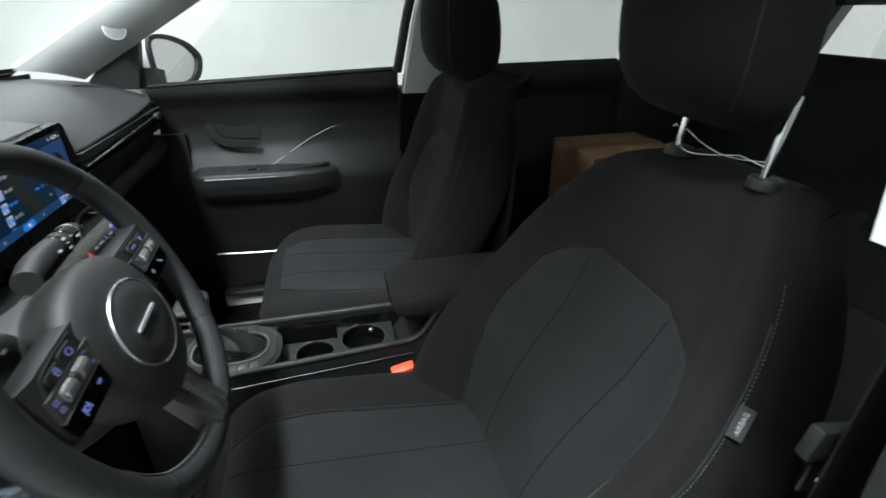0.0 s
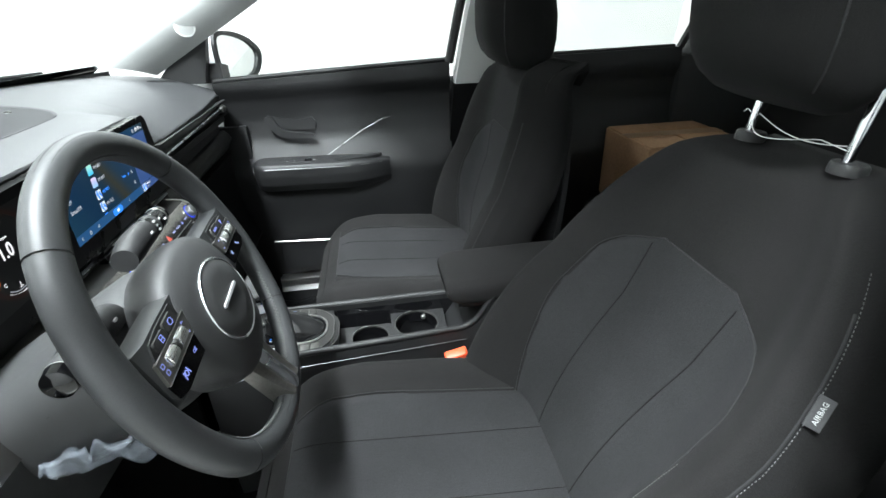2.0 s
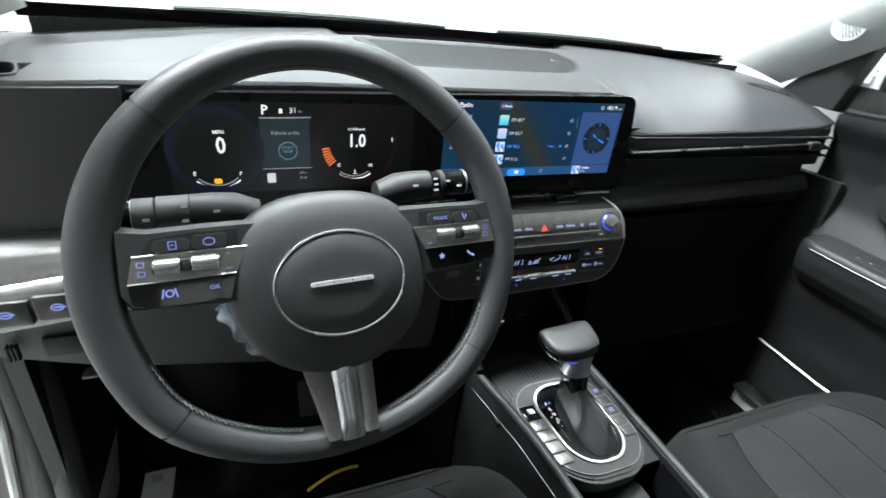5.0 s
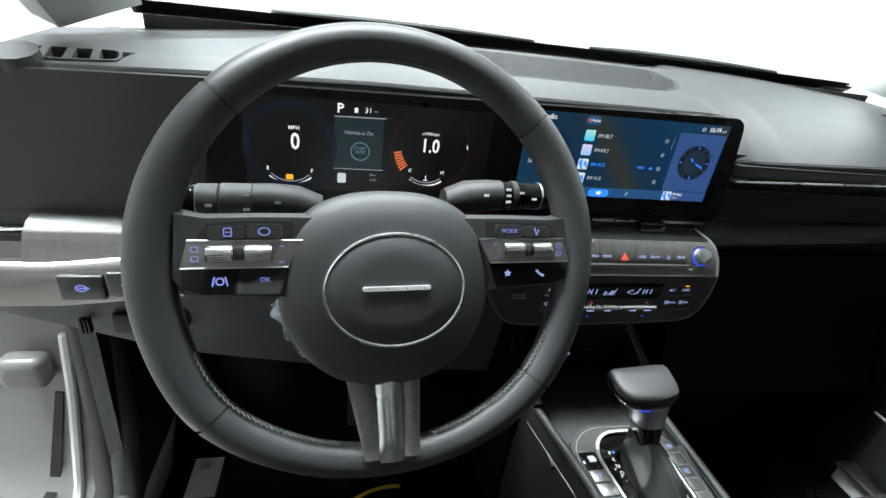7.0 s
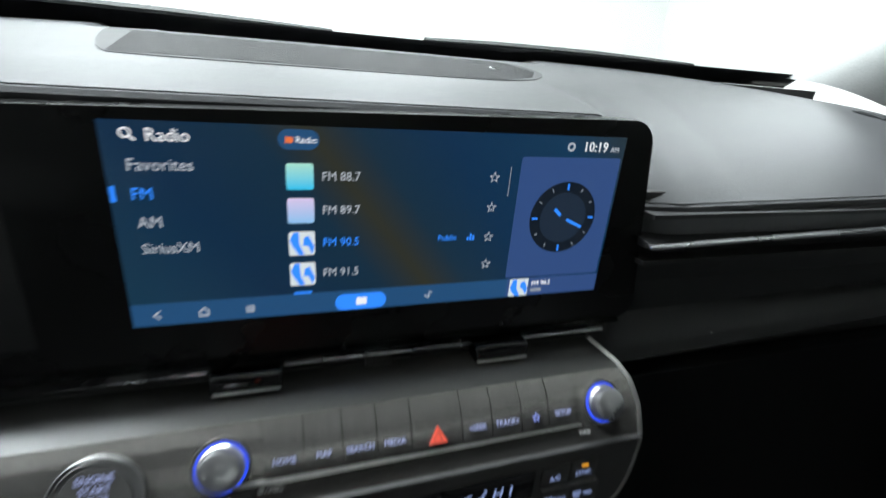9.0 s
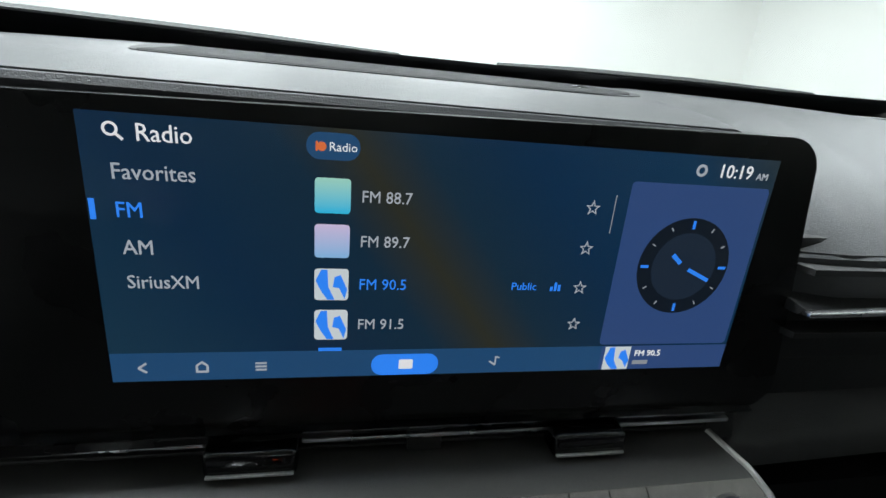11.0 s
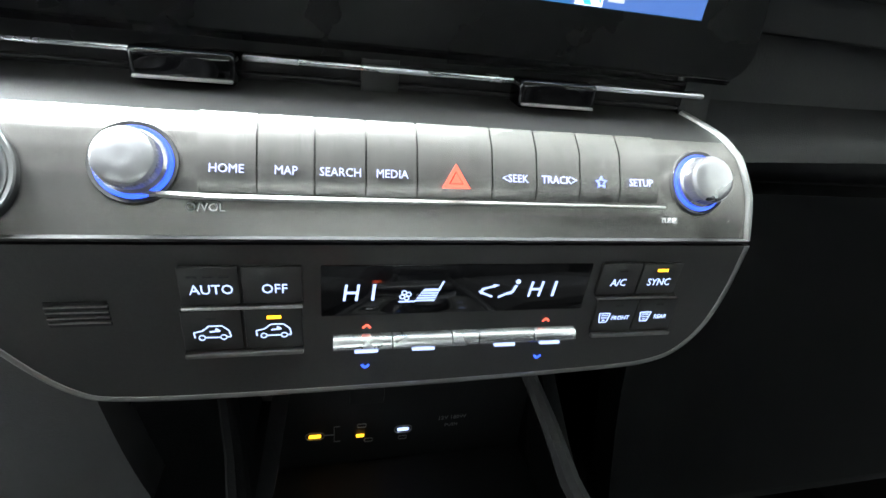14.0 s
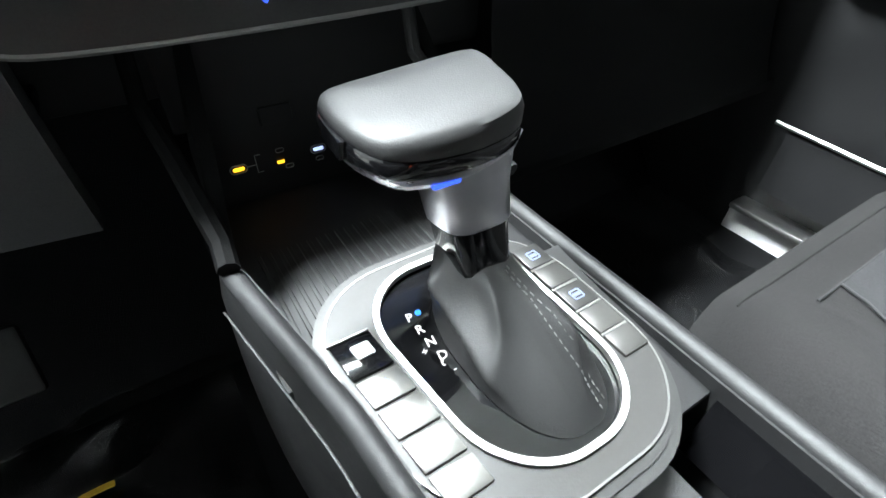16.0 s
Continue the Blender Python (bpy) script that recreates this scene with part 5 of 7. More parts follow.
for i in range(4):
    part("seat_line", bar(-0.0205 + 0.0010 * i, 0.8133 + 0.0013 * i, -0.0110 + 0.0005 * i, 0.8133 + 0.0013 * i, 0.0003, 0.0013), GLOSS, cd)
part("seat_mark", bar(-0.0282, 0.8119, -0.0205, 0.8119, 0.0008), ICE, cd)
for q in (0.4, 1.97, 3.54, 5.11):
    part("fan_blade", ring_flat([(-0.0252 + 0.0016 * math.cos(q) + 0.0014 * math.cos(w), 0.8152 + 0.0016 * math.sin(q) + 0.0014 * math.sin(w)) for w in lin(0, 5.5, 8)], [(-0.0252 + 0.0016 * math.cos(q) + 0.0008 * math.cos(w), 0.8152 + 0.0016 * math.sin(q) + 0.0008 * math.sin(w)) for w in lin(0, 5.5, 8)], FACE - 0.0011, FACE - 0.0009), ICE, cd)
for a in ((0.0195, 0.8130, 0.0235, 0.8150, 0.0012), (0.0235, 0.8150, 0.0262, 0.8156, 0.0014), (0.0262, 0.8156, 0.0278, 0.8196, 0.0014), (0.0105, 0.8176, 0.0175, 0.8196, 0.0010), (0.0105, 0.8160, 0.0165, 0.8134, 0.0010)):
    part("air_mark", bar(*a), ICE, cd, "lit air direction mark")
seg([(0.0160, 0.8204), (0.0192, 0.8200), (0.0166, 0.8184)], ICE, cd, name="air_mark")
seg([(0.0092, 0.8168), (0.0120, 0.8172), (0.0108, 0.8148)], ICE, cd, name="air_mark")
seg(disc(0.0284, 0.8216, 0.0013, 10), ICE, cd, name="air_mark")
for x0, x1, z0, z1, w in ((-0.1180, -0.0950, 0.8127, 0.8312, "AUTO"), (-0.0940, -0.0700, 0.8127, 0.8312, "OFF"), (-0.1195, -0.0955, 0.7890, 0.8100, ""), (-0.0945, -0.0705, 0.7890, 0.8100, "")):
    k = key(x0, x1, z0, z1, out_=0.0016, name="climate_key")
    cx = (x0 + x1) / 2
    if w:
        words(w, 0.0064, ICE, k, low_spot(cx + 0.0008, 0.8204, 0.0017), "key_word", squash=0.95)
    else:
        # outline of a car from the side, with wheels and an air arrow
        car = [(-0.0072, -0.0022), (-0.0074, 0.0006), (-0.0040, 0.0014), (-0.0012, 0.0038), (0.0040, 0.0038), (0.0066, 0.0012), (0.0072, -0.0020), (0.0056, -0.0022)]
        zc = 0.7985
        lines = [bar(cx + p[0], zc + p[1], cx + q[0], zc + q[1], 0.0006, 0.0017) for p, q in zip(car, car[1:])]
        lines += [bar(cx - 0.0030, zc - 0.0022, cx + 0.0028, zc - 0.0022, 0.0006, 0.0017), bar(cx - 0.0012, zc + 0.0008, cx + 0.0030, zc + 0.0012, 0.0008, 0.0017), bar(cx + 0.0012, zc + 0.0024, cx + 0.0030, zc + 0.0012, 0.0008, 0.0017)]
        for wx in (-0.0044, 0.0042):
            lines.append(ring_flat(disc(cx + wx, zc - 0.0022, 0.0015, 10), disc(cx + wx, zc - 0.0022, 0.0010, 10), FACE - 0.0019, FACE - 0.0017))
        part("car_symbol", join(*lines), ICE, k, "outlined car mark")
for x, z in ((-0.1125, 0.8262), (-0.1065, 0.8262), (-0.1005, 0.8262), (-0.1075, 0.8056), (0.0828, 0.8268), (0.0870, 0.8060), (0.1106, 0.8060)):
    part("indicator", box(x - 0.0020, x + 0.0020, FACE - 0.0019, FACE, z, z + 0.0008), TAGM, pod, "unlit lamp")
part("indicator", box(-0.0852, -0.0792, FACE - 0.0019, FACE, 0.8052, 0.8068), AMBER, pod, "amber lamp")
part("key_bar", box(-0.1180, -0.0700, FACE - 0.0030, FACE, 0.8110, 0.8126, 0.0004), SATIN, pod)
part("key_bar", box(-0.1195, -0.0702, FACE - 0.0034, FACE, 0.7858, 0.7886, 0.0008), EDGEM, pod)
cuts = [-0.0575, -0.0300, -0.0010, 0.0125, 0.0415, 0.0645]
for a, b in zip(cuts, cuts[1:]):
    part("rocker_key", prism([(FACE + 0.002, 0.7940), (FACE - 0.0030, 0.7934), (FACE - 0.0050, 0.7916), (FACE - 0.0056, 0.7892), (FACE - 0.0046, 0.7876), (FACE + 0.002, 0.7870)], a + 0.0003, b - 0.0003, "x", 0.0004, 1), BRIGHT, pod, "silver rocker key")
for x in (-0.0420, -0.0148, 0.0265, 0.0510):
    part("lit_line", box(x - 0.0055, x + 0.0055, FACE - 0.0048, FACE, 0.7857, 0.7869, 0.0003, 1), ICE, pod, "lit line under the rocker")
for x in (-0.0420, 0.0480):
    part("arrow_up", join(bar(x - 0.0018, 0.7972, x, 0.7992, 0.0009, 0.0004), bar(x, 0.7992, x + 0.0018, 0.7972, 0.0009, 0.0004)), REDL, pod)
    part("arrow_down", join(bar(x - 0.0018, 0.7752, x, 0.7732, 0.0012, 0.0004), bar(x, 0.7732, x + 0.0018, 0.7752, 0.0012, 0.0004)), DEEPBLUE, pod)
for x0, x1, z0, z1, w in ((0.0705, 0.0928, 0.8130, 0.8312, "A/C"), (0.0934, 0.1160, 0.8130, 0.8312, "SYNC"), (0.0740, 0.0975, 0.7895, 0.8098, "FRONT"), (0.0980, 0.1215, 0.7895, 0.8098, "REAR")):
    k = key(x0, x1, z0, z1, out_=0.0016, name="climate_key")
    cx = (x0 + x1) / 2
    small = w in ("FRONT", "REAR")
    words(w, 0.0036 if small else 0.0058, ICE, k, low_spot(cx + (0.0035 if small else 0), 0.7986 if small else 0.8203, 0.0017), "key_word", squash=0.9)
    if small:
        part("symbol", join(*[bar(cx - 0.0078 + 0.0010 * (z == 0.7975), z, cx - 0.0042 - 0.0010 * (z == 0.7975), z, 0.0006, 0.0017) for z in (0.7975, 0.7990, 0.8005)], *[bar(*p, 0.0006, 0.0017) for p in ((cx - 0.0092, 0.8018, cx - 0.0030, 0.8018), (cx - 0.0092, 0.8018, cx - 0.0082, 0.7962), (cx - 0.0030, 0.8018, cx - 0.0040, 0.7962), (cx - 0.0082, 0.7962, cx - 0.0040, 0.7962))]), ICE, k)
part("indicator", box(0.1020, 0.1078, FACE - 0.0019, FACE, 0.8265, 0.8281), AMBER, pod, "amber lamp")
part("key_bar", box(0.0720, 0.1180, FACE - 0.0028, FACE, 0.8108, 0.8122, 0.0004), EDGEM, pod)
part("key_bar", box(0.0750, 0.1225, FACE - 0.0032, FACE, 0.7868, 0.7892, 0.0008), EDGEM, pod)
part("sensor_grille", join(*[box(-0.167, -0.145, FACE - 0.0006, FACE, z, z + 0.0014) for z in (0.8034, 0.8060, 0.8086, 0.8112, 0.8138)]), DARK, pod, "small slotted grille")
for z in (0.8049, 0.8075, 0.8101, 0.8127):
    part("grille_bar", box(-0.167, -0.145, FACE - 0.0012, FACE, z, z + 0.0008, 0.0002, 1), EDGEM, pod)
# footwell shade is put into the outlet's near-black colour
fo = part("foot_outlet", box(-0.235, -0.165, -0.02, 0.02, 0.720, 0.728, 0.002), SHADEBLK, dash, "toothed foot air outlet")
tagged(part("outlet_teeth", join(*[box(-0.233 + i * 0.0052, -0.2305 + i * 0.0052, -0.024, 0.0, 0.727, 0.738) for i in range(13)]), SHADEBLK, fo), kind="stuff")


# ---- steering wheel ----
WC, WT = Vector((-0.3528, -0.223, 0.9498)), radians(22.4)
WM = Matrix.Translation(WC) @ Matrix.Rotation(radians(3.8), 4, "Z") @ Matrix((Vector((1, 0, 0)), Vector((0, math.sin(WT), math.cos(WT))), Vector((0, -math.cos(WT), math.sin(WT))))).transposed().to_4x4()
wheel = thing("steering_wheel", "black leather steering wheel with satin spokes", "steering wheel", WC)


def rim_point(a):
    """Centre line of the rim: round, a little squarer where the foot begins."""
    d = math.degrees(a) % 360
    r = 0.1759 + 0.0050 * math.exp(-((d - 220) / 16) ** 2) + 0.0035 * math.exp(-((d - 321) / 16) ** 2) - 0.0035 * math.exp(-((d - 270) / 22) ** 2)
    return r * math.cos(a) - 0.0053, r * math.sin(a) + 0.0056


def rim_piece(a0, a1, k):
    rings = []
    for a in lin(a0, a1, k):
        x, y = rim_point(a)
        n = Vector((x, y, 0)).normalized()
        ring = []
        for j in range(18):
            q = 2 * math.pi * j / 18
            wide = 0.0145 + 0.0032 * math.cos(a) ** 2
            p = Vector((x, y, 0)) + n * (wide * math.cos(q)) + Vector((0, 0, 0.0150 * math.sin(q)))
            ring.append(p)
        rings.append(ring)
    return loft(rings, True, True, WM)


joints = [radians(a) for a in (42.6, 135, 221.6, 321)]
gap = 0.006
for a0, a1, k, nm in ((joints[0], joints[1], 40, "rim_top"), (joints[1], joints[2], 34, "rim_side"), (joints[2], joints[3], 44, "rim_foot"), (joints[3] - 2 * math.pi, joints[0], 34, "rim_side")):
    part(nm, rim_piece(a0 + gap, a1 - gap, k), LEATHER, wheel, "black grained leather")
part("rim_core", tube([(*rim_point(2 * math.pi * i / 72), 0) for i in range(72)], 0.0148, 10, True, WM), RUBBER, wheel)
# cross stitches on the inner side of the lower rim
sts = []
for i in range(150):
    a = radians(205 + 130 * i / 149)
    if 255 < math.degrees(a) < 285:
        continue
    x, y = rim_point(a)
    n = Vector((x, y, 0)).normalized()
    tg = Vector((-n.y, n.x, 0))
    p = Vector((x, y, 0)) - n * 0.0162 + Vector((0, 0, 0.0058))
    d = 0.0022 if i % 2 else -0.0022
    sts.append(tube([p - tg * d + Vector((0, 0, 0.002)) - n * 0.0002, p + tg * d - Vector((0, 0, 0.002)) - n * 0.0008], 0.00055, 4, False, WM))
tagged(part("stitching", join(*sts), STITCH, wheel, "pale cross stitching"), kind="stuff")


# hub pad: a rounded shield
def hub_out(k, g=1.0):
    pts = []
    for i in range(k):
        a = 2 * math.pi * i / k
        c, s_ = math.cos(a), math.sin(a)
        rx, ry = 0.0890, 0.0770 if s_ > 0 else 0.0890
        e = 2.5 if s_ > 0 else 2.15
        r = (abs(c / rx) ** e + abs(s_ / ry) ** e) ** (-1 / e)
        pts.append((g * r * c - 0.003, g * r * s_ - 0.013))
    return pts


part("hub_pad", loft([[(x, y, h) for x, y in hub_out(64, g)] for g, h in ((0.96, -0.035), (1.0, -0.018), (1.0, -0.004), (0.985, 0.003), (0.95, 0.0085), (0.88, 0.013), (0.70, 0.0175), (0.45, 0.0195), (0.15, 0.020))], True, True, WM), HUBPL, wheel, "grained black airbag pad")
emb = part("emblem_pad", loft([[(x, y - 0.016, h) for x, y in disc(0, 0, r, 56, r * 0.80)] for r, h in ((0.0562, 0.012), (0.0562, 0.0195), (0.0547, 0.0206), (0.033, 0.0222), (0.005, 0.0226))], True, True, WM), HUBPL, wheel)
part("emblem_ring", tube([(x, y - 0.016, 0.0195) for x, y in disc(0, 0, 0.0567, 72, 0.0455)], 0.0016, 8, True, WM), BRIGHT, wheel, "satin silver oval ring")
lb = part("logo_bar", prism(rrect(-0.0275, 0.0275, -0.0153, -0.0117, 0.0017), 0.021, 0.0243, "z", 0.0012, 3, WM), LOGOM, wheel, "small silver bar")
part("bar_dots", join(*[prism(disc(x, -0.0135, 0.0005, 8), 0.0240, 0.0246, "z", 0, 2, WM) for x in (-0.022, -0.008, 0.008, 0.022)]), DARK, lb)

# side spokes with key fields
WK = WM @ Matrix.Translation((0, 0.007, 0)) @ Matrix.Diagonal((1.06, 1, 1, 1))
for s in (-1, 1):
    def sx(*pts, s=s):
        return [(s * x, y) for x, y in (pts if s > 0 else pts[::-1])]
    part("spoke", loft([[(s * x, y, h) for x, y in o] for o, h in (
        ([(0.04, 0.037), (0.10, 0.037), (0.135, 0.036), (0.156, 0.040), (0.158, -0.012), (0.150, -0.024), (0.085, -0.029), (0.04, -0.036)], -0.014),
        ([(0.04, 0.038), (0.10, 0.038), (0.135, 0.037), (0.158, 0.042), (0.160, -0.012), (0.150, -0.025), (0.085, -0.030), (0.04, -0.037)], -0.002),
        ([(0.04, 0.035), (0.10, 0.035), (0.133, 0.034), (0.152, 0.037), (0.154, -0.010), (0.147, -0.022), (0.085, -0.026), (0.04, -0.033)], 0.010))], True, True, WK), LEATHER, wheel, "padded side spoke")
    part("key_field", prism(sx((0.074, 0.0325), (0.110, 0.0325), (0.131, 0.030), (0.140, 0.0178), (0.074, 0.0178)), 0.0095, 0.0118, "z", 0.0008, 2, WK), PLASTIC, wheel)
    for x0, x1 in ((0.082, 0.106), (0.107, 0.131)):
        rr = rrect(min(s * x0, s * x1), max(s * x0, s * x1), 0.0190, 0.0300 if x0 < 0.1 else 0.0285, 0.0035)
        part("wheel_key", prism(rr, 0.0116, 0.0142, "z", 0.0009, 2, WK), PIANO, wheel)
    part("roller_plate", prism(sx((0.068, 0.0175), (0.144, 0.0175), (0.149, -0.0025), (0.078, -0.0025)), 0.0100, 0.0132, "z", 0.0006, 2, WK), SPOKE, wheel, "dark satin plate")
    part("plate_edge", tube([(s * 0.068, 0.0177, 0.0128), (s * 0.144, 0.0177, 0.0128)], 0.0007, 5, False, WK), SATIN, wheel)
    part("plate_edge", tube([(s * 0.078, -0.0027, 0.0128), (s * 0.149, -0.0027, 0.0128)], 0.0007, 5, False, WK), SATIN, wheel)
    for x0, x1 in ((0.088, 0.1085), (0.1135, 0.133)):
        r = part("roller", lathe([(0.0035, x0), (0.0062, x0 + 0.001), (0.0064, (x0 + x1) / 2), (0.0062, x1 - 0.001), (0.0035, x1)], 20,
                                 WK @ Matrix.Translation((0, 0.0080, 0.0118)) @ Matrix.Rotation(radians(90 * s), 4, "Y")), CHROME, wheel, "ribbed silver roller")
        part("roller_ribs", join(*[box(-0.0066, -0.0058, -0.0004, 0.0004, x0 + 0.002, x1 - 0.002, 0, 2, WK @ Matrix.Translation((0, 0.0080, 0.0118)) @ Matrix.Rotation(radians(90 * s), 4, "Y") @ Matrix.Rotation(2 * math.pi * i / 26, 4, "Z")) for i in range(26)]), SATIN, r)
    part("roller_hub", box(min(s * 0.108, s * 0.114), max(s * 0.108, s * 0.114), 0.003, 0.0135, 0.012, 0.0175, 0.002, 2, WK), PIANO, wheel)
    part("key_field", prism(sx((0.078, -0.0035), (0.149, -0.0035), (0.148, -0.018), (0.135, -0.0225), (0.084, -0.0235)), 0.0095, 0.0120, "z", 0.0008, 2, WK), GLOSS, wheel, "gloss black key field")
    syms = []
    for x, y in ((0.094, 0.0245), (0.118, 0.0240), (0.094, -0.0125), (0.124, -0.0130)):
        syms.append((s * x, y, 0.01435 if y > 0 else 0.01225))
    if s > 0:
        words("MODE", 0.0048, VIOLET, wheel, WK @ Matrix.Translation(syms[0]), "key_word")
        part("symbol", prism([(syms[2][0] + p, syms[2][1] + q) for p, q in star(0, 0, 0.0036, 0.45)], 0.0121, 0.0125, "z", 0, 2, WK), ICE, wheel)
        part("symbol", tube([(syms[3][0] - 0.004, syms[3][1] + 0.0025, 0.0125), (syms[3][0] - 0.002, syms[3][1], 0.0125), (syms[3][0] + 0.0025, syms[3][1] - 0.0025, 0.0125)], [0.0013, 0.0008, 0.0013], 6, False, WK), ICE, wheel)
        part("symbol", tube([(syms[1][0] - 0.002, syms[1][1] + 0.003, 0.0146), (syms[1][0], syms[1][1] - 0.003, 0.0146), (syms[1][0] + 0.002, syms[1][1] + 0.002, 0.0146)], 0.0007, 6, False, WK), VIOLET, wheel)
    else:
        part("symbol", ring_flat(disc(syms[0][0], syms[0][1], 0.0042, 18, 0.0032), disc(syms[0][0], syms[0][1], 0.0034, 18, 0.0024), 0.0143, 0.0147, WK, "z"), VIOLET, wheel)
        part("symbol", join(ring_flat(rrect(syms[1][0] - 0.0028, syms[1][0] + 0.0028, syms[1][1] - 0.0033, syms[1][1] + 0.0033, 0.001), rrect(syms[1][0] - 0.0021, syms[1][0] + 0.0021, syms[1][1] - 0.0026, syms[1][1] + 0.0026, 0.0007), 0.0143, 0.0147, WK, "z"), box(syms[1][0] - 0.0014, syms[1][0] + 0.0014, syms[1][1] - 0.0004, syms[1][1] + 0.0004, 0.0143, 0.0147, 0, 2, WK)), VIOLET, wheel)
        words("OK", 0.0050, VIOLET, wheel, WK @ Matrix.Translation(syms[2]), "key_word")
        part("symbol", join(tube([(syms[3][0] - 0.005, syms[3][1] - 0.0035, 0.0125), (syms[3][0] - 0.0035, syms[3][1] + 0.0035, 0.0125)], 0.0006, 5, False, WK),
                            tube([(syms[3][0] + 0.005, syms[3][1] - 0.0035, 0.0125), (syms[3][0] + 0.0035, syms[3][1] + 0.0035, 0.0125)], 0.0006, 5, False, WK),
                            tube([(syms[3][0] + p, syms[3][1] + q, 0.0125) for p, q in disc(0, 0, 0.0025, 12)], 0.0006, 5, True, WK)), VIOLET, wheel)
    part("roller_marks", join(*[tube([(s * x - 0.0018, y, 0.0135), (s * x, y + d, 0.0135), (s * x + 0.0018, y, 0.0135)], 0.0004, 4, False, WK) for x, y, d in ((0.0825, 0.0125, 0.0014), (0.0825, 0.002, -0.0014))]), VIOLET, wheel)
    part("roller_marks", join(*[ring_flat(rrect(s * 0.1395 - 0.0024, s * 0.1395 + 0.0024, z_, z_ + 0.0042, 0.0008), rrect(s * 0.1395 - 0.0018, s * 0.1395 + 0.0018, z_ + 0.0006, z_ + 0.0036, 0.0005), 0.0131, 0.0134, WK, "z") for z_ in (0.0022, 0.0092)]), VIOLET, wheel)
# lower spoke
def spoke_bar(u0a, u1a, u0b, u1b, va, vb, base, crown, tip, rise, k=14, n=22):
    """A metal bar running down from the hub: crowned across, its end turning up into the rim."""
    rings = []
    for i in range(n):
        t = i / (n - 1)
        e = max(0, (t - 0.84) / 0.16)
        v = va + (vb - va) * t
        a0, a1 = u0a + (u0b - u0a) * t, u1a + (u1b - u1a) * t
        ring = []
        for j in range(k):
            q = j / (k - 1)
            c = 2 * q - 1
            ring.append((a0 + (a1 - a0) * q, v, base + tip * e * e + crown * (1 - c * c) * (1 - 0.75 * e) + rise * t ** 1.5))
        ring += [(a1, v, base - 0.014), (a0, v, base - 0.014)]
        rings.append(ring)
    return loft(rings, True, True, WM)


for a in ((-0.044, -0.0165, -0.0245, -0.0128), (0.0088, 0.0245, 0.0092, 0.0225)):
    part("foot_spoke", spoke_bar(*a, -0.072, -0.1590, 0.002, 0.0035, 0.002, 0.0125), SPOKE, wheel, "dark satin metal foot spoke")
part("spoke_insert", spoke_bar(-0.0158, 0.0080, -0.0120, 0.0084, -0.072, -0.1620, 0.003, 0.0055, 0.0, 0.0135), BRIGHT, wheel, "bright chrome spoke insert")

# column shroud and stalks
column = thing("steering_column", "black steering column shroud with control stalks", "steering column", (-0.352, -0.1, 0.9))
rings = []
for h, sc, dy in ((-0.035, 0.75, 0.004), (-0.05, 0.92, 0.006), (-0.075, 1.0, 0.008), (-0.13, 1.0, 0.0), (-0.22, 0.95, -0.01)):
    rings.append([(sc * 1.0 * x, sc * (0.80 * y if y > 0 else y) + dy - 0.006, h) for x, y in hub_out(40)])
part("shroud", loft(rings, True, True, WM), KNEE, column, "black plastic column shroud")
part("shroud_seam", tube([(-0.088, -0.004, -0.06), (-0.089, -0.004, -0.15)], 0.0012, 5, False, WM), DARK, column)


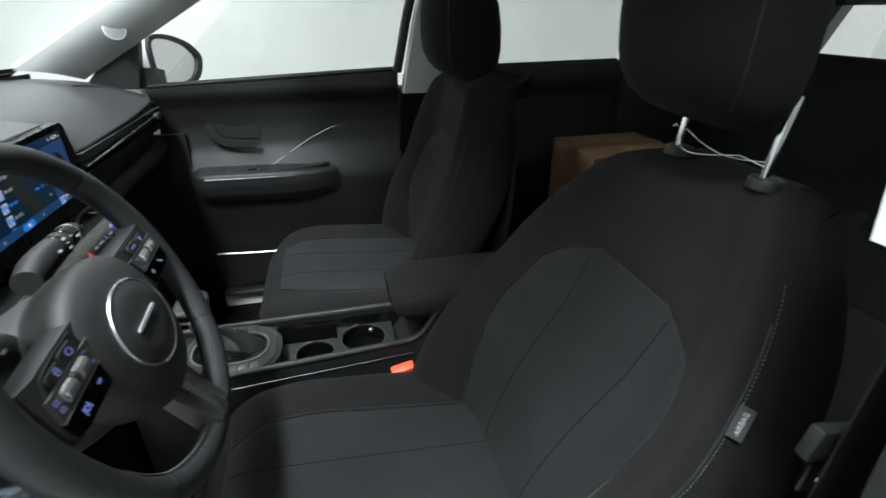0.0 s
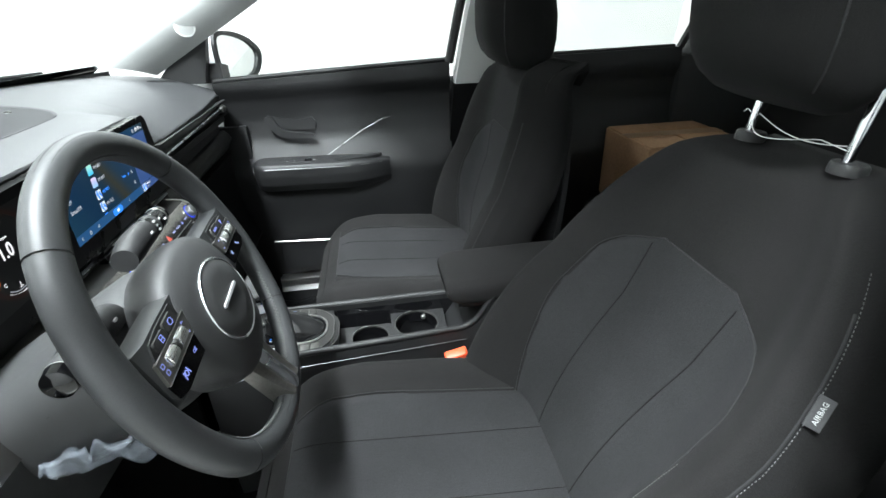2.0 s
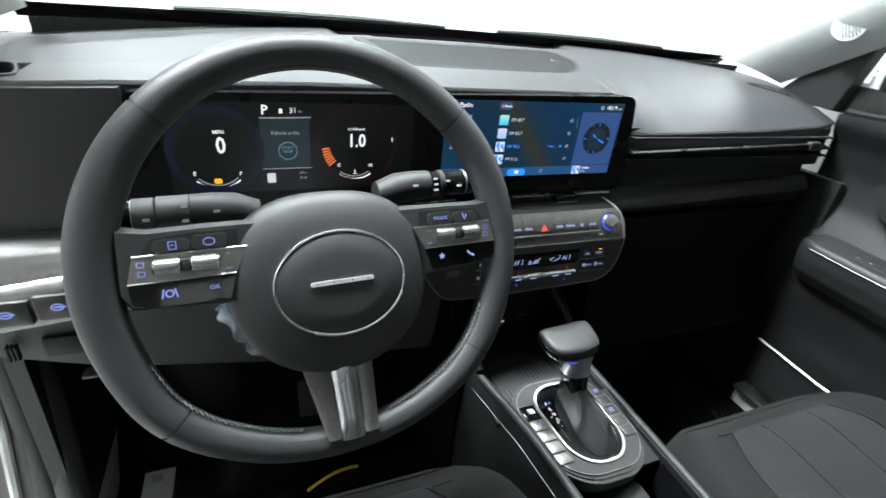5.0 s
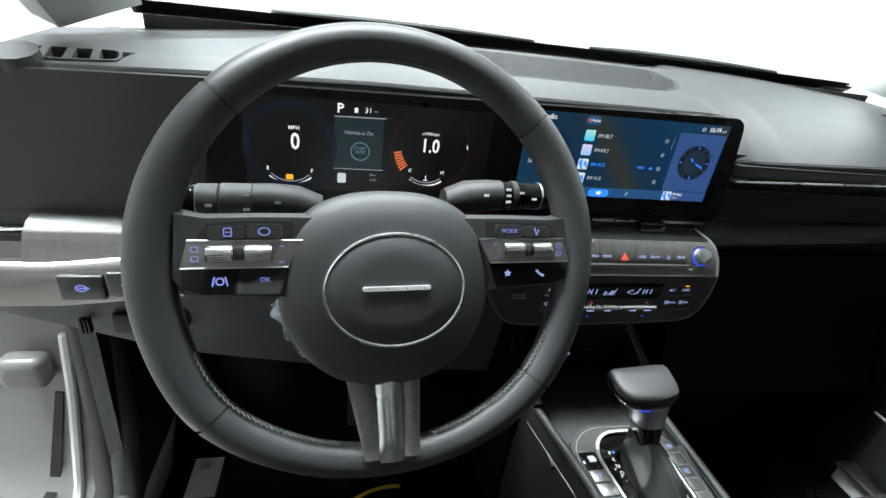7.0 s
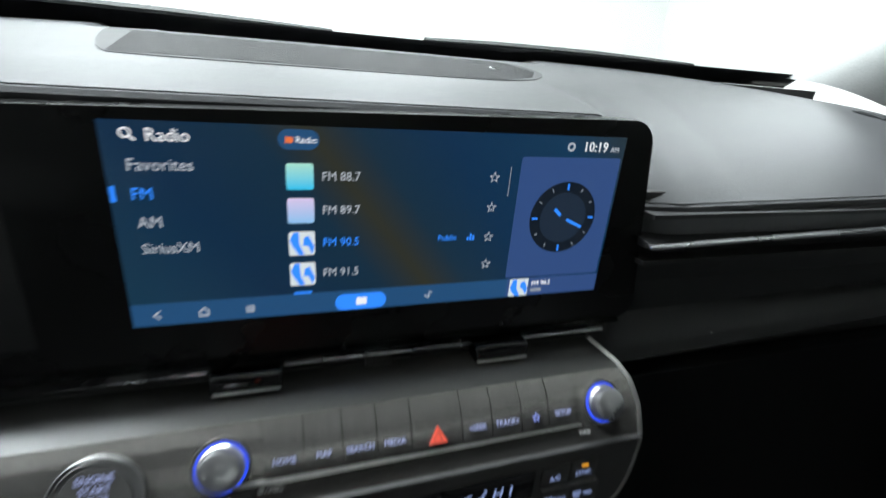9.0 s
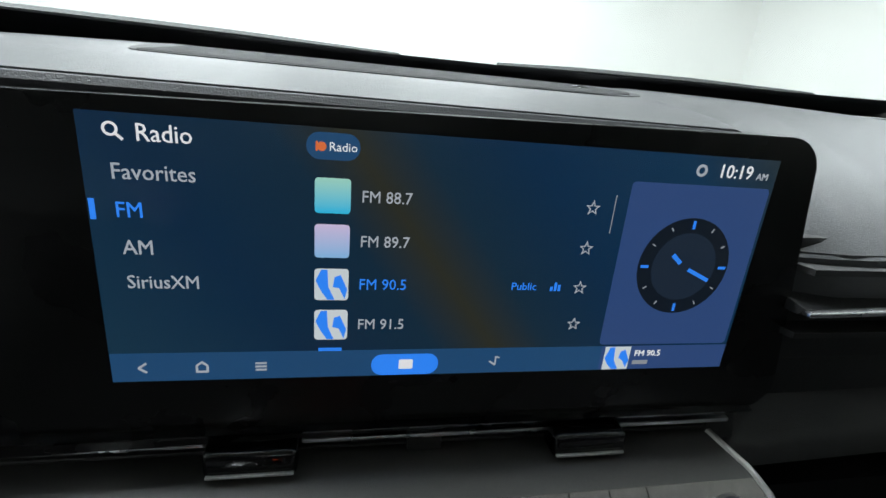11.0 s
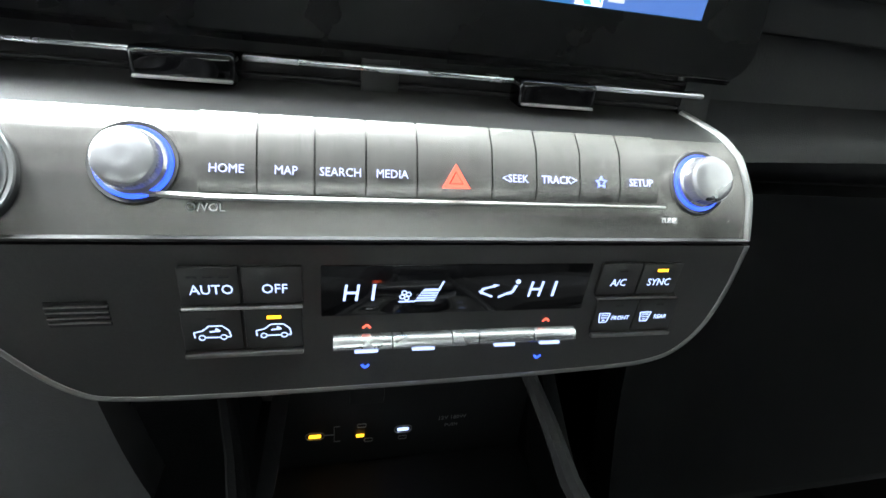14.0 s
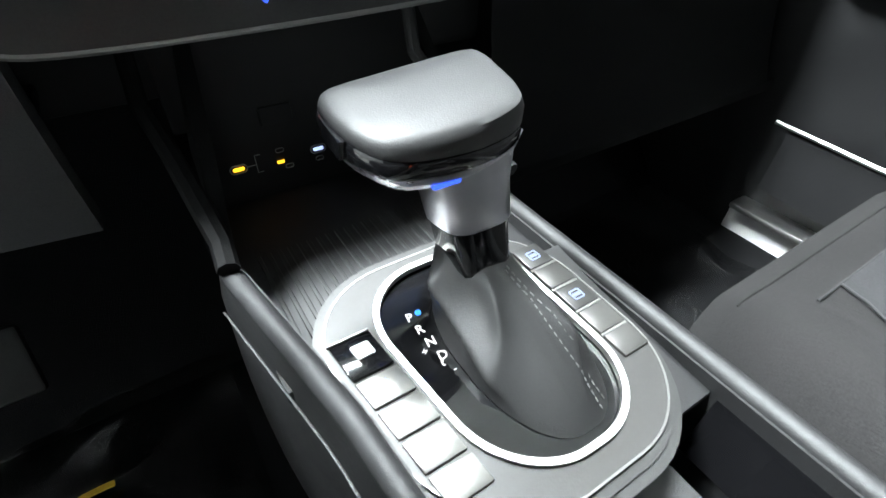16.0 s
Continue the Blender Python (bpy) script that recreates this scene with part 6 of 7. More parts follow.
def stalk(s):
    """A stalk: tapering arm, grip with dark bands and a bright end."""
    WS = WM @ Matrix.Translation((0.011, 0.010, -0.026)) if s > 0 else WM

    def tr(p):
        return Vector((s * p[0], p[1], p[2]))
    rs = [((0.055, 0.046, -0.055), 0.014, 0.016), ((0.075, 0.051, -0.050), 0.017, 0.018), ((0.095, 0.053, -0.046), 0.0165, 0.0165), ((0.112, 0.0535, -0.043), 0.0155, 0.0155)]
    rings = [[tr(p) + Vector((0, a * math.cos(2 * math.pi * j / 20), b * math.sin(2 * math.pi * j / 20))) for j in range(20)] for p, a, b in rs]
    st = part("stalk", loft(rings, True, True, WS), PLASTIC, column, "black control stalk")
    bands = ((0.112, 0.122, 0.0148, GLOSS), (0.1225, 0.129, 0.0152, PLASTIC), (0.1295, 0.134, 0.0140, GLOSS), (0.1345, 0.156, 0.0138, GLOSS)) if s > 0 else ((0.1118, 0.138, 0.0153, KNEE), (0.1384, 0.156, 0.0146, KNEE))
    for x0, x1, r, mt in bands:
        part("stalk_band", lathe([(r * 0.92, x0), (r, x0 + 0.001), (r, x1 - 0.001), (r * 0.9, x1)], 24,
                                 WS @ Matrix.Translation((0, 0.0535, -0.042)) @ Matrix.Rotation(radians(90 * s), 4, "Y")), mt, st)
    part("stalk_end", lathe([(0.0139, 0.1555), (0.0141, 0.158), (0.0125, 0.166), (0.008, 0.169), (0.001, 0.170)], 24, WS @ Matrix.Translation((0, 0.0535, -0.042)) @ Matrix.Rotation(radians(90 * s), 4, "Y")), GLOSS, st)
    part("stalk_ring", lathe([(0.0142, 0.1535), (0.0145, 0.1545), (0.0142, 0.1555)], 24, WS @ Matrix.Translation((0, 0.0535, -0.042)) @ Matrix.Rotation(radians(90 * s), 4, "Y")), SATIN, st)
    for i, x in enumerate((0.092, 0.1165, 0.1165, 0.1165, 0.131, 0.145)):
        z = 0.0155 if i else 0.0175
        yy = 0.053 + (0, -0.006, 0, 0.006, 0.003, -0.003)[i]
        if s < 0 and i in (2, 4):
            continue
        part("stalk_print", box(min(s * (x - 0.0025), s * (x + 0.0025)), max(s * (x - 0.0025), s * (x + 0.0025)), yy - 0.0012, yy + 0.0012, -0.042 + z - 0.0026, -0.042 + z - 0.0006, 0, 2, WS), TAGTXT, st)


stalk(1)
stalk(-1)
# clear bag hanging below the column
random.seed(3)
bag = thing("plastic_bag", "crumpled clear plastic bag hanging under the dash", "bag", (-0.45, -0.14, 0.82))


def bag_fn(u, v):
    n1 = noise.noise(Vector((u * 3.1, v * 2.3, 0.5)))
    n2 = noise.noise(Vector((u * 8.0, v * 5.0, 2.5)))
    taper = 0.35 + 0.65 * min(1, u * 1.6)
    return (-0.462 + 0.018 * u + 0.030 * (v - 0.4) * taper + 0.010 * n2, -0.072 - 0.092 * u + 0.012 * n1, 0.836 + 0.022 * u - 0.052 * v * taper + 0.008 * n2)


part("film", sheet(bag_fn, lin(0, 1, 18), lin(0, 1, 10), (0.004, 0.003, 0.002)), BAGM, bag, "thin clear crinkled film", angle=12)

# pedals and papers in the footwell
pedal = thing("brake_pedal", "black rubber brake pedal on its arm", "pedal", (-0.33, 0.12, 0.45))
part("pad", box(-0.375, -0.285, -0.035, 0.035, 0, 0.012, 0.005, 2, Matrix.Translation((0, 0.10, 0.46)) @ Matrix.Rotation(radians(58), 4, "X")), RUBBER, pedal)
part("arm", tube([(-0.33, 0.115, 0.46), (-0.33, 0.16, 0.60), (-0.33, 0.20, 0.72)], 0.008, 8), DARK, pedal)

# ---- centre console ----
console = thing("centre_console", "black centre console with tray and cup holders", "console", (0, -0.35, FLOOR_Z))


def near_x(y):
    """Driver's edge of the console, which draws in towards the rear."""
    return lerp(y, [-1.0, -0.58, -0.54, -0.44, -0.30, -0.22, -0.16, -0.09, 0.0], [-0.052, -0.053, -0.056, -0.065, -0.076, -0.083, -0.094, -0.107, -0.111])


def near_z(y):
    """Height of the driver's edge: level, then rising to the armrest."""
    return lerp(y, [-1.0, -0.66, -0.632, -0.61, -0.592, -0.57, -0.10, 0.0], [0.715, 0.715, 0.708, 0.672, 0.648, 0.635, 0.637, 0.645])


def far_z(y):
    return lerp(y, [-1.0, -0.66, -0.632, -0.60, -0.57, -0.10, 0.0], [0.70, 0.70, 0.690, 0.645, 0.621, 0.618, 0.640])


def deck(y):
    return 0.624 + 0.115 * (y + 0.227)


ys = lin(-0.075, -0.98, 60)
for s in (-1, 1):
    def side(u, v, s=s):
        y = ys[0] + (ys[-1] - ys[0]) * u
        zt = near_z(y) if s < 0 else far_z(y)
        z = FLOOR_Z + (zt - FLOOR_Z) * v
        x = near_x(y) if s < 0 else 0.1065
        return (x + s * (0.006 + 0.006 * math.sin(math.pi * v) - 0.004 * (v > 0.97)), y, z)
    part("side_panel", sheet(side, lin(0, 1, 60), lin(0, 1, 11), (-s * 0.010, 0, 0)), PLASTIC, console, "grained black console flank")
    part("top_rail", tube([(near_x(y) if s < 0 else 0.1065, y, near_z(y) if s < 0 else far_z(y)) for y in lin(-0.088, -0.64, 60)], [0.004] + [0.0066] * 58 + [0.005], 12), PLASTIC, console, "rounded rail along the console's edge")
    # inner wall from the rail down to the cup holder floor
    part("well_wall", sheet(lambda u, v, s=s: ((near_x(-0.30 - 0.33 * u) + 0.003 if s < 0 else 0.1035) - s * 0.010 * v, -0.30 - 0.33 * u, lerp(v, [0, 1], [(near_z(-0.30 - 0.33 * u) if s < 0 else far_z(-0.30 - 0.33 * u)) - 0.002, 0.555])), lin(0, 1, 24), lin(0, 1, 6), (s * 0.003, 0, 0)), GLOSS if s > 0 else DARK, console, "black inner wall of the cup holder well")
part("flank_line", tube([(near_x(y) - 0.0125, y, near_z(y) - 0.022) for y in lin(-0.10, -0.57, 30)], 0.0008, 5), DIMTRIM, console, "thin line along the flank")
# arch that carries on up to the dash
for s in (-1, 1):
    top_x = -0.118 if s < 0 else 0.074
    # driver's arch and both cave walls and flanks carry their shade as near-black colour
    part("arch", tube([(s * 0.1065, -0.10, 0.646), (s * 0.1045, -0.08, 0.651), (lerp(0.3, [0, 1], [s * 0.103, top_x]), -0.055, 0.666), (lerp(0.6, [0, 1], [s * 0.103, top_x]), -0.03, 0.690), (top_x, -0.008, 0.715), (top_x * 0.97, -0.003, 0.75)], [0.0068, 0.007, 0.0072, 0.0060, 0.0055, 0.005], 8), PLASTIC if s > 0 else SHADEBLK, console, "curved edge of the storage cave")
    part("cave_wall", sheet(lambda u, v, s=s: (s * (0.100 - 0.022 * v * u), -0.085 + 0.095 * u, 0.60 + (0.042 + 0.10 * u ** 1.4) * v), lin(0, 1, 5), lin(0, 1, 5), (s * 0.010, 0, 0)), SHADEBLK, console)
    part("cave_flank", sheet(lambda u, v, s=s: (s * (0.113 - 0.03 * u * v), -0.05 + 0.29 * u, FLOOR_Z + (0.335 + 0.06 * min(1, u * 2)) * v), lin(0, 1, 7), lin(0, 1, 5), (-s * 0.010, 0, 0)), SHADEBLK, console)
part("deck_plate", sheet(lambda u, v: (near_x(-0.165 - 0.13 * v) + (0.1045 - near_x(-0.165 - 0.13 * v)) * u, -0.165 - 0.13 * v, deck(-0.165 - 0.13 * v) - 0.010), lin(0, 1, 5), lin(0, 1, 9), (0, 0, -0.006)), DARK, console, "black deck round the gear selector")
part("cave_back", box(-0.105, 0.105, 0.0245, 0.04, 0.58, 0.765, 0.002), DARK, console, "dark panel with sockets")
part("cave_roof", box(-0.10, 0.10, -0.03, 0.035, 0.755, 0.764, 0.002), DARK, console)
part("tray", box(-0.104, 0.104, -0.17, 0.0245, 0.594, 0.606, 0.002), DARK, console, "ribbed rubber tray")
for i in range(22):
    part("tray_rib", box(-0.085 + i * 0.0075, -0.0818 + i * 0.0075, -0.150, -0.050, 0.6058, 0.6075, 0.0006, 1), RUBBER, console)
# sockets: outlined marks on the back panel
USBY = 0.0243


def sock(pts_out, pts_in, mat, name="symbol"):
    return part(name, ring_flat(pts_out, pts_in, USBY - 0.0006, USBY), mat, console)


for cx, mt in ((-0.070, AMBER), (-0.0035, ICE)):
    part("lit_socket", prism(rrect(cx - 0.0045, cx + 0.0045, 0.6355, 0.6385, 0.0012), USBY - 0.0008, USBY, "y"), mt, console, "lit charging socket")
    sock(rrect(cx - 0.007, cx + 0.007, 0.6330, 0.6410, 0.0038), rrect(cx - 0.0063, cx + 0.0063, 0.6337, 0.6403, 0.0031), PALEPRINT)
part("lit_socket", prism(rrect(-0.0395, -0.0335, 0.6328, 0.6352, 0.0006), USBY - 0.0008, USBY, "y"), AMBER, console)
part("print", join(box(-0.063, -0.056, USBY - 0.0004, USBY, 0.6368, 0.6374), box(-0.0562, -0.0556, USBY - 0.0004, USBY, 0.6295, 0.6455), box(-0.0556, -0.0515, USBY - 0.0004, USBY, 0.6450, 0.6456), box(-0.0556, -0.0515, USBY - 0.0004, USBY, 0.6294, 0.6300)), PALEPRINT, console)
for cx, cz in ((-0.0355, 0.6445), (-0.0300, 0.6285), (-0.0035, 0.6280)):
    sock(rrect(cx - 0.0035, cx + 0.0035, cz - 0.002, cz + 0.002, 0.0015), rrect(cx - 0.003, cx + 0.003, cz - 0.0015, cz + 0.0015, 0.001), PALEPRINT)
words("12V 180W", 0.0052, PALEPRINT, console, facing(0.0350, USBY - 0.0002, 0.6455), "print")
words("PUSH", 0.0045, PALEPRINT, console, facing(0.0350, USBY - 0.0002, 0.6375), "print")
part("socket_lid", box(-0.045, -0.020, USBY - 0.002, USBY + 0.002, 0.668, 0.683, 0.001), DARK, console)

# cup holder deck
CUPZ = 0.582
part("well_floor", sheet(lambda u, v: (near_x(-0.295 - 0.33 * v) + 0.004 + (0.098 - near_x(-0.295 - 0.33 * v)) * u, -0.295 - 0.33 * v, 0.500), lin(0, 1, 3), lin(0, 1, 9), (0, 0, -0.004)), DARK, console, "dark floor of the cup holder well")


def deck_tile(cx, cy, r, x0, x1, y0, y1, z):
    """A piece of the grey cup holder panel with a round hole."""
    o, i = [], []
    for k in range(64):
        q = 2 * math.pi * k / 64
        c_, s_ = math.cos(q), math.sin(q)
        far = min((x1 - cx if c_ > 0 else cx - x0) / max(1e-6, abs(c_)), (y1 - cy if s_ > 0 else cy - y0) / max(1e-6, abs(s_)))
        far = min(far, 0.083)
        o.append((cx + far * c_, cy + far * s_))
        i.append((cx + r * c_, cy + r * s_))
    return ring_flat(o, i, z - 0.006, z, None, "z")


def cup(cx, cy, r, x0, x1, y0, y1):
    z = CUPZ
    i = disc(cx, cy, r, 48)
    part("cup_panel", deck_tile(cx, cy, r, x0, x1, y0, y1, z), PLASTIC, console, "grey-black panel round a cup holder")
    part("cup_rim", ring_flat(disc(cx, cy, r + 0.0022, 48), disc(cx, cy, r - 0.0010, 48), z - 0.003, z + 0.0010, None, "z"), PIANO, console, "rim of the cup holder")
    part("cup_well", loft([[(x, y, z - 0.002) for x, y in i], [(cx + (x - cx) * 0.93, cy + (y - cy) * 0.93, z - 0.070) for x, y in i]], True, False), GLOSS, console, "dark cup well")
    part("cup_floor", prism([(cx + (x - cx) * 0.94, cy + (y - cy) * 0.94) for x, y in i], z - 0.073, z - 0.069, "z"), DARK, console)
    part("cup_chrome", tube([(cx + r * math.cos(q), cy + r * math.sin(q), z + 0.0014) for q in lin(0.15, 1.25, 14)], [0.0004] + [0.0012] * 12 + [0.0004], 6), SATIN, console, "short bright edge on the rim")


cup(0.018, -0.374, 0.0400, -0.070, 0.062, -0.421, -0.296)
cup(0.050, -0.478, 0.0480, -0.058, 0.1025, -0.545, -0.4212)
part("cup_clip", prism([(-0.010, -0.432), (0.006, -0.432), (0.008, -0.412), (-0.006, -0.409)], CUPZ - 0.004, CUPZ + 0.007, "z", 0.002), PIANO, console, "folding cup grip")
part("cup_bridge", box(0.000, 0.060, -0.428, -0.414, CUPZ - 0.040, CUPZ - 0.022, 0.004), DARK, console)
part("cup_stud", lathe([(0.006, 0), (0.006, 0.004), (0.004, 0.007), (0.001, 0.008)], 16, Matrix.Translation((0.090, -0.497, CUPZ - 0.012)) @ Matrix.Rotation(radians(-70), 4, "Y")), SATIN, console)
part("cup_stud", lathe([(0.004, 0), (0.004, 0.004), (0.003, 0.006), (0.001, 0.007)], 16, Matrix.Translation((-0.018, -0.366, CUPZ - 0.010)) @ Matrix.Rotation(radians(70), 4, "Y")), SATIN, console)
part("well_end", sheet(lambda u, v: (near_x(-0.63) + (0.104 - near_x(-0.63)) * u, lerp(v, [0, 0.4, 0.75, 1], [-0.545, -0.575, -0.600, -0.645]), lerp(v, [0, 0.4, 0.75, 1], [0.560, 0.600, 0.640, 0.69])), lin(0, 1, 7), lin(0, 1, 10), (0, -0.006, -0.006)), DARK, console, "black rear wall of the well")
# armrest
arm = part("armrest_lid", loft([[(0.022 + x, y, z) for x, z in rrect(-0.081 * g, 0.081 * g, 0.684 + o, 0.738 - o2, 0.022 * g, 6)] for y, g, o, o2 in
                                ((-0.536, 0.72, 0.022, 0.014), (-0.540, 0.84, 0.012, 0.007), (-0.548, 0.93, 0.005, 0.002), (-0.566, 1.0, 0.0, 0.0), (-0.75, 1.02, 0.0, -0.002), (-0.90, 1.02, 0.0, 0.0), (-0.93, 0.95, 0.003, 0.004))]), CLOTH, console, "padded dark grey armrest lid")
part("lid_underside", box(-0.045, 0.090, -0.90, -0.56, 0.676, 0.6855, 0.003), DARK, console)
part("armrest_box", loft([[(near_x(y) + 0.004, y, FLOOR_Z), (0.1025, y, FLOOR_Z), (0.1025, y, z), (near_x(y) + 0.004, y, z)] for y, z in ((-0.60, 0.60), (-0.63, 0.66), (-0.66, 0.676), (-0.96, 0.676))]), PLASTIC, console, "black console box under the armrest")

# ---- gear selector ----
gear = thing("gear_selector", "gear selector with leather gaiter and metal bezel", "gear selector", (0.001, -0.227, 0.62))
GM = Matrix.Translation((0.001, -0.227, 0.630)) @ Matrix.Rotation(math.atan(0.115), 4, "X")


BEZ = material("bezel_satin_metal", (0.026, 0.025, 0.024), 0.46, 0.0, 0.04, 300, 0.08, 0.03, 10, bump_scale=900)


def slant(bm):
    """The plate's driver side draws in towards the rear, as the console does."""
    for v in bm.verts:
        v.co.x -= lerp(v.co.x, [-0.06, 0.06], [0.15, 0.09]) * v.co.y
    bmesh.ops.transform(bm, matrix=GM, verts=bm.verts)
    return bm


def plate_spot(x, y, z):
    return GM @ Matrix.Translation((x - lerp(x, [-0.06, 0.06], [0.15, 0.09]) * y, y, z)) @ Matrix.Rotation(radians(-6), 4, "Z")


PLINTH = material("plinth_dark_plastic", (0.020, 0.0198, 0.0195), 0.42, 0.0, 0.1, 600, 0.2, 0.05, 10, bump_scale=1200)
part("bezel_base", slant(prism(rrect(-0.083, 0.081, -0.0855, 0.094, 0.066, 12), -0.022, -0.0010, "z", 0.004, 4)), PLINTH, gear, "dark plinth")
part("plinth_step", slant(ring_flat(rrect(-0.0800, 0.0785, -0.0800, 0.0900, 0.062, 12), rrect(-0.0770, 0.0765, -0.0740, 0.0855, 0.058, 12), -0.0015, 0.0010, None, "z")), PLINTH, gear)
part("bezel", slant(ring_flat(rrect(-0.0775, 0.0770, -0.0745, 0.0860, 0.058, 12), rrect(-0.0465, 0.0510, -0.0610, 0.0775, 0.044, 12), -0.002, 0.0034, None, "z")), BEZ, gear, "satin metal bezel")
part("bezel_edge", slant(ring_flat(rrect(-0.0778, 0.0773, -0.0748, 0.0863, 0.0582, 12), rrect(-0.0768, 0.0763, -0.0738, 0.0853, 0.0575, 12), 0.0030, 0.0038, None, "z")), EDGEM, gear, "thin bright bezel edge")
part("inner_ring", slant(ring_flat(rrect(-0.0475, 0.0518, -0.0618, 0.0785, 0.0445, 12), rrect(-0.0440, 0.0483, -0.0583, 0.0750, 0.041, 12), 0.002, 0.0062, None, "z")), SATIN, gear, "bright ring round the gaiter")
part("gate_plate", slant(prism(rrect(-0.0438, 0.0480, -0.0580, 0.0748, 0.0405, 12), -0.004, 0.0008, "z")), GLOSS, gear, "gloss black gate plate")
KEY_ROWS = [(0.0485, 0.024), (0.024, 0.006), (0.006, -0.0125), (-0.0125, -0.0315), (-0.0315, -0.049)]
KEY_ROWS_R = [(0.0575, 0.0385), (0.0385, 0.0205), (0.0205, 0.0015), (0.0015, -0.0175), (-0.0175, -0.035)]
GKEY = material("bezel_key", (0.24, 0.235, 0.225), 0.36, 0.9, 0.04, 300, 0.08, 0.03, 10, bump_scale=900)
KDARK = material("dark_satin_key", (0.075, 0.073, 0.070), 0.38, 0.6, 0.04, 300, 0.08, 0.03, 10, bump_scale=900)
for i, (a, b) in enumerate(KEY_ROWS):
    part("bezel_key", slant(box(-0.0720, -0.0490, b + 0.0009, a - 0.0009, 0.002, 0.0056, 0.0008, 2)), GLOSS if i == 0 else GKEY, gear, "gloss black parking brake key" if i == 0 else "satin metal key")
    a, b = KEY_ROWS_R[i]
    part("bezel_key", slant(box(0.0545, 0.0735, b + 0.0009, a - 0.0009, 0.002, 0.0056, 0.0008, 2)), PIANO if i in (0, 2) else KDARK, gear, "dark satin key")
    if i < 4:
        part("key_gap", slant(box(0.0540, 0.0740, b - 0.0007, b + 0.0007, 0.002, 0.0050)), EDGEM, gear, "bright line between keys")
part("key_gap", slant(box(-0.0725, -0.0485, 0.0485, 0.0500, 0.002, 0.0058, 0.0004, 1)), EDGEM, gear, "bright line between keys")
part("brake_symbol", slant(prism(rrect(-0.0635, -0.0535, 0.0340, 0.0425, 0.0012), 0.0055, 0.0068, "z", 0.0004, 1)), TAGTXT, gear, "pale mark on the parking brake key")
for i in (0, 2):
    a, b = KEY_ROWS_R[i]
    c = (a + b) / 2
    part("key_symbol", slant(ring_flat(rrect(0.0600, 0.0680, c - 0.0035, c + 0.0035, 0.0015), rrect(0.0609, 0.0671, c - 0.0026, c + 0.0026, 0.001), 0.0055, 0.0060, None, "z")), ICE, gear)
    part("key_symbol", slant(box(0.0615, 0.0665, c - 0.0012, c + 0.0012, 0.0055, 0.0060)), ICE, gear)
part("key_symbol", slant(prism([(-0.0610, 0.0130), (-0.0590, 0.0130), (-0.0575, 0.0175), (-0.0590, 0.0190), (-0.0615, 0.0160)], 0.0056, 0.0060, "z")), VIOLET, gear, "faint lit mark")
for ch, x, y in (("P", -0.0250, 0.0470), ("R", -0.0250, 0.0375), ("N", -0.0250, 0.0280), ("D", -0.0250, 0.0178)):
    words(ch, 0.0078, WHITEL, gear, plate_spot(x, y, 0.0010), "gear_letter")
part("gear_lamp", prism(disc(0, 0, 0.0018, 12), 0.0, 0.0006, "z", 0, 2, plate_spot(-0.0190, 0.0480, 0.0008)), BLUE, gear)
for x, y, w in ((-0.0315, 0.0240, "+"), (-0.0280, 0.0140, "t"), (-0.0250, 0.0080, "-")):
    words(w, 0.0062, WHITEL, gear, plate_spot(x, y, 0.0010), "gear_letter")
# gaiter: folds falling from the neck to the ring
random.seed(5)


def gaiter(a, v):
    ca, sa = math.cos(a), math.sin(a)
    foot = Vector((0.0105 + 0.0330 * ca + (0.006 * sa if sa < 0 and ca < 0 else 0) - 0.11 * 0.058 * sa, 0.004 + 0.0575 * sa, 0.0015))
    neck = Vector((0.0055 + 0.0155 * ca, 0.052 + 0.017 * sa, 0.044))
    t = v ** 1.15
    p = foot.lerp(neck, t)
    sag = math.sin(math.pi * v)
    p += Vector((ca, sa, 0)) * 0.0050 * sag * (0.4 + 0.6 * math.sin(2.5 * a + 0.8))
    w1 = math.sin(1.5 * a + 2.2 * v + 0.4)
    w2 = math.sin(2.5 * a - 3.0 * v + 1.1)
    fold = (0.0080 * (0.5 - abs(w1) ** 0.7) + 0.0062 * (0.5 - abs(w2) ** 0.8)) * sag
    p += Vector((ca, sa, 0.3)) * fold
    p.z += 0.006 * sag * (sa < 0) * -sa
    return p


gt = part("gaiter", loft([[gaiter(2 * math.pi * i / 96, v) for i in range(96)] for v in lin(0, 1, 26)], True, True, GM), GAITERM, gear, "folded black leather gaiter", angle=70)
stl = []
for off in (-0.09, 0.09):
    for i in range(20):
        v0, v1 = 0.06 + i * 0.043, 0.06 + i * 0.043 + 0.024
        stl.append(tube([gaiter(-1.25 + off, v0) + Vector((0.0008, -0.0011, 0.0012)), gaiter(-1.25 + off, v1) + Vector((0.0008, -0.0011, 0.0012))], 0.00042, 4, False, GM))
part("stitching", join(*stl), SEATST, gt, "twin rows of pale stitches")
# neck and head, leaning forward
NB, NT = Vector((0.0065, -0.180, 0.692)), Vector((0.0030, -0.170, 0.738))
ax = (NT - NB).normalized()


def neck_ring(t, w, d, k=20):
    c = NB.lerp(NT, t)
    sidev = Vector((1, 0, 0))
    fr = ax.cross(sidev).normalized()
    return [c + sidev * w * math.copysign(abs(math.cos(q)) ** 0.6, math.cos(q)) + fr * d * math.copysign(abs(math.sin(q)) ** 0.6, math.sin(q)) for q in (2 * math.pi * i / k for i in range(k))]


part("neck_lower", loft([neck_ring(-0.55, 0.0165, 0.018), neck_ring(-0.2, 0.0172, 0.018), neck_ring(0.06, 0.0180, 0.0185)]), GLOSS, gear, "gloss black lower neck")
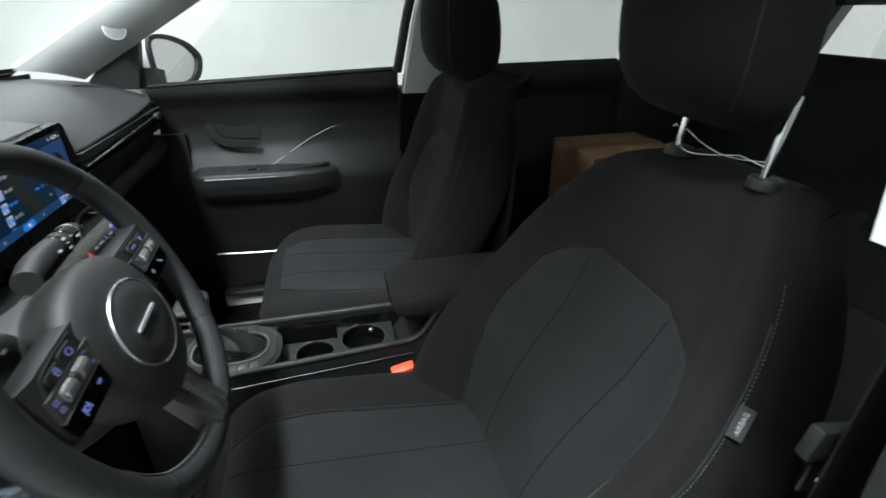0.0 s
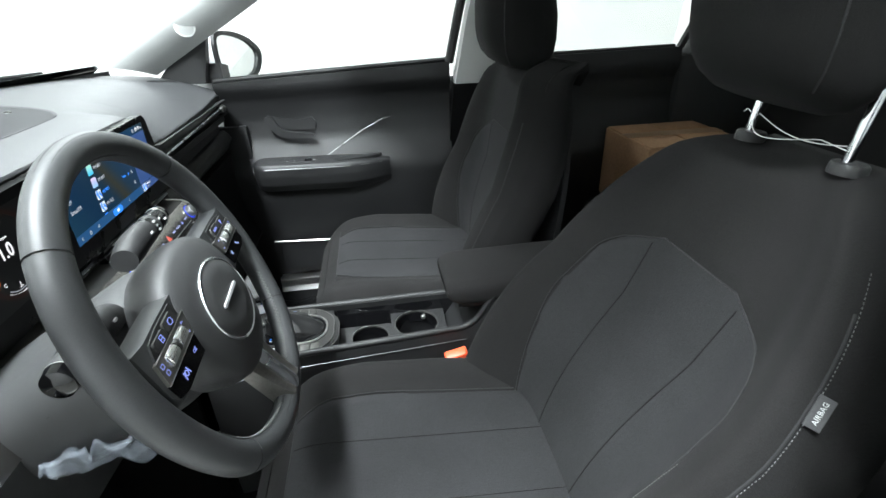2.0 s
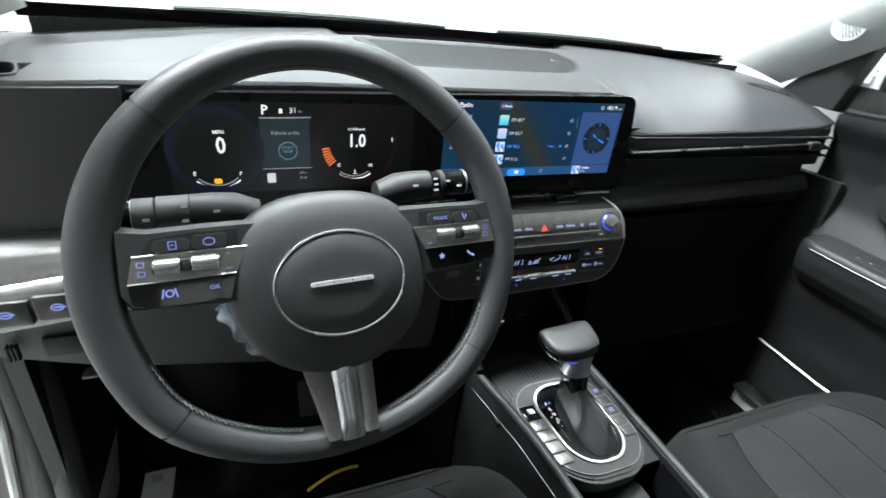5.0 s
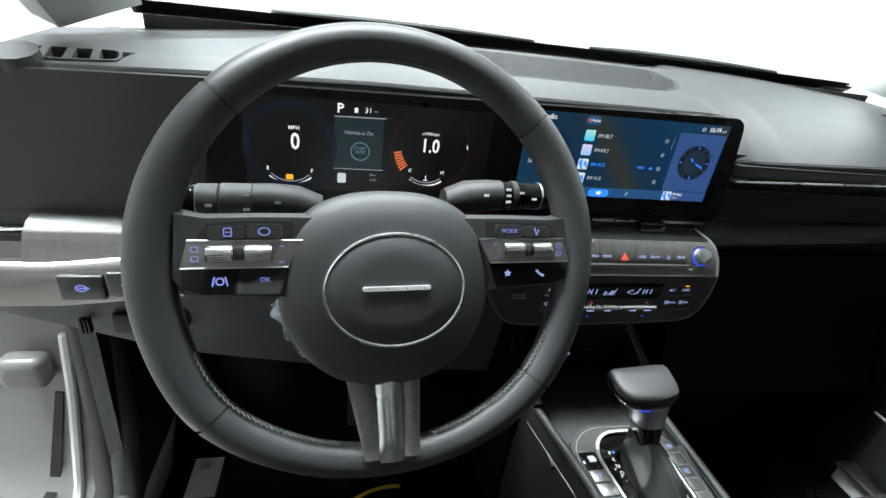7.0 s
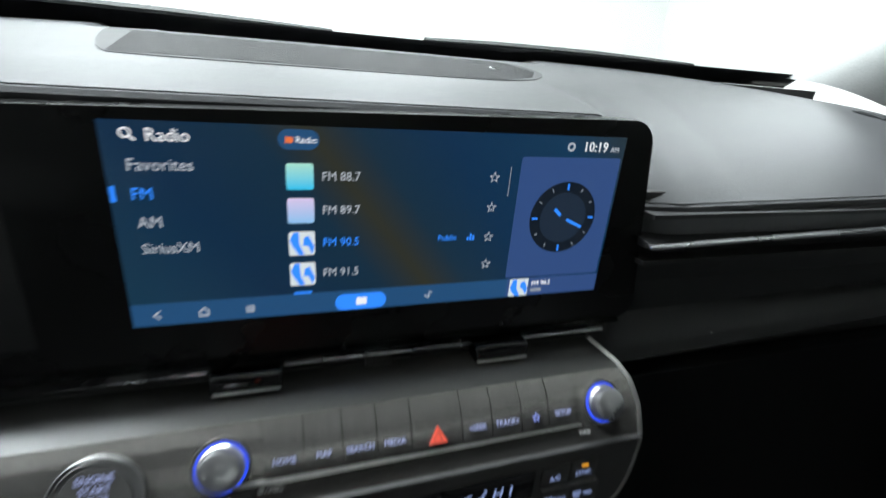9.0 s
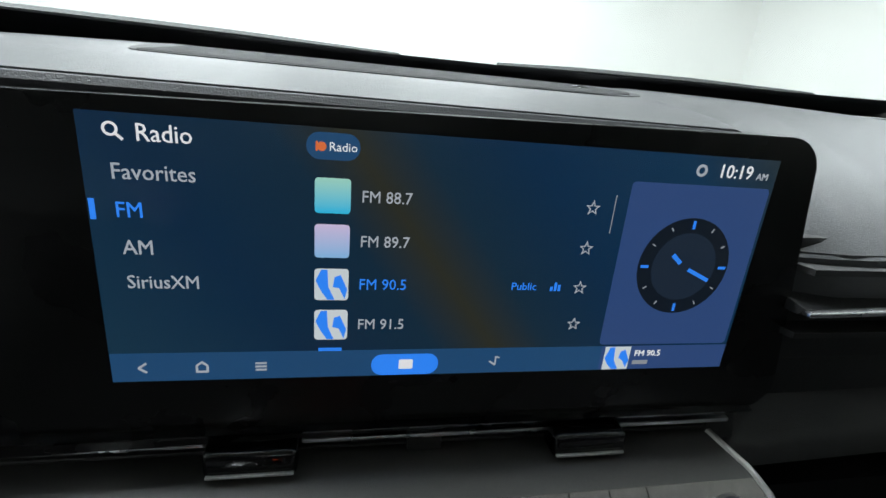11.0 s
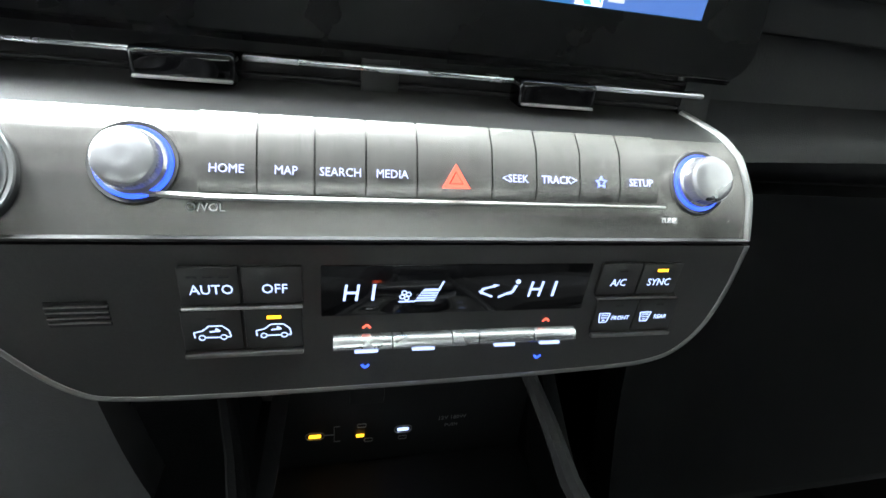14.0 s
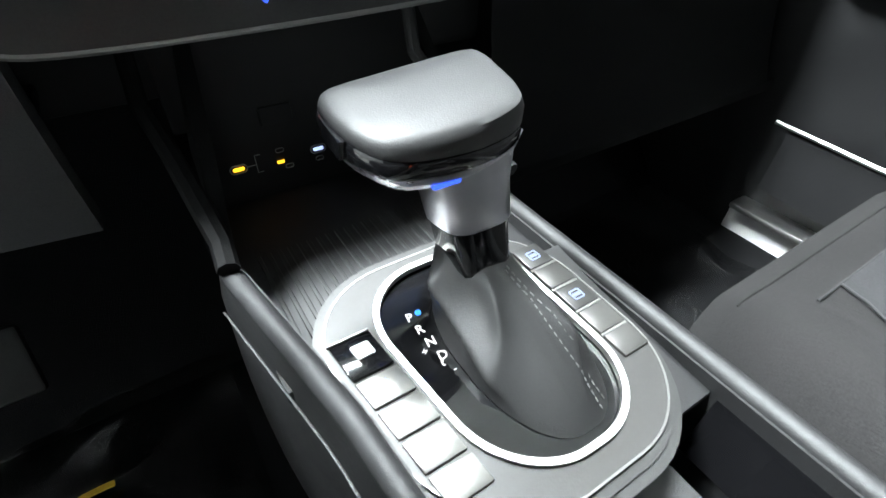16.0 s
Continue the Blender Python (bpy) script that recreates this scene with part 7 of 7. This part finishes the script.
part("neck", loft([neck_ring(0.04, 0.0180, 0.0185), neck_ring(0.07, 0.0190, 0.0195), neck_ring(0.50, 0.0205, 0.0205), neck_ring(0.80, 0.0235, 0.0225), neck_ring(0.97, 0.0290, 0.025)]), NECKM, gear, "satin silver neck")
HM = Matrix.Translation((-0.0155, -0.1745, 0.7425)) @ Matrix.Rotation(radians(9), 4, "X") @ Matrix.Rotation(radians(1), 4, "Y")


def head_out(g):
    base = [(-0.0405, 0.016), (-0.0385, 0.0225), (-0.032, 0.0250), (0.0, 0.0258), (0.032, 0.0258), (0.0395, 0.020), (0.0395, 0.004), (0.0375, -0.012), (0.031, -0.0225), (0.012, -0.0280), (-0.010, -0.0275), (-0.028, -0.0220), (-0.0365, -0.0100), (-0.0400, 0.004)]
    o = []
    n_ = len(base)
    for i in range(48):
        q = i * n_ / 48
        j, f = int(q), q - int(q)
        P = [base[(j + d) % n_] for d in (-1, 0, 1, 2)]
        co = [0.5 * (2 * P[1][a] + (P[2][a] - P[0][a]) * f + (2 * P[0][a] - 5 * P[1][a] + 4 * P[2][a] - P[3][a]) * f * f + (3 * P[1][a] - P[0][a] - 3 * P[2][a] + P[3][a]) * f ** 3) for a in (0, 1)]
        o.append((co[0] * g * 1.02, co[1] * g))
    return o


def head(layers):
    return loft([[(x, y, h + max(0, (h - 0.012) / 0.0114) * 0.11 * x) for x, y in head_out(g)] for g, h in layers], True, True, HM)


part("head_base", head(((0.50, -0.012), (0.78, -0.009), (0.95, -0.002), (1.0, 0.002))), NECKM, gear, "silver underside of the head")
part("head_band", head(((1.0, 0.0025), (1.02, 0.004), (1.02, 0.009), (1.0, 0.0108))), GLOSS, gear, "gloss black band")
part("head_grip", head(((0.99, 0.0110), (1.0, 0.0130), (0.985, 0.0172), (0.93, 0.0205), (0.80, 0.0222), (0.40, 0.0232), (0.1, 0.0234))), GAITERM, gear, "soft grey-black grip")
part("head_lamp", prism(rrect(-0.010, 0.004, -0.0245, -0.0200, 0.0010), -0.0078, -0.0058, "z", 0, 2, HM), DEEPBLUE, gear, "small blue lamp under the head")
part("head_button", prism(rrect(-0.0425, -0.0385, -0.004, 0.016, 0.001), 0.003, 0.0115, "z", 0.001, 2, HM), GLOSS, gear)


# ---- seats ----
def make_seat(name, label, cx, yb, recline, ycush, ztop, posts=(0.0, 0.070), zb=0.530, head=(0.0, 0.0, 0.0), wide=1.0, deep=0.060, back=0.0):
    """A car seat: cushion and back, each with an inlaid panel between bolsters, headrest on two posts."""
    seat = thing(name, label, "car seat", (cx, -0.6, FLOOR_Z), "front seats")
    # cushion: x across (u), y from front to back (v)
    L = 0.50

    def cw(v):
        return ease(v, [0, 0.03, 0.10, 0.25, 0.6, 1], [0.150, 0.195, 0.232, 0.250, 0.252, 0.235])

    def cz(x, v):
        w = cw(v)
        e = min(1, abs(x) / w)
        z = ztop - 0.045 * v
        front = 1 - min(1, v / 0.24)
        z -= 0.065 * front ** 2.6
        z += 0.022 * (1 / (1 + math.exp(-(e - 0.70) * 22))) * min(1, v * 3)
        z -= 0.060 * max(0, (e - 0.80) / 0.20) ** 2.4
        return z

    def cpt(x, v, lift=0.0):
        return (cx + x, ycush - L * v, cz(x, v) + lift)

    def inl(v):
        return ease(v, [0, 0.08, 0.3, 1], [0.105, 0.145, 0.155, 0.140])
    part("cushion", join(sheet(lambda u, v: cpt(u * cw(v), v, -0.0025 if abs(u * cw(v)) < inl(v) and v > 0.10 else 0.0), lin(-1, 1, 61), lin(0, 1, 33)),
                         loft([[cpt(u * cw(v), v) for u, v in ring] for ring in [[(-1, v) for v in lin(1, 0, 14)] + [(u, 0) for u in lin(-1, 1, 14)] + [(1, v) for v in lin(0, 1, 14)]]] +
                              [[(cx + (p * cw(v)) * 0.99, ycush - L * v - (0.012 if v == 0 else 0), 0.46) for p, v in [(-1, v) for v in lin(1, 0, 14)] + [(u, 0) for u in lin(-1, 1, 14)] + [(1, v) for v in lin(0, 1, 14)]]], False, False)),
         CLOTH, seat, "dark grey cloth cushion with bolsters", angle=60)
    part("cushion_panel", sheet(lambda u, v: cpt(u * inl(v), 0.11 + 0.89 * v, 0.001 - 0.004 * (abs(u) > 0.96)), lin(-1, 1, 31), lin(0, 1, 25)), CLOTH2, seat, "charcoal cloth seat panel")
    for x in (-1, 1):
        part("cushion_seam", tube([(cx + x * inl(v), ycush - L * (0.11 + 0.89 * v), cz(x * inl(v), 0.11 + 0.89 * v) + 0.0006) for v in lin(0, 1, 24)], 0.0010, 6), DSTITCH, seat, "stitched seam")
        part("cushion_seam", tube([cpt(x * 0.055, v, 0.0010) for v in lin(0.12, 0.95, 20)], 0.0009, 5), CLOTHB, seat)
    part("cushion_seam", tube([cpt(x, 0.11, 0.0006) for x in lin(-0.145, 0.145, 14)], 0.0010, 6), DSTITCH, seat)
    part("front_seam", tube([cpt(u * cw(0.03), 0.045, 0.0008) for u in lin(-0.9, 0.9, 24)], 0.0008, 5), CLOTHB, seat)
    part("seat_base", box(cx - 0.225, cx + 0.225, ycush - 0.50, ycush - 0.03, FLOOR_Z + 0.02, 0.475, 0.03, 3), PLASTIC, seat, "black plastic seat base")
    for x in (-0.19, 0.19):
        part("seat_rail", box(cx + x - 0.02, cx + x + 0.02, ycush - 0.52, ycush + 0.0, FLOOR_Z, FLOOR_Z + 0.03, 0.004), DARK, seat)
    # back
    H = 0.605
    up = Vector((0, -math.sin(radians(recline)), math.cos(radians(recline))))
    fw = Vector((0, math.cos(radians(recline)), math.sin(radians(recline))))
    O = Vector((cx, yb, zb))

    def bw(v):
        return ease(v, [0, 0.15, 0.40, 0.60, 0.75, 0.86, 0.94, 1.0], [0.222, 0.238, 0.255, 0.246, 0.218 * (wide + 1) / 2, 0.180 * wide, 0.140 * wide, 0.085 * wide])

    def bf(x, v):
        w = bw(v)
        e = min(1, abs(x) / w)
        f = 0.010 + 0.022 * math.sin(math.pi * min(1, v / 0.55)) * (v < 0.55)
        f += (0.120 * max(0, 1 - v) ** 0.7 + 0.004) * (1 / (1 + math.exp(-(e - 0.72) * 13)))
        f -= 0.055 * max(0, (e - 0.86) / 0.14) ** 2.2
        f -= 0.055 * max(0, (v - 0.90) / 0.10) ** 2
        return f

    def bpt(x, v, lift=0.0):
        return O + Vector((x, 0, 0)) + up * (H * v) + fw * (bf(x, v) + lift)

    def bin_(v):
        """Half width of the inlaid panel, which ends in a rounded brow."""
        return ease(v * 1.034, [0, 0.2, 0.45, 0.60, 0.68, 0.725, 0.75], [0.125, 0.150, 0.178, 0.172, 0.150, 0.105, 0.03])
    part("backrest", join(sheet(lambda u, v: bpt(u * bw(v), v, -0.003 if abs(u * bw(v)) < bin_(v) and v < 0.715 else 0.0), lin(-1, 1, 61), lin(0, 1, 49)),
                          loft([[bpt(u * bw(v), v) + fw * (d * (1 - 0.55 * v ** 4)) + Vector((-u * g, 0, 0)) - up * (g * (v == 1)) for u, v in [(-1, v) for v in lin(0, 1, 30)] + [(u, 1) for u in lin(-0.8, 0.8, 9)] + [(1, v) for v in lin(1, 0, 30)]] for d, g in ((0, 0), (-0.03, -0.006), (-0.07, -0.006), (-0.105, 0.012), (-0.115, 0.05))], False, False)),
         CLOTH, seat, "dark grey cloth backrest with bolsters", angle=60)
    part("back_shell", sheet(lambda u, v: O + Vector((u * (bw(v) - 0.03), 0, 0)) + up * (H * v * 0.985) - fw * (0.10 * (1 - 0.55 * v ** 4)), lin(-1, 1, 13), lin(0, 1, 15), tuple(-fw * 0.012)), PLASTIC, seat, "black seat back shell")
    part("back_panel", sheet(lambda u, v: bpt(u * bin_(0.717 * v), 0.717 * v, 0.0012 - 0.004 * (abs(u) > 0.965)), lin(-1, 1, 41), lin(0, 1, 41)), CLOTH2, seat, "charcoal cloth back panel")
    sd = [bpt(-bin_(v), v, 0.0008) for v in lin(0.02, 0.714, 40)] + [bpt(bin_(v), v, 0.0008) for v in lin(0.714, 0.02, 40)]
    part("back_seam", tube(sd, 0.0009, 6), DSTITCH, seat, "stitched seam round the panel")
    for x in (-1, 1):
        part("back_seam", tube([bpt(x * lerp(v, [0, 0.72], [0.060, 0.088]), v, 0.0014) for v in lin(0.05, 0.69, 24)], 0.0009, 5), CLOTHB, seat)
        part("bolster_seam", tube([bpt(x * bw(v) * 0.955, v, 0.0006) for v in lin(0.04, 0.80, 30)], 0.0013, 5), DSTITCH, seat)
    # headrest
    hup = Vector((0, -math.sin(radians(2)), math.cos(radians(2))))
    hb = O + up * (H + 0.022) - fw * 0.012 + Vector(head)
    rings = []
    for t, g, d in ((0.0, 0.66, 0.42), (0.008, 0.80, 0.64), (0.024, 0.92, 0.84), (0.045, 0.98, 0.95), (0.075, 1.0, 1.0), (0.12, 1.0, 1.0), (0.165, 0.95, 0.92), (0.19, 0.87, 0.78), (0.205, 0.72, 0.55), (0.212, 0.45, 0.3)):
        ring = []
        for i in range(36):
            q = 2 * math.pi * i / 36
            c_, s_ = math.cos(q), math.sin(q)
            x = 0.116 * g * math.copysign(abs(c_) ** 0.66, c_)
            y = deep * d * math.copysign(abs(s_) ** 0.8, s_) - back
            ring.append(hb + Vector((x, 0, 0)) + hup * t + fw * (y + 0.022 + 0.05 * t))
        rings.append(ring)
    part("headrest", loft(rings), CLOTHB, seat, "black cloth headrest", angle=60)
    for x in (-1, 1):
        part("headrest_seam", tube([hb + Vector((x * 0.104 * g, 0, 0)) + hup * t + fw * (deep * 0.602 * d - back + 0.022 + 0.05 * t) for t, g, d in ((0.008, 0.80, 0.64), (0.024, 0.92, 0.84), (0.045, 0.98, 0.95), (0.075, 1.0, 1.0), (0.12, 1.0, 1.0), (0.165, 0.95, 0.92), (0.19, 0.87, 0.78))], 0.0012, 5), DARK, seat)
        px_ = posts[0] + x * posts[1]
        part("headrest_post", tube([O + Vector((px_, 0, 0)) + up * (H - 0.018) - fw * 0.012, O + Vector((px_, 0, 0)) + up * (H + 0.075) + fw * 0.016], 0.0056, 12), CHROME, seat, "bright metal headrest post")
        part("post_guide", lathe([(0.018, -0.012), (0.018, -0.003), (0.016, 0.0), (0.009, 0.001)], 24, Matrix.Translation(O + Vector((px_, 0, 0)) + up * (H - 0.004) - fw * 0.013) @ Matrix.Rotation(radians(recline - 20), 4, "X")), PLASTIC, seat, "black post guide")
    return seat, O, up, fw, H, bpt, bw


dseat, dO, dup, dfw, dH, dbpt, dbw = make_seat("driver_seat", "dark grey cloth driver seat, reclined, with airbag tag", -0.36, -0.640, 25, -0.20, 0.648, (0.004, 0.070), 0.530, (0.010, 0.044, 0.022), 1.0, 0.066)
pseat = make_seat("passenger_seat", "dark grey cloth passenger seat beside the console", 0.36, -0.690, 9, -0.238, 0.632, (0.0, 0.070), 0.512, (0.0, 0.033, -0.044), 1.16, 0.088, 0.030)[0]
# pale stitches and the airbag tag on the outer bolster
def seam_pt(v, e=0.955):
    return dbpt(-dbw(v) * e, v, 0.001)


def stitch_row(fn, v0, v1, n):
    rows = []
    for i in range(n):
        a, b = lerp(i / n, [0, 1], [v0, v1]), lerp((i + 0.5) / n, [0, 1], [v0, v1])
        rows.append(tube([fn(a), fn(b)], 0.0004, 4))
    return join(*rows)


tagged(part("stitching", stitch_row(lambda v: seam_pt(v, 0.962), 0.10, 0.86, 120), SEATST, dseat, "row of pale stitches along the bolster"), kind="stuff")
tagged(part("stitching", stitch_row(lambda v: dbpt(-lerp(v, [0, 0.2, 0.45, 0.60], [0.131, 0.156, 0.184, 0.178]), v, 0.0015), 0.10, 0.46, 58), SEATST, dseat, "row of pale stitches beside the panel"), kind="stuff")
TV = 0.665
tx = (seam_pt(TV + 0.03) - seam_pt(TV - 0.03)).normalized()
side = (dbpt(-dbw(TV) * 0.99, TV) - dbpt(-dbw(TV) * 0.93, TV)).normalized()
tz = tx.cross(-side).normalized()
if tz.y < 0:
    tz = -tz
ty = tz.cross(tx).normalized()
TM = Matrix.Translation(seam_pt(TV) + tz * 0.004) @ Matrix((tx, ty, tz)).transposed().to_4x4() @ Matrix.Rotation(radians(-14), 4, "X")
tag = part("airbag_tag", box(-0.0150, 0.0150, -0.0135, 0.0005, -0.0007, 0.0007, 0.0004, 1, TM), TAGM, dseat, "small grey woven tag")
words("AIRBAG", 0.0062, TAGTXT, tag, TM @ Matrix.Translation((0, -0.0068, 0.0009)), "lettering")

# string looped round the headrest posts
string = thing("string_loop", "thin white string tied round the headrest posts", "string", dO + dup * dH)
pL = dO + Vector((0.074, 0, 0)) + dup * (dH + 0.012) - dfw * 0.012
pR = dO + Vector((-0.066, 0, 0)) + dup * (dH + 0.004) - dfw * 0.012
sp_ = []
for i in range(25):
    t = i / 24
    p = pL.lerp(pR, t)
    sp_.append(p + dfw * (0.010 + 0.030 * math.sin(math.pi * t)) - dup * (0.020 * math.sin(math.pi * min(1, t * 1.2)) if t < 0.83 else 0.02 * math.sin(math.pi * 0.996)))
part("loop", tube(sp_, 0.0006, 6), STRING, string)
part("loop", tube([pL.lerp(pR, t) + dfw * (0.009 - 0.002 * math.sin(math.pi * t)) + dup * (0.006 - 0.012 * math.sin(math.pi * t)) for t in lin(0, 1, 12)], 0.0006, 6), STRING, string)
part("loose_end", tube([pL + dfw * 0.010, pL + Vector((0.014, 0, 0)) + dfw * 0.012 + dup * 0.006, pL + Vector((0.022, 0, 0)) + dfw * 0.008 + dup * 0.002], 0.0006, 6), STRING, string)

# belt buckle
buckle = thing("belt_buckle", "black belt buckle with red-orange release button", "seat belt", (-0.105, -0.56, 0.50))
BM = Matrix.Translation((-0.100, -0.544, 0.604)) @ Matrix.Rotation(radians(-14), 4, "X") @ Matrix.Rotation(radians(-14), 4, "Y")
part("buckle_case", box(-0.013, 0.013, -0.026, 0.026, -0.085, -0.010, 0.005, 3, BM), PLASTIC, buckle)
part("release_button", box(-0.0105, 0.0105, -0.023, 0.023, -0.016, 0.008, 0.004, 3, BM), ORANGE, buckle, "red-orange push button")
part("buckle_stalk", tube([(-0.092, -0.555, 0.53), (-0.10, -0.60, 0.47), (-0.105, -0.64, 0.42)], 0.012, 8), PLASTIC, buckle)
part("anchor_bracket", box(-0.115, -0.085, -0.665, -0.615, 0.445, 0.462, 0.004), SATIN, buckle, "metal anchor bracket")

# rear bench and the carton on it
bench = thing("rear_bench", "black cloth rear bench seat", "car seat", (0, -1.5, FLOOR_Z))
part("cushion", box(-0.66, 0.66, -1.62, -1.12, 0.36, 0.615, 0.05, 4), CLOTHB, bench)
part("backrest", box(-0.66, 0.66, -0.06, 0.06, 0, 0.60, 0.04, 4, Matrix.Translation((0, -1.66, 0.55)) @ Matrix.Rotation(radians(24), 4, "X")), CLOTHB, bench)
carton = thing("cardboard_box", "brown cardboard box standing on the rear bench", "box", (0.52, -1.32, 0.615))
part("carton_body", box(0.385, 0.655, -1.495, -1.185, 0.6155, 0.838, 0.002), CARD, carton)
for y0, y1 in ((-1.490, -1.335), (-1.329, -1.190)):
    part("flap", box(0.387, 0.653, y0, y1, 0.8385, 0.8425, 0.001), CARD, carton)
part("tape", box(0.50, 0.55, -1.496, -1.184, 0.8426, 0.8431), TAPEM, carton, "strip of tape")

# belt hanging by the middle pillar on the driver's side
belt = thing("seat_belt", "black seat belt with bright tongue by the pillar", "seat belt", (-0.665, -0.735, 0.40))
part("webbing", sheet(lambda u, v: (-0.690 + 0.010 * math.sin(2.2 * v) - 0.012 * v, -0.765 + 0.046 * u + 0.010 * v, 0.42 + 0.72 * v), lin(0, 1, 4), lin(0, 1, 20), (-0.0014, 0, 0)), DARK, belt, "black woven webbing")
TM_ = Matrix.Translation((-0.681, -0.735, 0.998)) @ Matrix.Rotation(radians(12), 4, "X")
tongue = part("tongue", box(-0.004, 0.006, -0.030, 0.030, -0.008, 0.016, 0.003, 2, TM_), PLASTIC, belt, "black tongue housing")
part("tongue_plate", ring_flat([(-0.016, -0.034), (0.016, -0.034), (0.020, -0.008), (-0.020, -0.008)], [(-0.008, -0.026), (0.008, -0.026), (0.008, -0.018), (-0.008, -0.018)], 0.0, 0.0022, TM_ @ Matrix.Rotation(radians(90), 4, "Z")), CHROME, tongue, "bright metal plate")

# paper card and a yellow strap end on the driver's floor
card = thing("paper_card", "small printed paper card lying on the floor", "card", (-0.63, 0.09, FLOOR_Z))
part("card", sheet(lambda u, v: (-0.652 + 0.05 * u, 0.106 - 0.085 * v, FLOOR_Z + 0.026 + 0.004 * v * v), lin(0, 1, 3), lin(0, 1, 5), (0, 0, 0.0008)), PAPER, card, "pale printed paper")
part("print", box(-0.640, -0.622, 0.080, 0.097, FLOOR_Z + 0.0270, FLOOR_Z + 0.0275), PALEPRINT, card, "grey printed block")
strap = thing("yellow_strap", "yellow plastic strap end on the dark floor", "strap", (-0.33, 0.0, FLOOR_Z))
part("strap", sheet(lambda u, v: (-0.375 + 0.10 * u, -0.014 + 0.026 * math.sin(1.5 * u) + 0.007 * v, FLOOR_Z + 0.022 + 0.006 * math.sin(math.pi * u)), lin(0, 1, 9), lin(0, 1, 2), (0, 0, 0.001)), YELLOW, strap)

# clear film on the driver's floor and the mat strip
film = thing("floor_film", "clear protective film on the driver's carpet", "plastic film", (-0.38, -0.05, FLOOR_Z))


def film_fn(u, v):
    return (-0.62 + 0.48 * u, -0.25 + 0.40 * v, FLOOR_Z + 0.006 + 0.012 * (noise.noise(Vector((u * 6, v * 6, 1))) + 0.6))


part("film", sheet(film_fn, lin(0, 1, 25), lin(0, 1, 22), (0, 0, 0.0006)), SHEET, film, "thin crinkled clear film", angle=15)
film2 = thing("floor_film", "clear protective film on the passenger carpet", "plastic film", (0.38, -0.15, FLOOR_Z))
part("film", sheet(lambda u, v: (0.14 + 0.48 * u, -0.27 + 0.40 * v, FLOOR_Z + 0.006 + 0.012 * (noise.noise(Vector((u * 6, v * 6, 4))) + 0.6)), lin(0, 1, 25), lin(0, 1, 22), (0, 0, 0.0006)), SHEET, film2, "thin crinkled clear film", angle=15)
